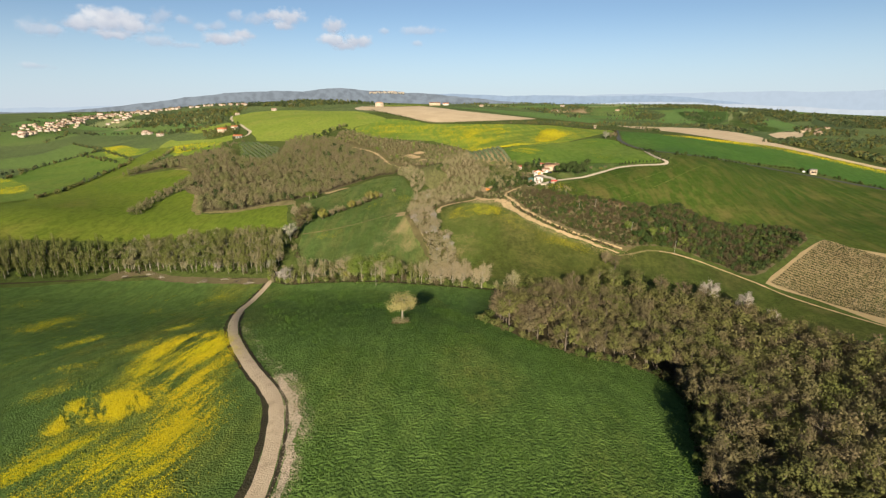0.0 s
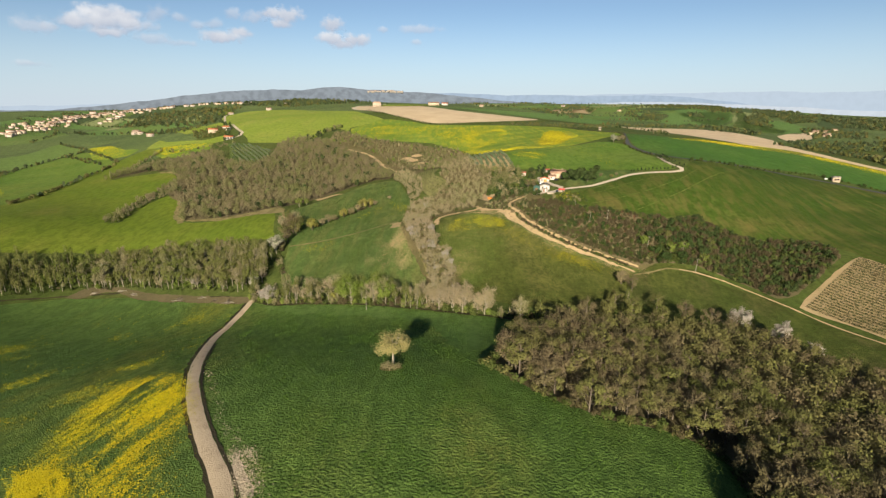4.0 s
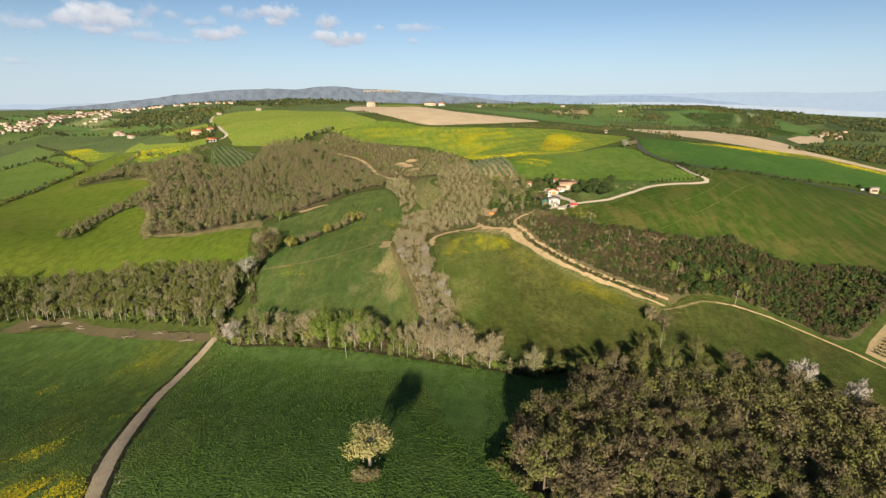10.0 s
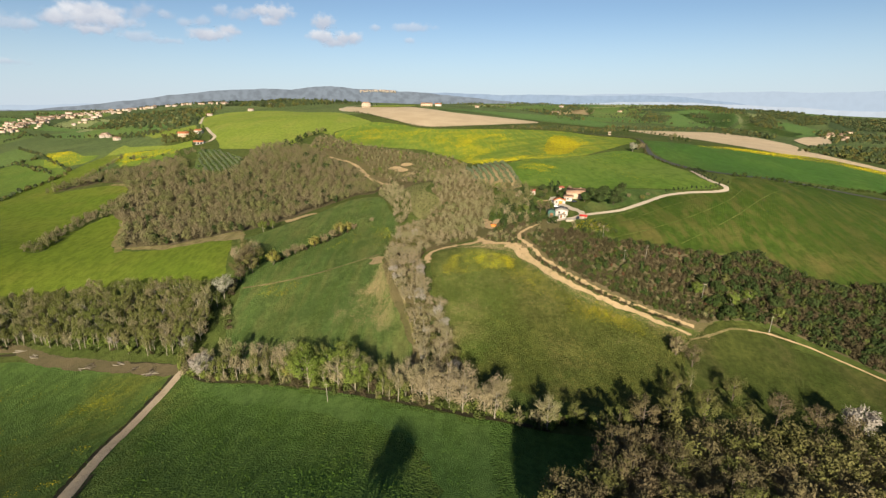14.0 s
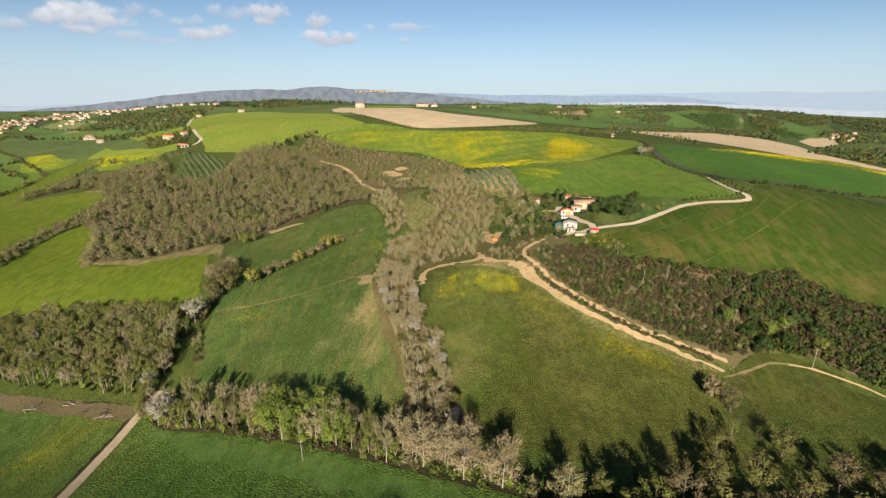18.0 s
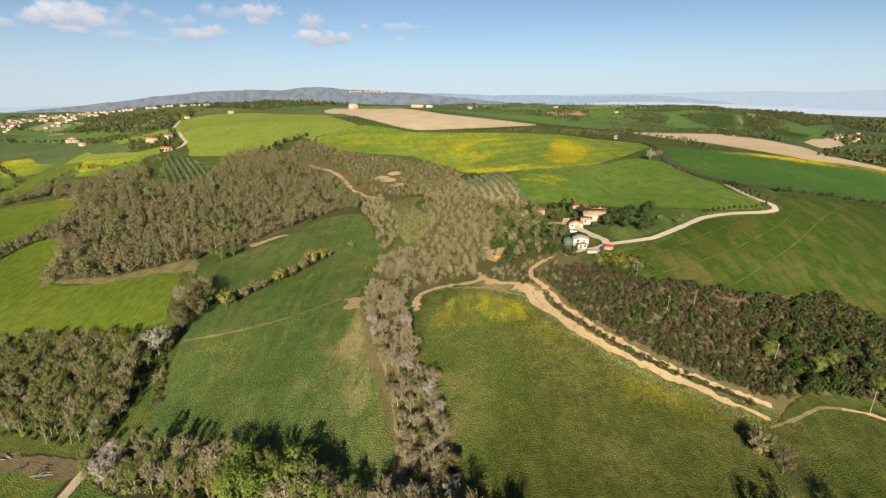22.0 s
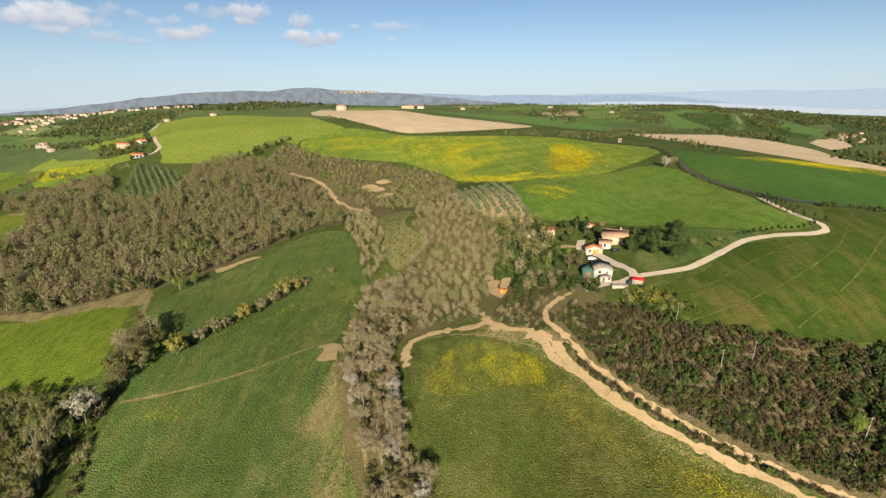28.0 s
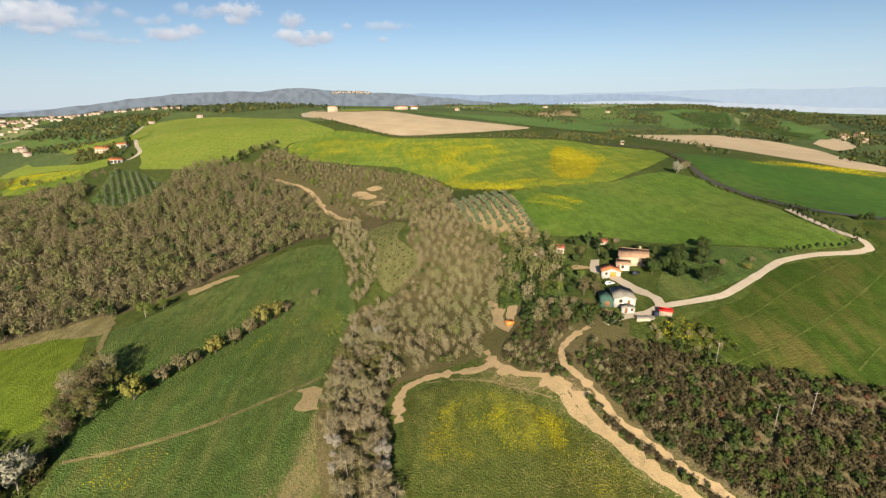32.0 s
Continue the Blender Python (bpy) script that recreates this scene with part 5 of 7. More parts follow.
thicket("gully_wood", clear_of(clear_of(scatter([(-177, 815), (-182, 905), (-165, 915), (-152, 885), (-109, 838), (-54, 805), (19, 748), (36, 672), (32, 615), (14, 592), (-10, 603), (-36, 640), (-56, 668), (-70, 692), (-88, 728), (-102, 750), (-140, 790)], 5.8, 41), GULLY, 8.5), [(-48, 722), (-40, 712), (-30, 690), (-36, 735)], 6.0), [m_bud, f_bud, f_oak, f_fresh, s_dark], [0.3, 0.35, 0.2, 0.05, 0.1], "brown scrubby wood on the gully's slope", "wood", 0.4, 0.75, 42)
thicket("crest_trees", along([(-240, 822), (-207, 850), (-202, 893), (-186, 934), (-178, 950)], 5, 6, 43), [f_bud, f_dark], [1, 1.3], "dark trees climbing to the crest", "wood", 0.7, 1.2, 44)
thicket("valley_thicket", scatter([(-12, 604), (12, 592), (30, 600), (36, 556), (46, 524), (50, 494), (40, 458), (34, 440), (32, 424), (26, 411), (8, 411), (-6, 407), (-9, 424), (-22, 450), (-24, 480), (-12, 480), (6, 511), (-2, 546), (2, 580)], 4.6, 45), [m_bud, s_twig, s_green, f_oak], [0.7, 0.14, 0.08, 0.08], "grey-brown leafless thicket in the valley", "wood", 0.5, 0.85, 46)
thicket("valley_thicket", scatter([(-52, 580), (-58, 640), (-40, 640), (-34, 592), (-22, 545), (-18, 505), (-26, 478), (-34, 510), (-42, 548)], 4.6, 47), [m_bud, s_green, f_oak], [0.75, 0.15, 0.1], "grey-brown leafless thicket beside the strip", "wood", 0.5, 0.85, 48)
RAVINE = [(-24, 470), (-8, 474), (-6, 420), (-8, 388), (-3, 360), (3, 340), (8, 318), (13, 292), (-3, 288), (-7, 314), (-13, 338), (-20, 365), (-28, 398), (-28, 440)]
for i, (x, y) in enumerate(scatter(RAVINE, 5.0, 149)):
    u = rng.uniform()
    plant(whitetree if u < 0.09 else (browntree if u < 0.8 else oak), x, y, rng.uniform(0.5, 0.85), rng.uniform(0, 6.28), i, group="trees in the ravine")
thicket("ravine_hedge", scatter(RAVINE, 4.2, 49), [s_scrub, s_dark, s_twig, f_white], [0.4, 0.25, 0.25, 0.1], "tangled undergrowth with whitish blossom in the ravine", "hedge", 0.4, 0.8, 50)
SCRUB = [(64, 388), (70, 404), (84, 399), (99, 388), (131, 382), (161, 378), (185, 382), (200, 366), (219, 359), (257, 354), (260, 338), (235, 319), (208, 301), (196, 298), (186, 312), (164, 332), (140, 332), (126, 329), (107, 337), (92, 345), (80, 354), (70, 363), (63, 375)]
litter(SCRUB)
LEFT_SCRUB = [p for p in scatter(SCRUB, 2.65, 51)]
pts = np.array(LEFT_SCRUB)
part_a, part_b = pts[pts[:, 0] < 142], pts[pts[:, 0] >= 142]
thicket("scrub_slope", part_a, [s_scrub, s_green, s_red, s_dark], [0.60, 0.18, 0.06, 0.16], "dense dark scrub with reddish and green bushes", "scrub", 0.55, 0.95, 52)
thicket("scrub_slope", part_b, [s_scrub, s_green, s_dark], [0.46, 0.24, 0.30], "dense dark green and brown scrub", "scrub", 0.65, 1.2, 53)
for x, y, k, s in ((134, 347, freshtree, 0.75), (139, 340, pine, 0.8), (144, 334, pine, 0.9), (150, 341, freshtree, 0.8), (147, 350, pine, 0.8), (155, 336, pine, 0.9), (160, 345, freshtree, 0.7), (165, 352, pine, 0.8), (153, 356, oak, 0.8), (172, 342, pine, 0.9), (141, 356, pine, 0.7), (180, 350, oak, 0.9), (169, 334, freshtree, 0.7), (134, 334, oak, 0.7)):
    plant(k, x, y, s, rng.uniform(0, 6.28), int(rng.integers(5)), "broad green tree above the scrub" if k is freshtree else "", group="trees in the scrub")
thicket("bank_scrub", np.concatenate([along([(55, 381), (58, 371), (67, 360), (80, 348.5), (104, 333.5)], 2.6, 0.8, 54), clear_of(scatter([(33, 412), (34, 400), (48, 392), (56, 398), (52, 410), (62, 418), (52, 426), (40, 424)], 2.4, 55), [(65, 414), (54, 407), (50, 399), (53, 391), (46, 391), (38, 396), (31, 405), (29, 416)], 2.2), clear_of(scatter([(56, 398), (60, 384), (64, 373), (80, 355), (106, 338), (128, 329), (134, 334), (100, 352), (72, 374), (70, 396), (64, 408)], 1.9, 56), [(51.5, 398), (54.5, 391), (57.5, 383), (59.5, 374), (65, 367), (79, 351.5), (91, 342.5), (106, 334.5), (124, 326.5)], 1.6)]), [s_scrub, s_green, s_twig, s_dark], [3, 1.5, 1, 1], "low scrub on the sandy bank", "scrub", 0.4, 0.75, 57)
thicket("bank_scrub", along([(55.5, 381), (57.5, 372), (63, 365), (70, 356.5), (79, 348.2), (91, 340), (106, 332.3), (118, 326.5)], 0.9, 0.7, 157), [s_scrub, s_dark, s_green], [4, 1, 1], "low dark scrub between the clay tracks", "scrub", 0.3, 0.55, 158)
thicket("bank_scrub", clear_of(scatter([(33, 404), (37, 399), (46, 395), (51, 391), (50, 398), (51, 405), (42, 410), (34, 412)], 1.9, 255), [(28, 415), (30, 405), (35, 398), (44, 394), (49, 389)], 1.6), [s_scrub, s_twig, s_green], [3, 1.5, 1], "low brown brush between the clay tracks", "scrub", 0.35, 0.65, 256)
thicket("farm_scrub", scatter([(40, 414), (52, 426), (62, 418), (70, 412), (76, 412), (74, 424), (70, 436), (60, 442), (48, 440), (44, 430)], 4.2, 58), [s_dark, s_green, f_dark, s_twig, m_bud], [2, 2, 1.2, 1, 1], "dark evergreen bushes below the farm", "scrub", 0.6, 1.0, 59)
thicket("garden_bushes", scatter([(38, 446), (58, 446), (72, 454), (76, 470), (68, 498), (52, 502), (44, 480), (38, 462)], 4.6, 64), [s_green, s_dark, s_twig, f_oak, m_bud], [3, 3, 1, 2, 1], "bushes and small trees in the kitchen garden", "bushes", 0.6, 1.25, 65)
thicket("garden_trees", scatter([(36, 505), (70, 497), (78, 494), (70, 512), (44, 520)], 5.5, 66), [f_oak, f_bud, s_green], [2, 2, 1], "trees between the garden and the olive rows", "bushes", 0.6, 1.0, 67)
thicket("farm_scrub", scatter([(88, 413), (104, 410), (112, 396), (98, 390), (82, 402)], 3.4, 60), [s_green, s_dark, s_twig], [3, 1, 1], "green broom beside the driveway", "scrub", 0.4, 0.75, 61)
for x, y, k, s in ((60, 470, oak, 0.7), (70, 462, pine, 0.55), (66, 478, oak, 0.6), (80, 474, pine, 0.6), (84, 480, oak, 0.6), (80, 448, oak, 0.6), (76, 456, freshtree, 0.45), (92, 470, pine, 0.5), (110, 474, pine, 0.5), (114, 468, pine, 0.6), (54, 440, pine, 0.6), (50, 434, pine, 0.7), (60, 436, pine, 0.6), (46, 428, pine, 0.65), (130, 456, pine, 0.8), (126, 450, pine, 0.7), (58, 452, oak, 0.6), (64, 448, freshtree, 0.5), (68, 444, pine, 0.6), (72, 440, budtree, 0.9), (76, 438, budtree, 0.7), (56, 466, brownbush, 0.7), (48, 470, brownbush, 0.6), (62, 474, pine, 0.4), (46, 506, oak, 0.8), (52, 512, freshtree, 0.6), (60, 506, oak, 0.8), (66, 500, willow, 0.6), (72, 497, pine, 0.5), (84, 492, pine, 0.7), (90, 488, cypress, 2.0), (94, 484, cypress, 2.1), (92, 478, cypress, 1.9), (98, 480, pine, 0.5), (104, 448, pine, 0.9), (111, 448, pine, 0.95), (117, 453, pine, 1.0), (112, 441, pine, 0.85), (122, 462, pine, 0.8), (119, 434, pine, 0.9), (126, 438, pine, 0.6), (136, 466, pine, 0.75), (104, 487, brownbush, 0.6), (134, 447, brownbush, 0.6), (141, 441, willow, 0.5), (147, 447, brownbush, 0.5), (196, 606, whitetree, 1.1), (205, 615, brownbush, 1.2), (212, 622, brownbush, 1.2)):
    plant(k, x, y, s, rng.uniform(0, 6.28), int(rng.integers(3)), group="trees round the farm")

# cypresses beside the driveway
for i, (x, y) in enumerate(list(curve([(160, 449), (176, 452), (192, 452), (200, 455)], 3.2, False)) + list(curve([(203, 460), (199.5, 470), (199.5, 484), (203.5, 505)], 4.0, False)) + list(curve([(209, 460), (205.5, 470), (205, 484), (209.5, 505)], 4.0, False))):
    plant(cypress, x, y, rng.uniform(0.75, 1.1), rng.uniform(0, 6.28), i, group="cypresses along the driveway")

# olive rows
for r in range(7):
    a, b = np.array((33 + 5.4 * r, 604 - 0.5 * r)), np.array((36 + 5.6 * r, 545 - 5.0 * r))
    for s in np.linspace(0, 1, 13):
        x, y = a + (b - a) * s + rng.uniform(-0.4, 0.4, 2)
        plant(olive, x, y, rng.uniform(0.8, 1.15), rng.uniform(0, 6.28), r, group="olive rows above the farm")
for x, y in scatter([(-286, 716), (-320, 797), (-342, 846), (-301, 818), (-244, 750), (-236, 704), (-243, 682), (-262, 690)], 7.0, 62, 0.10):
    plant(olive, x, y, rng.uniform(0.7, 1.0), rng.uniform(0, 6.28), int(rng.integers(3)), "grey-green olive tree in a mown grove", group="olive grove on the hill")
for x, y in scatter([(-31, 586), (-20, 603), (-5, 583), (-10, 554), (4, 515), (0, 503), (-9, 491), (-15, 505), (-20, 541)], 5.0, 63, 0.1):
    plant(sapling, x, y, rng.uniform(0.8, 1.3), rng.uniform(0, 6.28), 0, group="saplings in the dry plot")

# hedges along far fields and roads
def hedge(line, gap=7.0, wide=3.0, seed=1, kinds=(tiny, tiny_b), lo=0.4, hi=0.8, label="dark hedge between far fields"):
    thicket("field_hedge", along(line, gap, wide, seed), list(kinds), [1] * len(kinds), label, "hedge", lo, hi, seed)


hedge([(212, 500), (204, 540), (204, 590), (224, 650), (255, 760), (230, 820)], 4.0, 1.0, 71, (s_green, s_scrub), 0.4, 0.7, "scrubby verge of the country road")
hedge([(226, 486), (300, 500), (366, 512), (410, 450)], 4.0, 2.0, 72, (s_green, s_dark), 0.5, 0.9, "low hedge beside the country road")
hedge([(-640, 775), (-648, 869), (-655, 956), (-820, 1113)], 6, 2, 73)
hedge([(-436, 520), (-442, 580), (-470, 674), (-495, 789), (-640, 936)], 7, 3, 74)
hedge([(-610, 677), (-641, 775), (-660, 700), (-700, 640)], 6, 4, 75)
hedge([(-910, 1146), (-1000, 1330), (-1160, 1560)], 10, 4, 76)
hedge([(-8, 955), (41, 952), (131, 932), (199, 900), (240, 850)], 5, 3, 77, (f_bud, f_oak, s_green), 0.3, 0.6, "low scrub along the ridge")
hedge([(-20, 968), (-56, 1012), (-108, 1085), (-170, 1190)], 6, 2, 78, (f_dark, f_bud), 0.3, 0.6, "dark scrub along the clay field")
hedge([(203, 960), (300, 990), (380, 1040), (375, 900), (330, 800), (300, 720)], 8, 9, 79, (f_oak, f_bud, f_dark), 0.4, 0.8, "scrubby bank beyond the ridge")
hedge([(-365, 880), (-400, 985), (-450, 1080), (-500, 1180), (-575, 1350)], 9, 2, 80, (tiny,), 0.5, 0.9, "dark trees along the hill road")

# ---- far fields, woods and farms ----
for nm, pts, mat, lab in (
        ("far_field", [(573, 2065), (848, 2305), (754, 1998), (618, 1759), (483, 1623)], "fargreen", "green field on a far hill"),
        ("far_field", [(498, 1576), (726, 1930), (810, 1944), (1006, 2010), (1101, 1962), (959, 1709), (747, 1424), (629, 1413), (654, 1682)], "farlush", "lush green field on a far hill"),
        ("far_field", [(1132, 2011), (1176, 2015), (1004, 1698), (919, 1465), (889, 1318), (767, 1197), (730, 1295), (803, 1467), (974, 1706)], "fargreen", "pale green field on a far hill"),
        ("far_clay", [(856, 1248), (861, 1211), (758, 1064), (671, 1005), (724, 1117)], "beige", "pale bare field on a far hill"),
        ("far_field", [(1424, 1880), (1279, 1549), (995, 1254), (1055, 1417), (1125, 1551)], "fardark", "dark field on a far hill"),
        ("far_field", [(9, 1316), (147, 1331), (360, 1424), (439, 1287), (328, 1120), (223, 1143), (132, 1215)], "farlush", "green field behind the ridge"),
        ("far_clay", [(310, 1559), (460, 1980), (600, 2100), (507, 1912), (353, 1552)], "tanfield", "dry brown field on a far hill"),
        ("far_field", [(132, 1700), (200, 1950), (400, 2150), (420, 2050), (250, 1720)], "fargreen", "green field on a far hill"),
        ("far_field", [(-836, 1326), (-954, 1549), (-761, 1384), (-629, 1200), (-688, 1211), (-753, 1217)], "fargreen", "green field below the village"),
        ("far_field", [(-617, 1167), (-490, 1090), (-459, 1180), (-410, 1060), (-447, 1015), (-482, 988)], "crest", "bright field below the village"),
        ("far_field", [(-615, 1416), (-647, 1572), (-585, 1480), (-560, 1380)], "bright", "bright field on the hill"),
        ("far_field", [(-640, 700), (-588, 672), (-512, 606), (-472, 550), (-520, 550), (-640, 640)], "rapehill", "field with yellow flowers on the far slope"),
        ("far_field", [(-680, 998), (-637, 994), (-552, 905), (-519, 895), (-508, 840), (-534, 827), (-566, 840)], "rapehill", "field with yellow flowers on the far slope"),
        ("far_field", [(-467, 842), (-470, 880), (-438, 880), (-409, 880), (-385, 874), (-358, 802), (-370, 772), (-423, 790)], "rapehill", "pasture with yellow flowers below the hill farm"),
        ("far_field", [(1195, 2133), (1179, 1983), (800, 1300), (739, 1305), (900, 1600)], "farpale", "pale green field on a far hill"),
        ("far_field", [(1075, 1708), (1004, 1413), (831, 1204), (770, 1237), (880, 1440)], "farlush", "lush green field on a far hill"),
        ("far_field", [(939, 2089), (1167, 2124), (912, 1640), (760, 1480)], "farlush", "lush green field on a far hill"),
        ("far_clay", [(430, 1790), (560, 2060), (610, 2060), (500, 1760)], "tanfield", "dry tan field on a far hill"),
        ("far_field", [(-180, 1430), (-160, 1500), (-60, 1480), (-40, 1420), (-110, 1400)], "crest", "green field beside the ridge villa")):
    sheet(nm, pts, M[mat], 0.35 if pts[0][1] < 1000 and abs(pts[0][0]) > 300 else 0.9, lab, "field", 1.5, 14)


# the far patchwork: plots of a slanting grid, each with its own crop
pw = np.random.default_rng(44)
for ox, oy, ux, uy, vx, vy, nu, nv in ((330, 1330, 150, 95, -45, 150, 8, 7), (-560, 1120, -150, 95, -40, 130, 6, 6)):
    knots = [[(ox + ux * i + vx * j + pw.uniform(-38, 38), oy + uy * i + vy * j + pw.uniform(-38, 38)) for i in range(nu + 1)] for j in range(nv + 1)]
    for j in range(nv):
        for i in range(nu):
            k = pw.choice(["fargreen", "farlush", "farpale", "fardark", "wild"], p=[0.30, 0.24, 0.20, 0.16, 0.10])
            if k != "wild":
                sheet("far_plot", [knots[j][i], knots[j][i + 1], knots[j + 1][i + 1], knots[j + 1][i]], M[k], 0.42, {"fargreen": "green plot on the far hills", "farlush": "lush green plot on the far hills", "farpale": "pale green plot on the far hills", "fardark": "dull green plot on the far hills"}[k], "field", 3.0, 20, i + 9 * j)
            if pw.uniform() < 0.55:
                thicket("plot_hedge", along([knots[j][i], knots[j][i + 1]], 13, 5, i + 9 * j), [tiny, tiny_b], [2, 1], "dark hedge between far plots", "hedge", 0.5, 1.1, i + 9 * j)
            if pw.uniform() < 0.22:
                a, b2 = np.array(knots[j][i]), np.array(knots[j + 1][i + 1])
                thicket("plot_wood", a + (b2 - a) * pw.uniform(0.1, 0.6, (26, 1)) + pw.normal(size=(26, 2)) * 22, [tiny, tiny_b], [2, 1], "dark copse on the far hills", "wood", 0.6, 1.3, i + 9 * j)


def far_wood(outline, gap, seed, label, lo=0.8, hi=1.6, kinds=(tiny, tiny_b), w=(1, 1)):
    thicket("far_wood", scatter(outline, gap, seed), list(kinds), list(w), label, "wood", lo, hi, seed)


far_wood([(-1132, 1974), (-901, 2017), (-577, 1512), (-564, 1352), (-480, 1110), (-577, 1190), (-716, 1325), (-765, 1340), (-1000, 1600)], 20, 81, "dark trees and olive groves below the village", 0.7, 1.5)
far_wood([(-750, 1890), (-560, 1580), (-426, 1465), (-343, 1538), (-261, 1578), (-200, 1590), (-300, 1700), (-600, 1900)], 17, 82, "dark trees along the far ridge", 0.7, 1.5, (tiny, tiny_b), (2, 1))
far_wood([(840, 2250), (1010, 2270), (1237, 2400), (1228, 2128), (1134, 1950), (1060, 2150)], 18, 83, "dark woods on a far hill", 0.9, 1.6)
far_wood([(1340, 2230), (1500, 2150), (1262, 1903), (1460, 1922), (1423, 1711), (1233, 1502), (1351, 1753), (1149, 1729), (1134, 1891)], 20, 84, "dark woods on a far hill", 0.9, 1.6, (tiny, tiny_b), (2, 1))
far_wood([(989, 1702), (970, 1534), (892, 1391), (920, 1560)], 15, 85, "dark wood on a far slope", 0.8, 1.4)
far_wood([(971, 1400), (1030, 1400), (1040, 1250), (890, 1090), (800, 1100), (760, 1050), (830, 1180), (900, 1300)], 17, 86, "trees round a far village", 0.6, 1.2)
far_wood([(750, 2010), (700, 1850), (640, 1700), (610, 1740), (680, 1900)], 17, 87, "dark wood on a far slope", 0.8, 1.3)
far_wood([(122, 962), (183, 985), (279, 1015), (322, 990), (260, 900), (200, 905)], 8, 88, "scrubby trees behind the ridge", 0.35, 0.7)
far_wood([(320, 1100), (440, 1270), (640, 1400), (760, 1410), (640, 1300), (480, 1200), (380, 1130)], 14, 89, "belt of trees behind the clay field", 0.5, 1.0)
for k, pts in enumerate(([(1072, 1835), (1170, 1895), (1029, 1603), (929, 1554)], [(1260, 2007), (1275, 1863), (1162, 1590), (1041, 1540)], [(926, 1960), (971, 1962), (899, 1773), (870, 1817)], [(1661, 1924), (1251, 1714), (1098, 1411), (1162, 1337), (1420, 1600)], [(764, 1935), (805, 1831), (659, 1573), (640, 1710)], [(643, 1383), (786, 1390), (690, 1100), (630, 1208)], [(555, 2222), (600, 2084), (448, 1871), (430, 1920)], [(1275, 2422), (1233, 2247), (1038, 2257), (900, 2330), (1100, 2420)])):
    far_wood(pts, 14, 150 + k, "dark wood in a fold of the far hills", 0.7, 1.4, (tiny, tiny_b), (2, 1))
far_wood([(547, 873), (568, 817), (630, 776), (640, 640), (560, 570), (530, 600), (560, 690), (545, 780)], 10, 160, "scrubby belt below the ridge field", 0.5, 1.0, (tiny_b, tiny), (2, 1))
far_wood([(640, 980), (700, 1000), (800, 1000), (900, 1050), (980, 1180), (900, 960), (760, 880), (660, 860)], 13, 161, "trees round the valley village", 0.5, 1.1, (tiny_b, tiny), (1, 1))
far_wood([(-512, 775), (-640, 880), (-655, 900), (-560, 830), (-505, 790)], 9, 90, "bushes along the far slope", 0.4, 0.8)
far_wood([(-390, 915), (-440, 930), (-480, 1000), (-430, 1040), (-400, 1000)], 9, 91, "olive trees round the hill farm", 0.4, 0.8, (tiny_b,), (1,))
far_wood([(-480, 1080), (-600, 1180), (-700, 1220), (-640, 1130), (-520, 1020)], 13, 92, "olive trees on the far slope", 0.5, 0.9)
far_wood([(-1400, 2600), (-1150, 2500), (-900, 2450), (-700, 2300), (-900, 2250), (-1100, 2350), (-1350, 2450)], 26, 93, "dark trees behind the village", 0.9, 1.6, (tiny,), (1,))
for i, (x, y) in enumerate(curve([(-331, 1491), (-310, 1515), (-289, 1543), (-255, 1585)], 9.0, False)):
    plant(cypress, x, y, rng.uniform(2.2, 3.0), 0, i, "tall dark cypress on the ridge", "cypresses on the ridge")
for x, y, s in ((-398, 985, 2.2), (-412, 1020, 2.4), (-372, 905, 2.0), (-378, 915, 2.2), (-350, 905, 2.0), (-165, 1440, 2.8), (-150, 1432, 2.6), (-190, 1446, 2.8), (-610, 1700, 4.0), (-640, 1720, 4.2)):
    plant(cypress, x, y, s, 0, 0, "tall dark cypress beside a far house", "cypresses on the ridge")

# ---- yellow flowers ----
def flowers(name, outline, count, size, seed, label, streak=(0.05, 0.015), turn=0.0, cut=0.05, lift=0.4, mat="flower", drifts=(), fray=1.2, spread=0.30):
    """Flower heads in drifts."""
    r = np.random.default_rng(seed)
    p = np.array(outline, float)
    q = r.uniform(p.min(0), p.max(0), (count, 2))
    q = q[inside(p, q[:, 0], q[:, 1])]
    q = q + r.normal(size=q.shape) * fray
    c, s = math.cos(radians(turn)), math.sin(radians(turn))
    keep = []
    for x, y in q:
        u, v = x * c + y * s, -x * s + y * c
        d = noise.noise((u * streak[0], v * streak[1], seed)) + 0.5 * noise.noise((u * streak[0] * 4, v * streak[1] * 4, seed + 5.0))
        if drifts:
            d += 1.25 * max(math.exp(-((x - a) / rx) ** 2 - ((y - b) / ry) ** 2) for a, b, rx, ry in drifts) - 0.55
        keep.append(d + r.normal() * spread > cut + 0.06)
    q = q[np.array(keep)]
    pos = np.column_stack([q, gz(q[:, 0], q[:, 1]) + lift + r.uniform(-0.1, 0.2, len(q))])
    v, f = cards(r, pos, unit(np.array([0, -0.5, 1.0]) + r.normal(size=(len(q), 3)) * 0.5), size)
    return tagged(new(name, mesh_of(name, v, f, [M[mat]])), label, "flowers", kind="stuff")


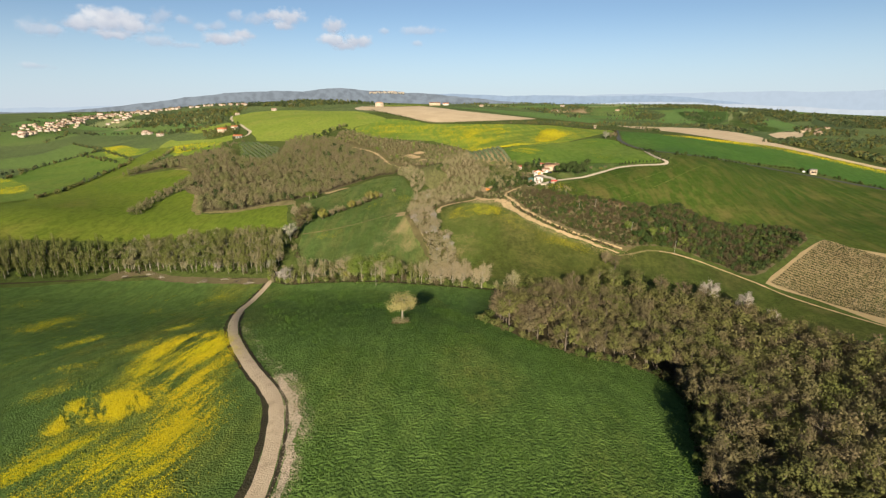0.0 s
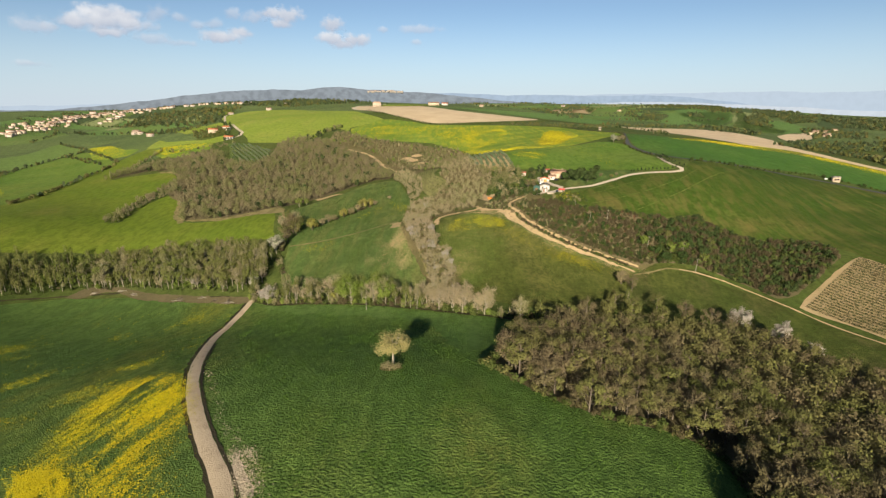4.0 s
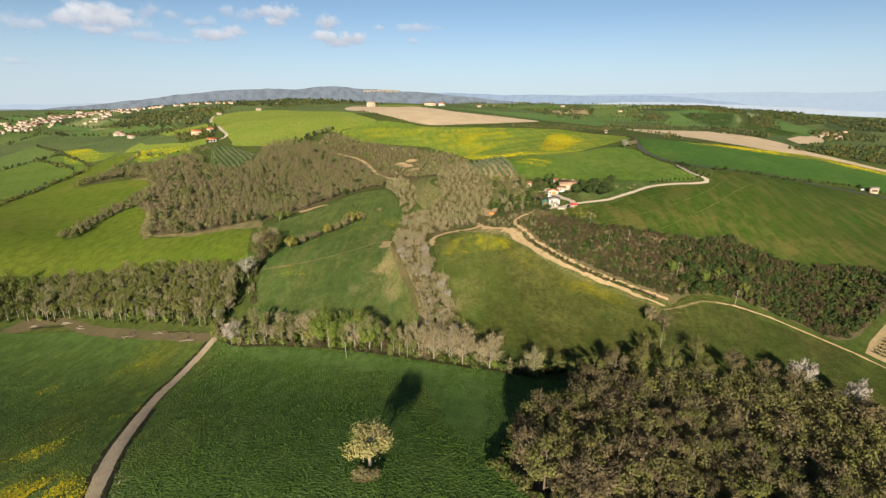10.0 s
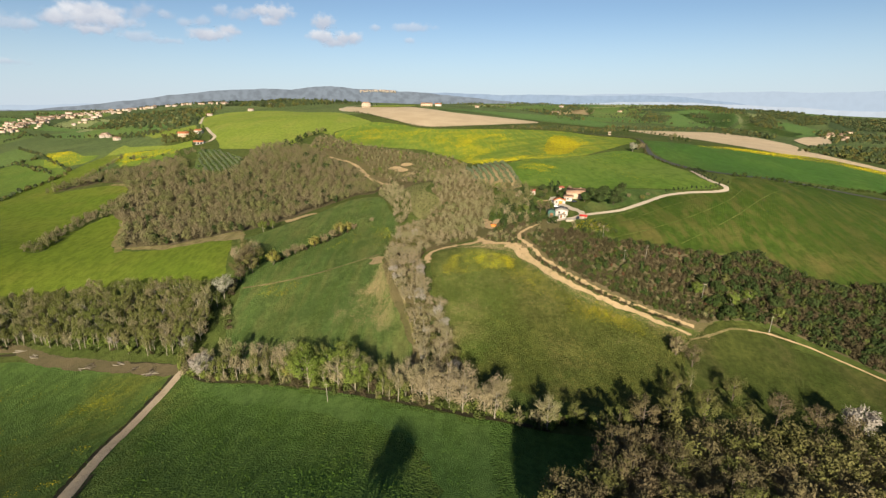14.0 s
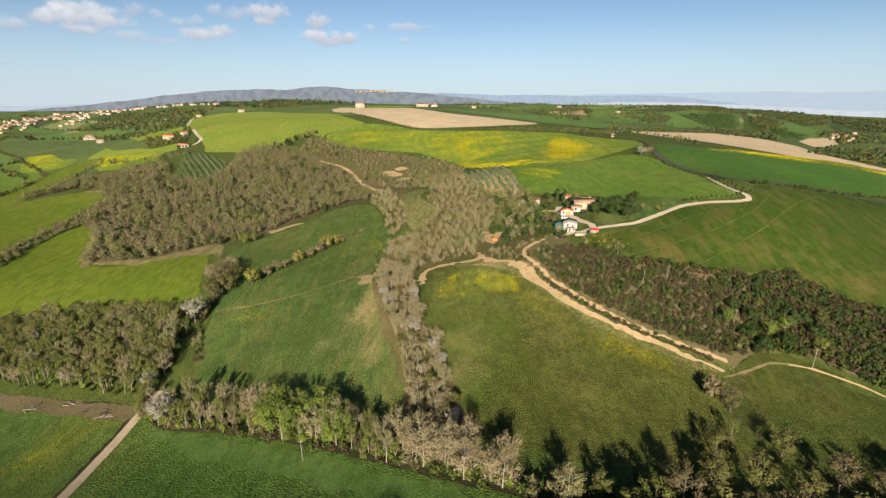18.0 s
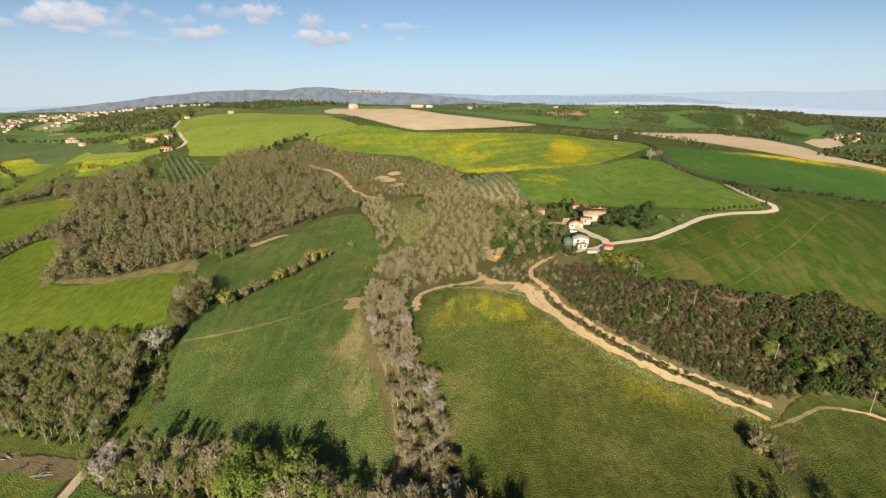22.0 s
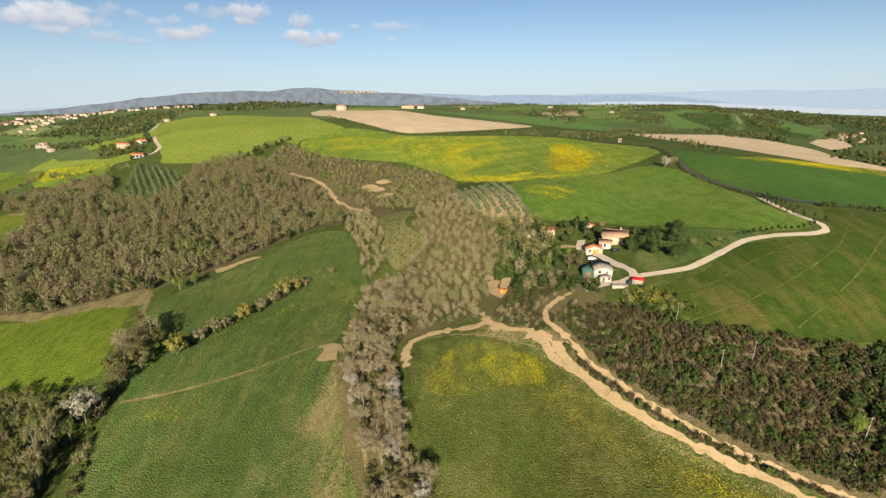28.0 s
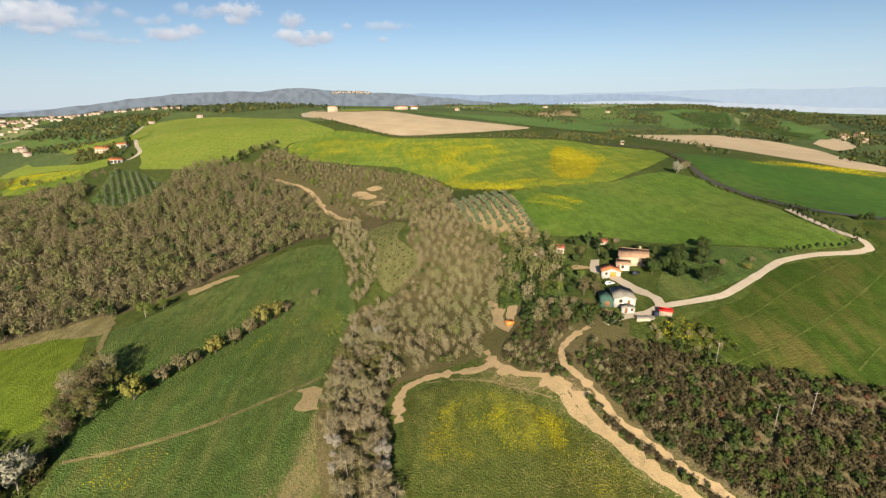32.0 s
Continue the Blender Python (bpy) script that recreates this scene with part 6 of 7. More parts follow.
flowers("mustard_flowers", [(-102, 141), (-112, 157), (-114, 173), (-114, 191), (-105, 196), (-88, 181), (-77, 160), (-73, 145), (-70, 133), (-63, 122), (-60, 112), (-69, 104), (-80, 98), (-90, 100), (-86, 112), (-83, 128), (-88, 140), (-93, 137)], 260000, 0.085, 1, "yellow mustard flowers in dense drifts", (0.16, 0.035), -8, 0.02, fray=3.0, spread=0.26)
flowers("mustard_flowers", [(-116, 136), (-100, 138), (-87, 136), (-86, 129), (-91, 121), (-102, 122), (-110, 116), (-112, 122)], 60000, 0.085, 2, "dense yellow mustard drift", (0.2, 0.05), 40, -0.08, fray=2.0, spread=0.24)
flowers("mustard_flowers", [(-88, 112), (-66, 118), (-58, 92), (-66, 66), (-100, 62), (-110, 90), (-108, 116)], 150000, 0.085, 3, "yellow mustard flowers in thinner drifts", (0.16, 0.035), -25, 0.16, fray=3.0, spread=0.26)
flowers("mustard_flowers", [(-56, 40), (-54, 112), (-70, 145), (-90, 182), (-112, 240), (-126, 320), (-200, 335), (-290, 310), (-300, 120), (-180, 20)], 330000, 0.09, 31, "scattered yellow mustard streaks", (0.07, 0.03), -35, 0.25, drifts=((-128, 187, 9, 9), (-145, 171, 9, 5), (-226, 258, 8, 24), (-181, 283, 8, 9), (-128, 216, 9, 9), (-132, 146, 9, 5), (-146, 308, 12, 12), (-88, 170, 10, 20), (-75, 136, 8, 14), (-170, 210, 12, 8)))
flowers("meadow_flowers", [(5, 371), (8, 386), (20, 393), (32, 387), (44, 375), (42, 366), (27, 369), (14, 367)], 26000, 0.10, 4, "yellow flowers in the meadow", (0.05, 0.03), 0, 0.02, 0.3)
flowers("meadow_flowers", [(40, 376), (50, 366), (70, 346), (100, 329), (116, 320), (96, 318), (64, 338), (42, 356)], 26000, 0.10, 5, "scattered yellow flowers in the meadow", (0.06, 0.05), 40, 0.2, 0.3)
flowers("hill_flowers", [(149, 777), (171, 832), (185, 823), (178, 756), (172, 697), (141, 624), (124, 613), (115, 633), (129, 701)], 34000, 0.17, 6, "dense yellow flower patch on the hill", (0.03, 0.012), 15, -0.1, 0.5, fray=6.0)
flowers("hill_flowers", [(-126, 939), (-66, 948), (-4, 885), (51, 875), (113, 864), (90, 800), (54, 755), (30, 718), (14, 777), (-17, 840), (-61, 886)], 110000, 0.17, 71, "yellow flower streaks running down the hill", (0.035, 0.010), -38, 0.12, 0.5, fray=4.0, spread=0.2)
flowers("hill_flowers", [(106, 866), (118, 846), (75, 745), (38, 700), (28, 714), (60, 756)], 44000, 0.16, 72, "dense yellow streak across the hill crop", (0.05, 0.02), -30, -0.05, 0.5, fray=5.0, spread=0.2)
flowers("hill_flowers", [(34, 716), (60, 690), (88, 630), (112, 606), (148, 604), (146, 596), (104, 592), (72, 602), (48, 660)], 40000, 0.15, 73, "yellow flowers along the lower edge of the hill crop", (0.03, 0.03), 0, 0.02, 0.4, fray=3.0, spread=0.2)
flowers("field_flowers", [(76, 562), (90, 536), (112, 551), (104, 566), (86, 582)], 9000, 0.14, 74, "yellow streaks in the green crop", (0.08, 0.02), 35, 0.12, 0.3, fray=2.0, spread=0.15)
flowers("hill_flowers", [(-18, 863), (24, 888), (52, 885), (78, 859), (66, 791), (92, 781), (71, 755), (35, 743), (25, 775), (5, 802)], 34000, 0.18, 7, "yellow flower streaks on the hill", (0.05, 0.012), 15, -0.05, 0.5, fray=5.0)
flowers("hill_flowers", [(-150, 900), (-122, 950), (-95, 960), (-57, 950), (40, 930), (110, 920), (100, 860), (-10, 880), (-61, 870), (-110, 880)], 52000, 0.18, 8, "yellow flower streaks on the hill", (0.012, 0.05), 15, 0.16, 0.5)
flowers("hill_flowers", [(48, 701), (77, 685), (120, 610), (84, 612), (72, 612), (52, 651)], 6300, 0.26, 9, "yellow flowers along the field's edge", (0.03, 0.03), 0, 0.0, 0.5)
flowers("hill_flowers", [(197, 860), (190, 739), (170, 636), (135, 606), (130, 612), (165, 645), (182, 740), (190, 850)], 5250, 0.26, 10, "yellow flowers along the field's edge", (0.03, 0.03), 0, 0.0, 0.5)
flowers("field_flowers", [(72, 590), (100, 595), (180, 600), (195, 560), (190, 480), (120, 485), (80, 520)], 16000, 0.14, 11, "thin yellow flowers in the green crop", (0.03, 0.012), 30, 0.5, 0.3, fray=4.0)
flowers("verge_flowers", [(286, 655), (369, 645), (433, 650), (462, 590), (478, 535), (500, 540), (484, 605), (455, 675), (430, 685), (390, 685), (300, 675)], 52000, 0.22, 12, "yellow strip along the clay field", (0.02, 0.02), 0, -0.15, 0.5, fray=6.0)
flowers("slope_flowers", [(-640, 700), (-588, 672), (-512, 606), (-472, 550), (-520, 550), (-640, 640)], 16000, 0.28, 13, "yellow flowers on the far slope", (0.03, 0.01), 0, 0.15, 0.5)
flowers("slope_flowers", [(-680, 998), (-637, 994), (-552, 905), (-508, 840), (-566, 840)], 16000, 0.34, 14, "yellow flowers on the far slope", (0.02, 0.01), 0, 0.05, 0.5)
flowers("slope_flowers", [(-467, 842), (-470, 880), (-438, 880), (-390, 874), (-400, 830), (-430, 810)], 16000, 0.28, 15, "yellow flowers below the hill farm", (0.02, 0.02), 0, 0.1, 0.5)
flowers("slope_flowers", [(100, 412), (88, 410), (84, 402), (96, 394), (108, 398)], 1500, 0.12, 16, "yellow broom flowers beside the driveway", (0.1, 0.1), 0, 0.0, 1.6)
flowers("strip_flowers", [(-45, 500), (-30, 470), (-34, 445), (-60, 440), (-75, 455)], 3500, 0.18, 17, "thin yellow flowers in the strip", (0.05, 0.03), 0, 0.3, 0.3)
flowers("strip_flowers", [(-110, 395), (-100, 405), (-80, 400), (-90, 385)], 1500, 0.18, 18, "thin yellow flowers in the strip", (0.06, 0.03), 0, 0.3, 0.3)
# crop tufts give the near fields their rough surface
flowers("crop_tufts", [(-36, 70), (-30, 110), (-50, 150), (-80, 200), (-105, 270), (-112, 318), (-60, 300), (10, 262), (12, 190), (40, 155), (62, 140), (58, 70)], 110000, 0.17, 19, "clumps of young wheat", (0.09, 0.05), 20, 0.12, 0.2, "tuft")
flowers("crop_tufts", [(-60, 60), (-70, 140), (-110, 240), (-128, 320), (-200, 335), (-270, 320), (-300, 200), (-180, 60)], 62999, 0.17, 20, "clumps of green crop", (0.03, 0.09), 10, 0.15, 0.2, "tuft")
flowers("grass_tufts", [(4, 390), (44, 374), (70, 342), (120, 318), (185, 296), (215, 230), (170, 240), (110, 280), (60, 280), (20, 290), (4, 340)], 36000, 0.16, 21, "clumps of meadow grass", (0.07, 0.07), 0, 0.1, 0.15, "tuftpale")
flowers("grass_tufts", [(-130, 480), (-70, 575), (-40, 540), (-30, 440), (-14, 320), (-100, 340), (-112, 410)], 40000, 0.17, 22, "clumps of sown grass", (0.09, 0.03), 0, 0.1, 0.15, "tuftpale")
flowers("verge_tufts", [(-39, 50), (-36, 97), (-45, 124), (-53, 139), (-49, 139), (-41, 125), (-34.5, 100), (-36, 50)], 9000, 0.16, 123, "green weeds growing between the stones", (0.3, 0.3), 0, 0.25, 0.3, "tuft", fray=0.6)
flowers("stones", [(-52, 140), (-63, 152.5), (-76.5, 177), (-89, 198), (-87.5, 198.5), (-74.5, 178), (-61.5, 154.5), (-49, 140)], 32000, 0.085, 124, "scattered pale stones beside the track", (0.25, 0.25), 0, 0.2, 0.15, "rubble", fray=0.7)
flowers("stones", [(-39.5, 45), (-36, 86), (-38, 100), (-41, 111), (-47, 125), (-54, 139), (-48, 139), (-41.2, 126), (-36.2, 112), (-34.2, 100), (-33.2, 86), (-35.5, 45)], 120000, 0.085, 23, "pale stones dug out beside the track", (0.2, 0.2), 0, -0.1, 0.12, "rubble")
flowers("meadow_blades", [(0, 386), (6, 398), (24, 396), (40, 380), (46, 360), (40, 340), (30, 318), (16, 300), (6, 318), (1, 345)], 90000, 0.12, 125, "pale grass blades in the meadow", (0.06, 0.06), 0, 0.05, 0.15, "tuftpale", fray=4.0)
flowers("weeds", [(0, 386), (6, 396), (30, 386), (44, 374), (68, 344), (120, 319), (185, 297), (215, 232), (170, 242), (110, 282), (60, 282), (20, 292), (3, 340)], 156000, 0.18, 25, "dark weeds in the meadow", (0.05, 0.05), 0, 0.12, 0.15, "tuftdark")
flowers("weeds", [(0, 386), (6, 398), (30, 388), (44, 376), (68, 346), (120, 320), (100, 306), (60, 320), (20, 330), (3, 350)], 30000, 0.13, 26, "dry stalks in the meadow", (0.04, 0.06), 0, 0.18, 0.2, "tuftdry")
flowers("weeds", [(-130, 480), (-70, 575), (-40, 540), (-30, 440), (-14, 320), (-100, 340), (-112, 410)], 130000, 0.168, 27, "dark weeds in the sown strip", (0.09, 0.02), 0, 0.15, 0.15, "tuftdark")
flowers("bare_patches", [(-31, 404), (-28, 396), (-24, 376), (-21, 358), (-18, 332), (-26, 331), (-30, 345), (-29, 360), (-38, 366), (-33, 384)], 150000, 0.095, 28, "bare dry earth showing through the sown strip", (0.12, 0.03), -12, -0.18, 0.04, "straw", fray=1.6)
flowers("bare_patches", [(-46, 372), (-36, 372), (-34, 340), (-44, 338), (-52, 352)], 50000, 0.09, 32, "thin dry patches in the sown strip", (0.12, 0.06), -12, 0.15, 0.04, "straw", fray=3.0)
# pale flecks that thin out towards the patch's edge
flowers("bare_patches", [(4, 345), (20, 340), (25, 326), (16, 310), (9, 318)], 110000, 0.08, 33, "pale flecked patch in the meadow", (0.06, 0.06), 0, 0.1, 0.04, "straw", fray=4.0)
flowers("weeds", [(44, 388), (57, 376), (75, 360), (122, 328), (128, 320), (78, 340), (50, 366)], 13000, 0.168, 29, "dry weeds on the sandy bank", (0.15, 0.15), 0, 0.1, 0.15, "tuftdark")
flowers("clods", [(20, 404.5), (31, 402), (38, 395), (46, 388), (51, 376), (58, 364), (68, 353), (79, 344.5), (91, 337), (106, 329.5), (119, 321), (116, 319), (100, 326.5), (86, 334.5), (74, 343), (64, 353), (56, 363), (48, 376), (38, 386), (29, 394), (19, 400)], 190000, 0.09, 131, "crumbled sandy clay along the bank", (0.1, 0.1), 0, -0.12, 0.05, "dirt", fray=1.3)
flowers("clods", [(26, 410), (34, 404), (44, 399), (54, 392), (58, 380), (52, 378), (46, 389), (36, 397), (29, 403)], 34000, 0.09, 132, "crumbled sandy clay between the tracks", (0.15, 0.15), 0, 0.05, 0.2, "dirt", fray=1.5)
flowers("meadow_flowers", [(22, 396), (34, 388), (46, 374), (56, 358), (66, 346), (80, 336), (100, 325), (96, 319), (76, 327), (60, 339), (48, 354), (36, 372), (20, 388)], 60000, 0.085, 133, "yellow flowers thinning out below the bank", (0.06, 0.06), 40, 0.16, 0.25, fray=3.0)
flowers("clods", [(40, 392), (57, 380), (75, 364), (126, 330), (132, 318), (110, 316), (72, 336), (44, 366)], 50000, 0.10, 30, "clods of sandy clay beside the bank", (0.12, 0.12), 0, 0.12, 0.1, "dirt")
flowers("stones", [(43, 389), (57, 376), (75, 357), (122, 325), (117, 316), (78, 334), (56, 352), (44, 370)], 5000, 0.14, 24, "grass tufts on the sandy bank", (0.1, 0.1), 0, 0.15, 0.12, "tuftpale")

# ---- buildings ----
def hexa(p):
    """A block from its four lower and four upper corners."""
    return np.array(p, float), np.array([[3, 2, 1, 0], [4, 5, 6, 7], [0, 1, 5, 4], [1, 2, 6, 5], [2, 3, 7, 6], [3, 0, 4, 7]])


def block(x0, x1, y0, y1, z0, z1):
    return hexa([(x0, y0, z0), (x1, y0, z0), (x1, y1, z0), (x0, y1, z0), (x0, y0, z1), (x1, y0, z1), (x1, y1, z1), (x0, y1, z1)])


def part(name, bits, mat, parent, label=""):
    v, f = joined(bits)
    ob = new(name, mesh_of(name, v, f, [mat]))
    ob.parent = parent
    if label:
        ob["label"] = label
    return ob


def opening(parent, kindname, x, y, z, w, h, side, paint):
    """A window or door set in a wall that faces side (s, n, e or w)."""
    turn = {"s": 0, "e": 90, "n": 180, "w": 270}[side]
    holder = part(kindname, [block(-w / 2, w / 2, -0.06, 0.05, 0, h)], paint, parent)
    holder.matrix_basis = pose(x, y, z, 0, 0, turn)
    if kindname == "window":
        part("pane", [block(-w / 2 + 0.1, -0.04, -0.09, -0.055, 0.1, h - 0.1), block(0.04, w / 2 - 0.1, -0.09, -0.055, 0.1, h - 0.1)], M["glass"], holder)
        part("sill", [block(-w / 2 - 0.1, w / 2 + 0.1, -0.22, -0.04, -0.1, 0)], M["stonewall"], holder)
    return holder


def building(name, x, y, turn, w, d, h, rise, wall, roof, label, category="house", hip=0.0, over=0.45, holes=(), chimney=True, group="", base=1.5):
    """Walls, a pitched roof with its ridge along x, chimney, doors and windows."""
    ob = new(name)
    ob.matrix_basis = pose(x, y, float(gz(x, y)), 0, 0, turn)
    a, b = w / 2, d / 2
    walls = [block(-a, a, -b, b, -base, h)]
    e = max(0.02, hip)
    if not hip:
        for s in (-1, 1):
            xx = sorted((s * a, s * (a - 0.3)))
            walls.append(hexa([(xx[0], -b, h), (xx[1], -b, h), (xx[1], b, h), (xx[0], b, h), (xx[0], -0.02, h + rise), (xx[1], -0.02, h + rise), (xx[1], 0.02, h + rise), (xx[0], 0.02, h + rise)]))
    part("wall", walls, wall, ob)
    A, Bq, t = a + over, b + over, 0.22
    r = [hexa([(-A, -Bq, h - 0.05), (A, -Bq, h - 0.05), (A, Bq, h - 0.05), (-A, Bq, h - 0.05), (-A + e, -0.05, h + rise), (A - e, -0.05, h + rise), (A - e, 0.05, h + rise), (-A + e, 0.05, h + rise)])] if hip else [
        hexa([(-A, -Bq, h - 0.2), (A, -Bq, h - 0.2), (A, 0, h + rise), (-A, 0, h + rise), (-A, -Bq, h - 0.2 + t), (A, -Bq, h - 0.2 + t), (A, 0, h + rise + t), (-A, 0, h + rise + t)]),
        hexa([(-A, 0, h + rise), (A, 0, h + rise), (A, Bq, h - 0.2), (-A, Bq, h - 0.2), (-A, 0, h + rise + t), (A, 0, h + rise + t), (A, Bq, h - 0.2 + t), (-A, Bq, h - 0.2 + t)])]
    rf = part("roof", r, roof, ob)
    part("ridge", [block(-A + e, A - e, -0.16, 0.16, h + rise + (0.0 if hip else t - 0.05), h + rise + 0.14 + (0.0 if hip else t))], roof, rf)
    if chimney:
        part("chimney", [block(a * 0.4, a * 0.4 + 0.7, b * 0.3, b * 0.3 + 0.7, h, h + rise + 0.9), block(a * 0.4 - 0.1, a * 0.4 + 0.8, b * 0.3 - 0.1, b * 0.3 + 0.8, h + rise + 0.9, h + rise + 1.05)], wall, rf)
    for hk, hx, hy, hz, hw, hh, side, paint in holes:
        opening(ob, hk, hx, hy, hz, hw, hh, side, paint)
    tagged(ob, label, category, group)
    return ob


SH, GL = M["shutter"], M["plaster"]
main = building("farmhouse", 102, 463, -22, 12, 9.5, 3.9, 2.3, M["cream"], M["terracotta"], "cream farmhouse with a weathered tiled roof", "house", 0.0, 0.5,
    [("window", x, -4.75, z, 1.1, 1.3, "s", SH) for x in (-4.2, -1.4, 4.6) for z in (0.9,)] + [("window", -6.0, y, z, 1.1, 1.3, "w", SH) for y in (-2.2, 1.5) for z in (0.9, 3.0)] + [("door", 2.8, -4.75, 0, 1.0, 2.1, "s", SH)])
building("farm_wing", 95.6, 458.6, -22, 5.5, 6.5, 2.7, 1.0, M["plaster"], M["terracotta"], "low white wing of the farmhouse with tiled roof", "house", 0.0, 0.35, [("window", 0, -3.25, 0.9, 1.1, 1.3, "s", SH), ("door", -1.8, -3.25, 0, 1.0, 2.1, "s", SH)], False)
building("porch", 106.5, 456.6, -22, 8, 2.6, 2.6, 0.5, M["cream"], M["terracotta"], "tiled porch along the farmhouse", "porch", 0.0, 0.3, [("window", -2, -1.3, 0.8, 1.4, 1.3, "s", SH), ("door", 1.5, -1.3, 0, 1.6, 2.1, "s", SH)], False)
building("garage", 88.3, 454.5, 80, 7.0, 7.6, 2.5, 1.2, M["plaster"], M["orange"], "white garage with new orange tiles and orange door", "garage", 0.0, 0.4, [("door", -3.5, -0.6, 0, 2.6, 2.3, "w", M["orangedoor"]), ("window", -3.5, 2.2, 1.0, 1.0, 1.1, "w", SH), ("window", 0, 3.8, 1.0, 1.0, 1.1, "n", SH)], False)
building("white_house", 84.0, 430.5, 78, 11.0, 7.6, 2.7, 1.0, M["plaster"], M["greyroof"], "white house with a low grey sheet roof", "house", 0.0, 0.4, [("window", -5.5, 1.6, 1.1, 1.1, 1.2, "w", SH), ("door", -5.5, -1.4, 0, 1.0, 2.1, "w", SH), ("window", -2, -3.8, 1.1, 1.1, 1.2, "s", SH), ("window", 2, -3.8, 1.1, 1.1, 1.2, "s", SH)], False)
building("lean_to", 77.6, 431.0, 78, 8.0, 4.6, 2.6, 0.9, M["tarp"], M["tarp"], "dark green sheet-clad lean-to beside the white house", "shed", 0.0, 0.2, [("door", -4.0, 0, 0, 2.0, 2.0, "w", SH)], False)
building("annex", 82.5, 421.8, 78, 3.2, 4.5, 1.9, 0.3, M["plaster"], M["greyroof"], "small white annex in front of the house", "shed", 0.0, 0.2, [("door", -1.6, 0.8, 0, 1.0, 1.9, "w", SH), ("window", -1.6, -1.3, 0.9, 0.9, 0.9, "w", SH)], False)
building("red_shed", 76, 488.5, -14, 3.8, 4.2, 2.8, 0.9, M["plaster"], M["redroof"], "small pale shed with a red roof", "shed", 0.0, 0.3, [("door", 0.7, -2.1, 0, 1.0, 2.0, "s", SH), ("window", -0.9, -2.1, 1.0, 0.8, 0.9, "s", SH)], False)
building("stone_hut", 62, 492.5, -25, 8.0, 3.4, 1.8, 0.6, M["stonewall"], M["terracotta"], "low tumbledown hut with rusty patched roof", "shed", 0.0, 0.2, [("door", -2.5, -1.7, 0, 1.0, 1.6, "s", M["plaster"]), ("window", 1.5, -1.7, 0.6, 0.8, 0.7, "s", SH)], False)
building("garden_shelter", 98, 489, -10, 3.6, 2.6, 1.9, 0.6, M["wood"], M["redroof"], "small wooden garden shelter with a red roof", "shed", 0.0, 0.3, (), False)
building("carport", 94.5, 416.6, -25, 4.4, 3.4, 1.7, 0.3, M["wood"], M["carred"], "low carport with a bright red roof", "carport", 0.0, 0.2, (), False)
building("wood_store", 86, 414.5, -8, 6.0, 1.6, 1.2, 0.2, M["stonewall"], M["greyroof"], "heap of stacked stones and boards under sheets", "store", 0.0, 0.2, (), False)
building("hill_farmhouse", -422, 968, 15, 16, 10, 6, 2.2, M["cream"], M["orange"], "red-roofed farmhouse on the hill", "house", 0.0, 0.5, [("window", x, -5, z, 1.2, 1.5, "s", SH) for x in (-5, -1.7, 1.7, 5) for z in (0.9, 3.9)], group="houses on the hill")
building("hill_farmhouse", -404, 985, -5, 12, 9, 5, 2.0, M["plaster"], M["orange"], "white house with red roof on the hill", "house", 0.0, 0.5, [("window", x, -4.5, 1.2, 1.2, 1.5, "s", SH) for x in (-3.5, 0, 3.5)], group="houses on the hill")
# open bays are near-black slabs on the wall, the dark inside painted on
building("barn", -363, 893, 8, 14, 9, 3.6, 2.0, M["plaster"], M["orange"], "open barn with an orange roof on the hill", "barn", 0.0, 0.8, [("door", x, -4.5, 0, 3.0, 2.8, "s", M["glass"]) for x in (-4.2, 0, 4.2)], False)
building("villa", -176, 1422, 10, 22, 16, 10, 3, M["stonewall"], M["terracotta"], "tall stone villa among cypresses on the ridge", "house", 5.0, 0.6, [("window", x, -8, z, 1.4, 1.8, "s", SH) for x in (-7, -2.3, 2.3, 7) for z in (1.2, 5.5)])
building("ridge_farm", -22, 1455, -5, 30, 12, 6, 2.5, M["cream"], M["terracotta"], "long farm building on the ridge", "house", 0.0, 0.6, [("window", x, -6, 1.4, 1.5, 1.6, "s", SH) for x in (-11, -6, 0, 6, 11)])
building("ridge_farm", 8, 1470, 10, 16, 10, 5, 2.2, M["plaster"], M["orange"], "white farm building on the ridge", "house", 0.0, 0.6, ())
for x, y, w, lab, wall, roof in ((362, 1648, 26, "pale farm on a far hill", "vwall", "vroof"), (500, 2140, 22, "pale farm on a far hill", "vwall", "vroof"), (676, 1978, 20, "pale farm on a far hill", "cream", "vroof"), (112, 1482, 14, "small farm behind the ridge", "cream", "vroof"), (-470, 1425, 18, "cream house with an orange roof on the ridge", "vwall", "vroof"), (-455, 1545, 20, "long white house on the ridge", "cream", "greyroof"), (-712, 1205, 16, "red-roofed house below the village", "vwall", "vroof"), (-690, 1190, 14, "red-roofed house below the village", "vwall", "vroof"), (-725, 1235, 22, "long house below the village", "vwall", "vroof"), (-612, 1090, 16, "red-roofed house below the village", "stonewall", "vroof"), (-600, 1076, 12, "small house below the village", "vwall", "vroof"), (-560, 1390, 16, "cream house beside the road", "vwall", "vroof"), (252, 838, 5, "small white building beside the road", "cream", "greyroof"), (372, 496, 8, "small white building beside the road", "cream", "greyroof")):
    w = w * 0.75
    building("far_farm", x, y, float(rng.uniform(-25, 25)), w, w * 0.6, 4 + w * 0.08, w * 0.1, M[wall], M[roof], lab, "house", 0.0, 0.5, [("window", k * w * 0.25, -w * 0.3, 1.6, 1.3, 1.6, "s", SH) for k in (-1, 0, 1)], w > 12, "farms on the far hills")

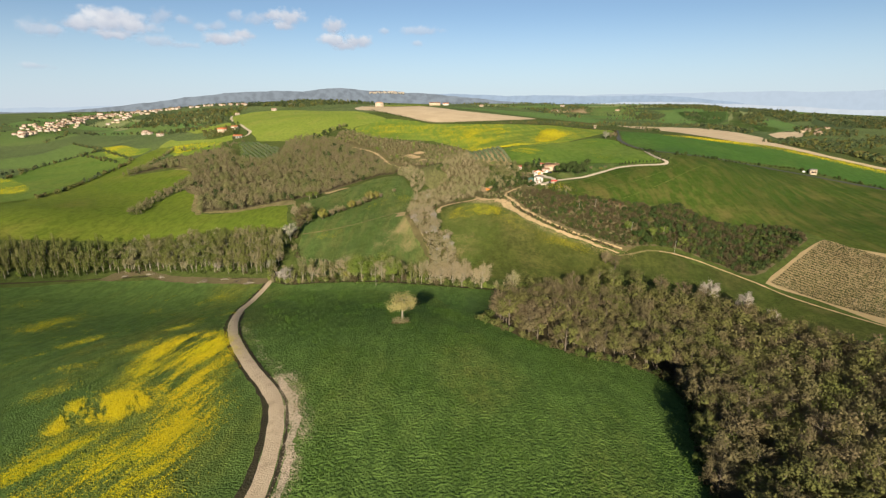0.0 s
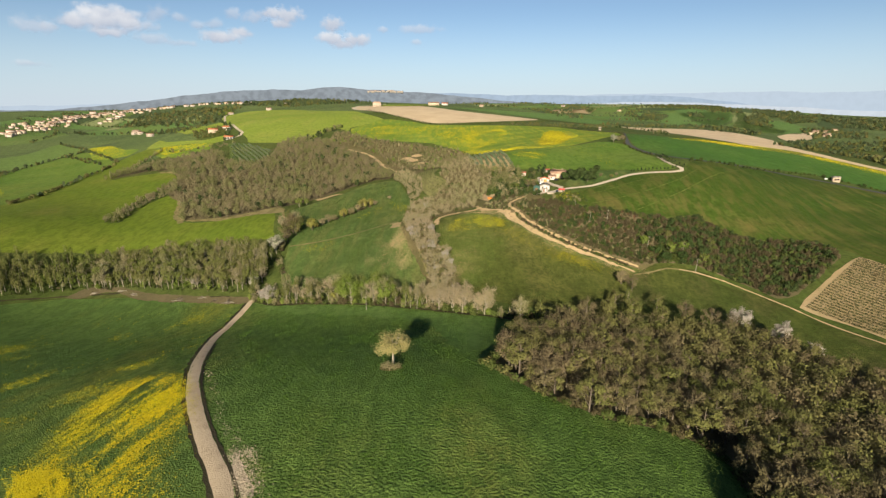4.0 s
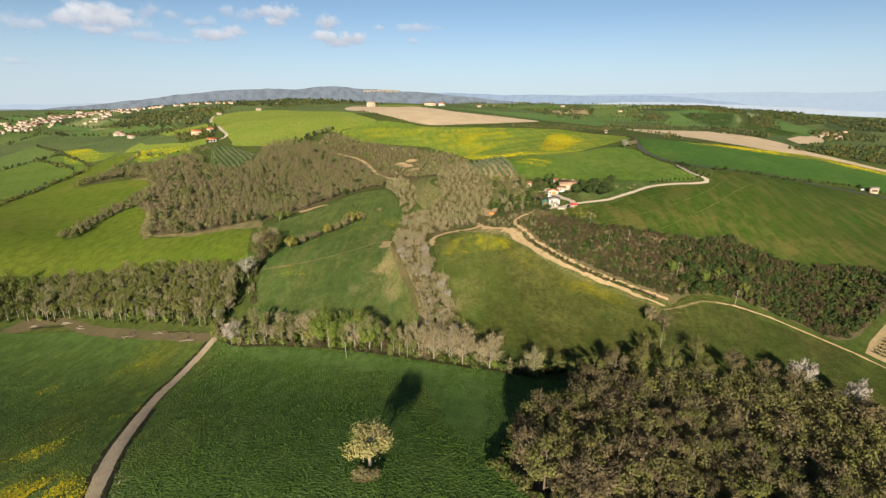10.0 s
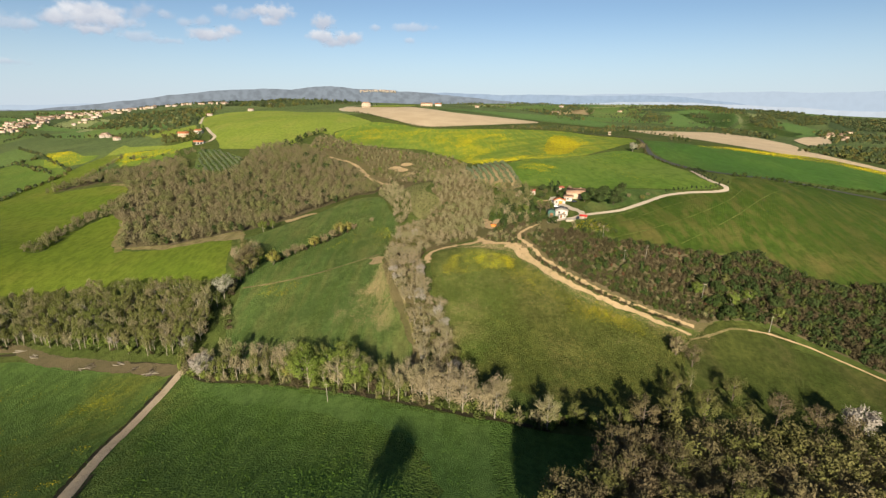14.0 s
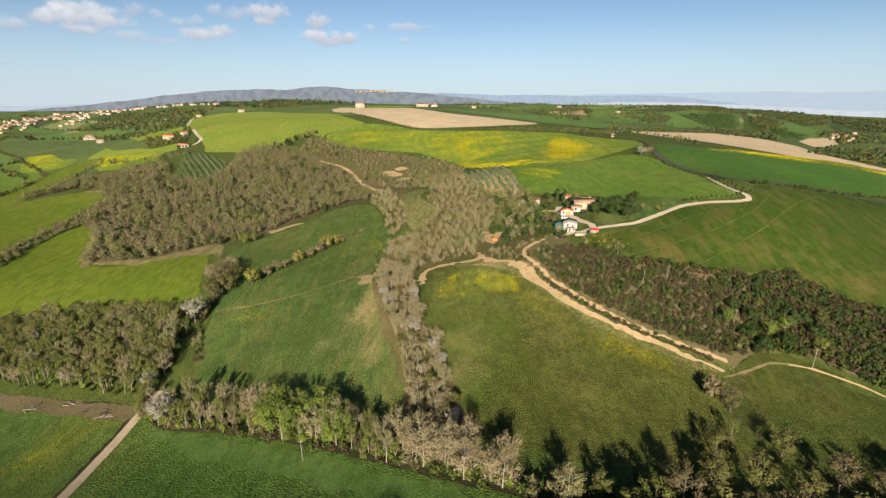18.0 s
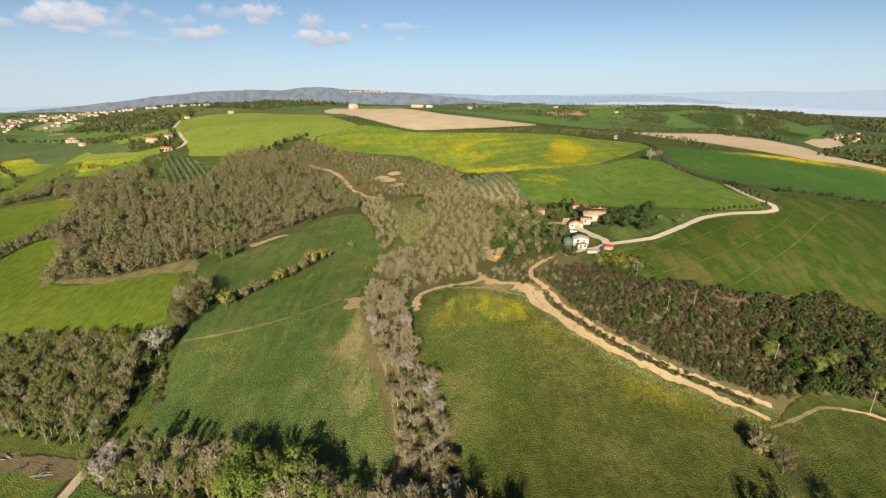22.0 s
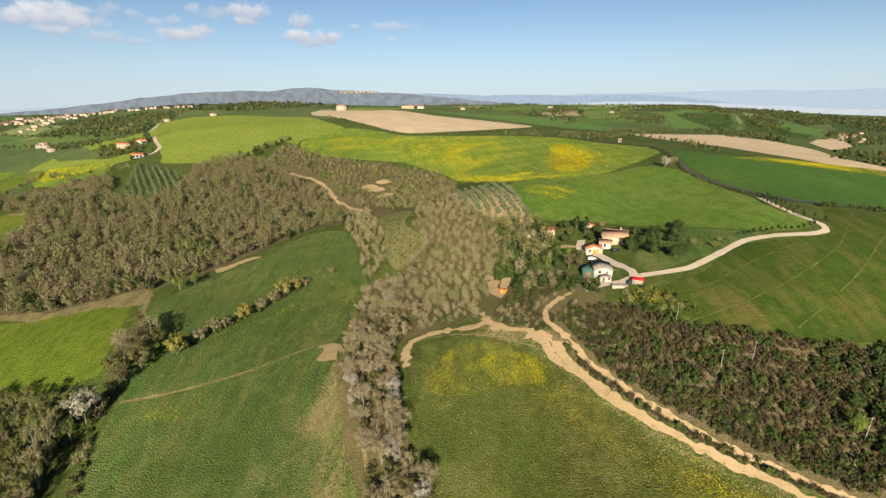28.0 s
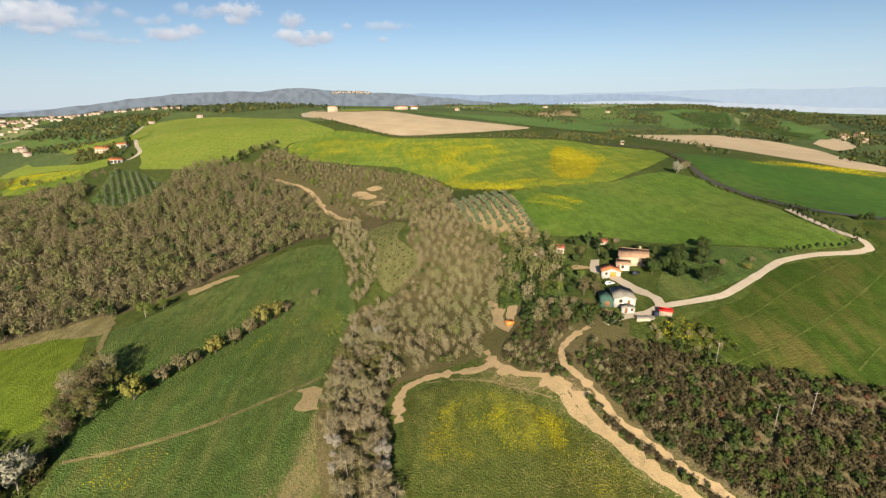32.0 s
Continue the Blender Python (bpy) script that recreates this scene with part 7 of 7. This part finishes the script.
# village on the left ridge: a few house forms, repeated
forms = []
for i, (w, d, h, rise, wall, roof, lab) in enumerate(((20, 13, 9, 3, "vwall", "vroof", "cream village house with an orange roof"), (26, 14, 8, 3, "cream", "vroof", "white village house with a tiled roof"), (16, 13, 11, 3, "stonewall", "vroof", "tall stone village house with a tiled roof"), (34, 15, 10, 3, "vwall", "vroof", "long cream village building with a tiled roof"))):
    forms.append((w, d, h, rise, wall, roof, lab))
protos = {}
spine = [(-1130, 1330), (-1180, 1420), (-1232, 1544), (-1291, 1668), (-1344, 1849), (-1340, 1960), (-1300, 2040), (-1250, 2120), (-1180, 2200), (-1090, 2230), (-1000, 2260), (-900, 2230), (-800, 2150)]
spots = np.concatenate([along(spine, 15, 30, 101), along(spine[2:10], 10, 62, 102), along(spine[3:8], 13, 90, 105), along([(-1150, 1770), (-1190, 1880), (-1200, 1990), (-1180, 2080)], 24, 24, 103)])
rv = np.random.default_rng(9)
for x, y in spots:
    i = int(rv.choice(4, p=[0.4, 0.3, 0.15, 0.15]))
    turn = float(rv.uniform(-50, 50))
    s = float(rv.uniform(0.42, 0.72))
    m = Matrix.LocRotScale((x, y, float(gz(x, y))), Euler((0, 0, radians(turn))), (s, s, s))
    if i not in protos:
        w, d, h, rise, wall, roof, lab = forms[i]
        protos[i] = building("village_house", 0, 0, 0, w, d, h, rise, M[wall], M[roof], lab, "house", 0.0, 0.6, (), True, "village houses", 4.0)
        protos[i].matrix_basis = m
    else:
        keep = protos[i].matrix_basis.copy()
        protos[i].matrix_basis = Matrix.Identity(4)
        copy_thing(protos[i], m)
        protos[i].matrix_basis = keep
for x, y in along([(1000, 1330), (950, 1290), (900, 1240), (870, 1150)], 26, 28, 104):
    keep = protos[1].matrix_basis.copy()
    protos[1].matrix_basis = Matrix.Identity(4)
    ob = copy_thing(protos[1], Matrix.LocRotScale((x, y, float(gz(x, y))), Euler((0, 0, float(rv.uniform(-0.8, 0.8)))), (0.5, 0.5, 0.5)))
    ob["label"], ob["group"] = "white house of a far valley village", "valley houses"
    protos[1].matrix_basis = keep

thicket("village_trees", np.concatenate([along(spine, 16, 60, 106), along(spine[2:10], 14, 90, 107)]), [tiny, tiny_b], [2, 1], "dark garden trees between the village houses", "trees", 0.5, 1.0, 108)
# ---- poles, cars and farm clutter ----
pole = None
for x, y, h, tilt in ((-109, 320, 7, 1), (-41, 284, 8.5, -2), (136, 345, 9, 5), (160, 326, 9, 3), (104, 369, 7, 2), (99, 391, 7, 1), (117, 372, 7.5, 3), (49, 448, 7, 0), (66, 483, 6, 0)):
    m = Matrix.Translation((x, y, float(gz(x, y)))) @ pose(0, 0, 0, 0, tilt, 0) @ Matrix.Scale(h / 8.0, 4)
    if pole is None:
        pole = new("utility_pole")
        part("post", [tube([(0, 0, -0.8), (0, 0, 4), (0, 0, 8)], [0.13, 0.11, 0.08], 8)], M["greyroof"], pole)
        part("crossarm", [block(-0.8, 0.8, -0.06, 0.06, 7.3, 7.42)], M["wood"], pole)
        for k in (-0.7, 0.0, 0.7):
            part("insulator", [tube([(k, 0, 7.42), (k, 0, 7.55), (k, 0, 7.65)], [0.05, 0.08, 0.04], 6)], M["glass"], pole)
        tagged(pole, "slim pale concrete utility pole", "pole", "utility poles")
        pole.matrix_basis = m
    else:
        keep = pole.matrix_basis.copy()
        pole.matrix_basis = Matrix.Identity(4)
        copy_thing(pole, m)
        pole.matrix_basis = keep


def car(x, y, turn, paint, label):
    ob = new("car")
    ob.matrix_basis = pose(x, y, float(gz(x, y)) + 0.42, 0, 0, turn)
    part("body", [hexa([(-2.05, -0.85, 0.3), (2.05, -0.85, 0.3), (2.05, 0.85, 0.3), (-2.05, 0.85, 0.3), (-2.0, -0.8, 0.85), (1.95, -0.8, 0.8), (1.95, 0.8, 0.8), (-2.0, 0.8, 0.85)]), hexa([(-1.9, -0.78, 0.85), (0.95, -0.78, 0.83), (0.95, 0.78, 0.83), (-1.9, 0.78, 0.85), (-1.5, -0.62, 1.42), (0.2, -0.62, 1.42), (0.2, 0.62, 1.42), (-1.5, 0.62, 1.42)])], paint, ob)
    part("windscreen", [hexa([(0.35, -0.6, 1.3), (0.9, -0.68, 0.9), (0.9, 0.68, 0.9), (0.35, 0.6, 1.3), (0.40, -0.6, 1.33), (0.96, -0.68, 0.92), (0.96, 0.68, 0.92), (0.40, 0.6, 1.33)])], M["glass"], ob)
    for s in (-1, 1):
        part("side_window", [hexa([(-1.6, s * 0.79, 0.92), (0.5, s * 0.79, 0.92), (0.5, s * 0.76, 0.92), (-1.6, s * 0.76, 0.92), (-1.4, s * 0.68, 1.34), (0.15, s * 0.68, 1.34), (0.15, s * 0.64, 1.34), (-1.4, s * 0.64, 1.34)])], M["glass"], ob)
        for wx in (-1.3, 1.3):
            part("wheel", [tube([(wx, s * 0.72, 0.32), (wx, s * 0.74, 0.32), (wx, s * 0.88, 0.32), (wx, s * 0.9, 0.32)], [0.05, 0.32, 0.32, 0.05], 12)], M["tyre"], ob)
    tagged(ob, label, "car", "parked cars")


car(84.3, 444.5, 15, M["carwhite"], "white car parked in the farmyard")
car(90.8, 416.2, 70, M["cardark"], "dark car parked beside the red carport")
car(97.5, 449.5, 30, M["cardark"], "dark car parked below the farmhouse")
car(366, 500, 30, M["carwhite"], "white van parked beside the road")
skip = new("skip")
skip.matrix_basis = pose(39.5, 430, float(gz(39.5, 430)) + 0.35, 0, 0, 20)
part("tub", [hexa([(-1.3, -0.8, 0), (1.3, -0.8, 0), (1.3, 0.8, 0), (-1.3, 0.8, 0), (-1.8, -1, 1.4), (1.8, -1, 1.4), (1.8, 1, 1.4), (-1.8, 1, 1.4)])], M["orangedoor"], skip)
part("rim", [block(-1.9, 1.9, -1.08, -0.95, 1.36, 1.48), block(-1.9, 1.9, 0.95, 1.08, 1.36, 1.48)], M["orangedoor"], skip)
tagged(skip, "orange skip on bare earth below the farm", "skip")
for x, y, s in ((-140, 333, 1.0), (-176, 344, 0.8), (-150, 338, 0.6)):
    r2 = np.random.default_rng(int(x + 900))
    pile = new("brush_pile")
    pile.matrix_basis = pose(x, y, float(gz(x, y)) + 0.1, 0, 0, float(r2.uniform(0, 90)))
    for k in range(14):
        a, b = r2.normal(size=3) * (2.2 * s, 1.6 * s, 0), r2.normal(size=3) * (2.6 * s, 1.6 * s, 0)
        a[2], b[2] = r2.uniform(0.1, 1.0 * s), r2.uniform(0.1, 1.2 * s)
        part("branch", [tube([a, (a + b) / 2 + (0, 0, 0.2), b], [0.14, 0.11, 0.05], 5)], M["bark"], pile)
    tagged(pile, "heap of cut branches beside the track", "brush", "brush heaps")

for x, y, turn, count in ((-139, 331, 20, 12), (-216, 357, -20, 7), (-228, 363, 10, 6), (-178, 342, -15, 5), (-160, 343, 5, 6), (-246, 361, 35, 7)):
    r2 = np.random.default_rng(int(x + 900))
    heap = new("log_heap")
    heap.matrix_basis = pose(x, y, float(gz(x, y)) + 0.25, 0, 0, turn)
    for k in range(count):
        lx, ly, lz = r2.uniform(-2.2, 2.2), r2.uniform(-1.6, 1.6), r2.uniform(0.1, 0.7)
        d = np.array([1.0, r2.normal() * 0.35, r2.normal() * 0.06]) * r2.uniform(1.2, 2.4)
        c = np.array([lx, ly, lz])
        part("log", [tube([c - d, c - d * 0.98, c, c + d * 0.98, c + d], [0.05, 0.2, 0.19, 0.16, 0.04], 7)], M["palebark"] if k % 3 else M["bark"], heap)
    tagged(heap, "heap of felled pale logs on the trampled stream bank", "logs", "log heaps")

# the hill town on the far range
r2 = np.random.default_rng(77)
for k in range(46):
    a = radians(r2.uniform(-8.5, -4.4))
    e = 4545 + r2.uniform(-8, 8)
    house = new("far_house", None)
    up = 1.53 + 0.08 * math.sin((math.degrees(a) + 8.5) * 0.8) + r2.uniform(-0.05, 0.05)
    w = r2.uniform(8, 20)
    house.matrix_basis = pose(e * math.sin(a), 100 + e * math.cos(a), 129 + e * math.tan(radians(up)), 0, 0, r2.uniform(-30, 30))
    part("wall", [block(-w / 2, w / 2, -5, 5, -12, 4)], M["greyroof"], house)
    part("roof", [hexa([(-w / 2 - 0.5, -5.5, 4), (w / 2 + 0.5, -5.5, 4), (w / 2 + 0.5, 5.5, 4), (-w / 2 - 0.5, 5.5, 4), (-w / 2, -0.1, 6.5), (w / 2, -0.1, 6.5), (w / 2, 0.1, 6.5), (-w / 2, 0.1, 6.5)])], M["vroof"], house)
    tagged(house, "pale house of a town on the far range", "house", "houses of the hill town")

# ---- vineyard ----
p0, p1 = np.array((203.0, 287.0)), np.array((267.0, 332.0))
stake = mesh_of("post", *tube([(0, 0, -0.2), (0, 0, 1.7)], [0.05, 0.045], 4), [M["wood"]])
for r in range(27):
    s = (r + 0.5) / 27
    a = p0 + (p1 - p0) * s
    d = unit(np.array((19.0, -41.0)) * (1 - s) + np.array((15.0, -38.0)) * s)
    n = 30 + int(8 * s)
    row = new("vine_row")
    row.matrix_basis = Matrix.Translation((a[0], a[1], float(gz(*a))))
    r3 = np.random.default_rng(300 + r)
    for k in range(n):
        q = a + d * 2.0 * k
        z = float(gz(*q)) - float(gz(*a))
        o = q - a
        if k % 3 == 0:
            post = new("post", stake)
            post.parent = row
            post.matrix_basis = Matrix.Translation((o[0], o[1], z))
    t = r3.uniform(0, 2.0 * n, 26 * n)
    q = a + d * t[:, None] + r3.normal(size=(len(t), 2)) * 0.12
    pos = np.column_stack([q - a, gz(q[:, 0], q[:, 1]) - float(gz(*a)) + r3.uniform(0.5, 1.5, len(t))])
    v, f = cards(r3, pos, unit(r3.normal(size=pos.shape)), 0.24)
    tagged(part("foliage", [(v, f)], M["vine"], row), kind="stuff")
    tagged(row, "row of pruned vines on wooden stakes", "vine row", "vineyard rows")
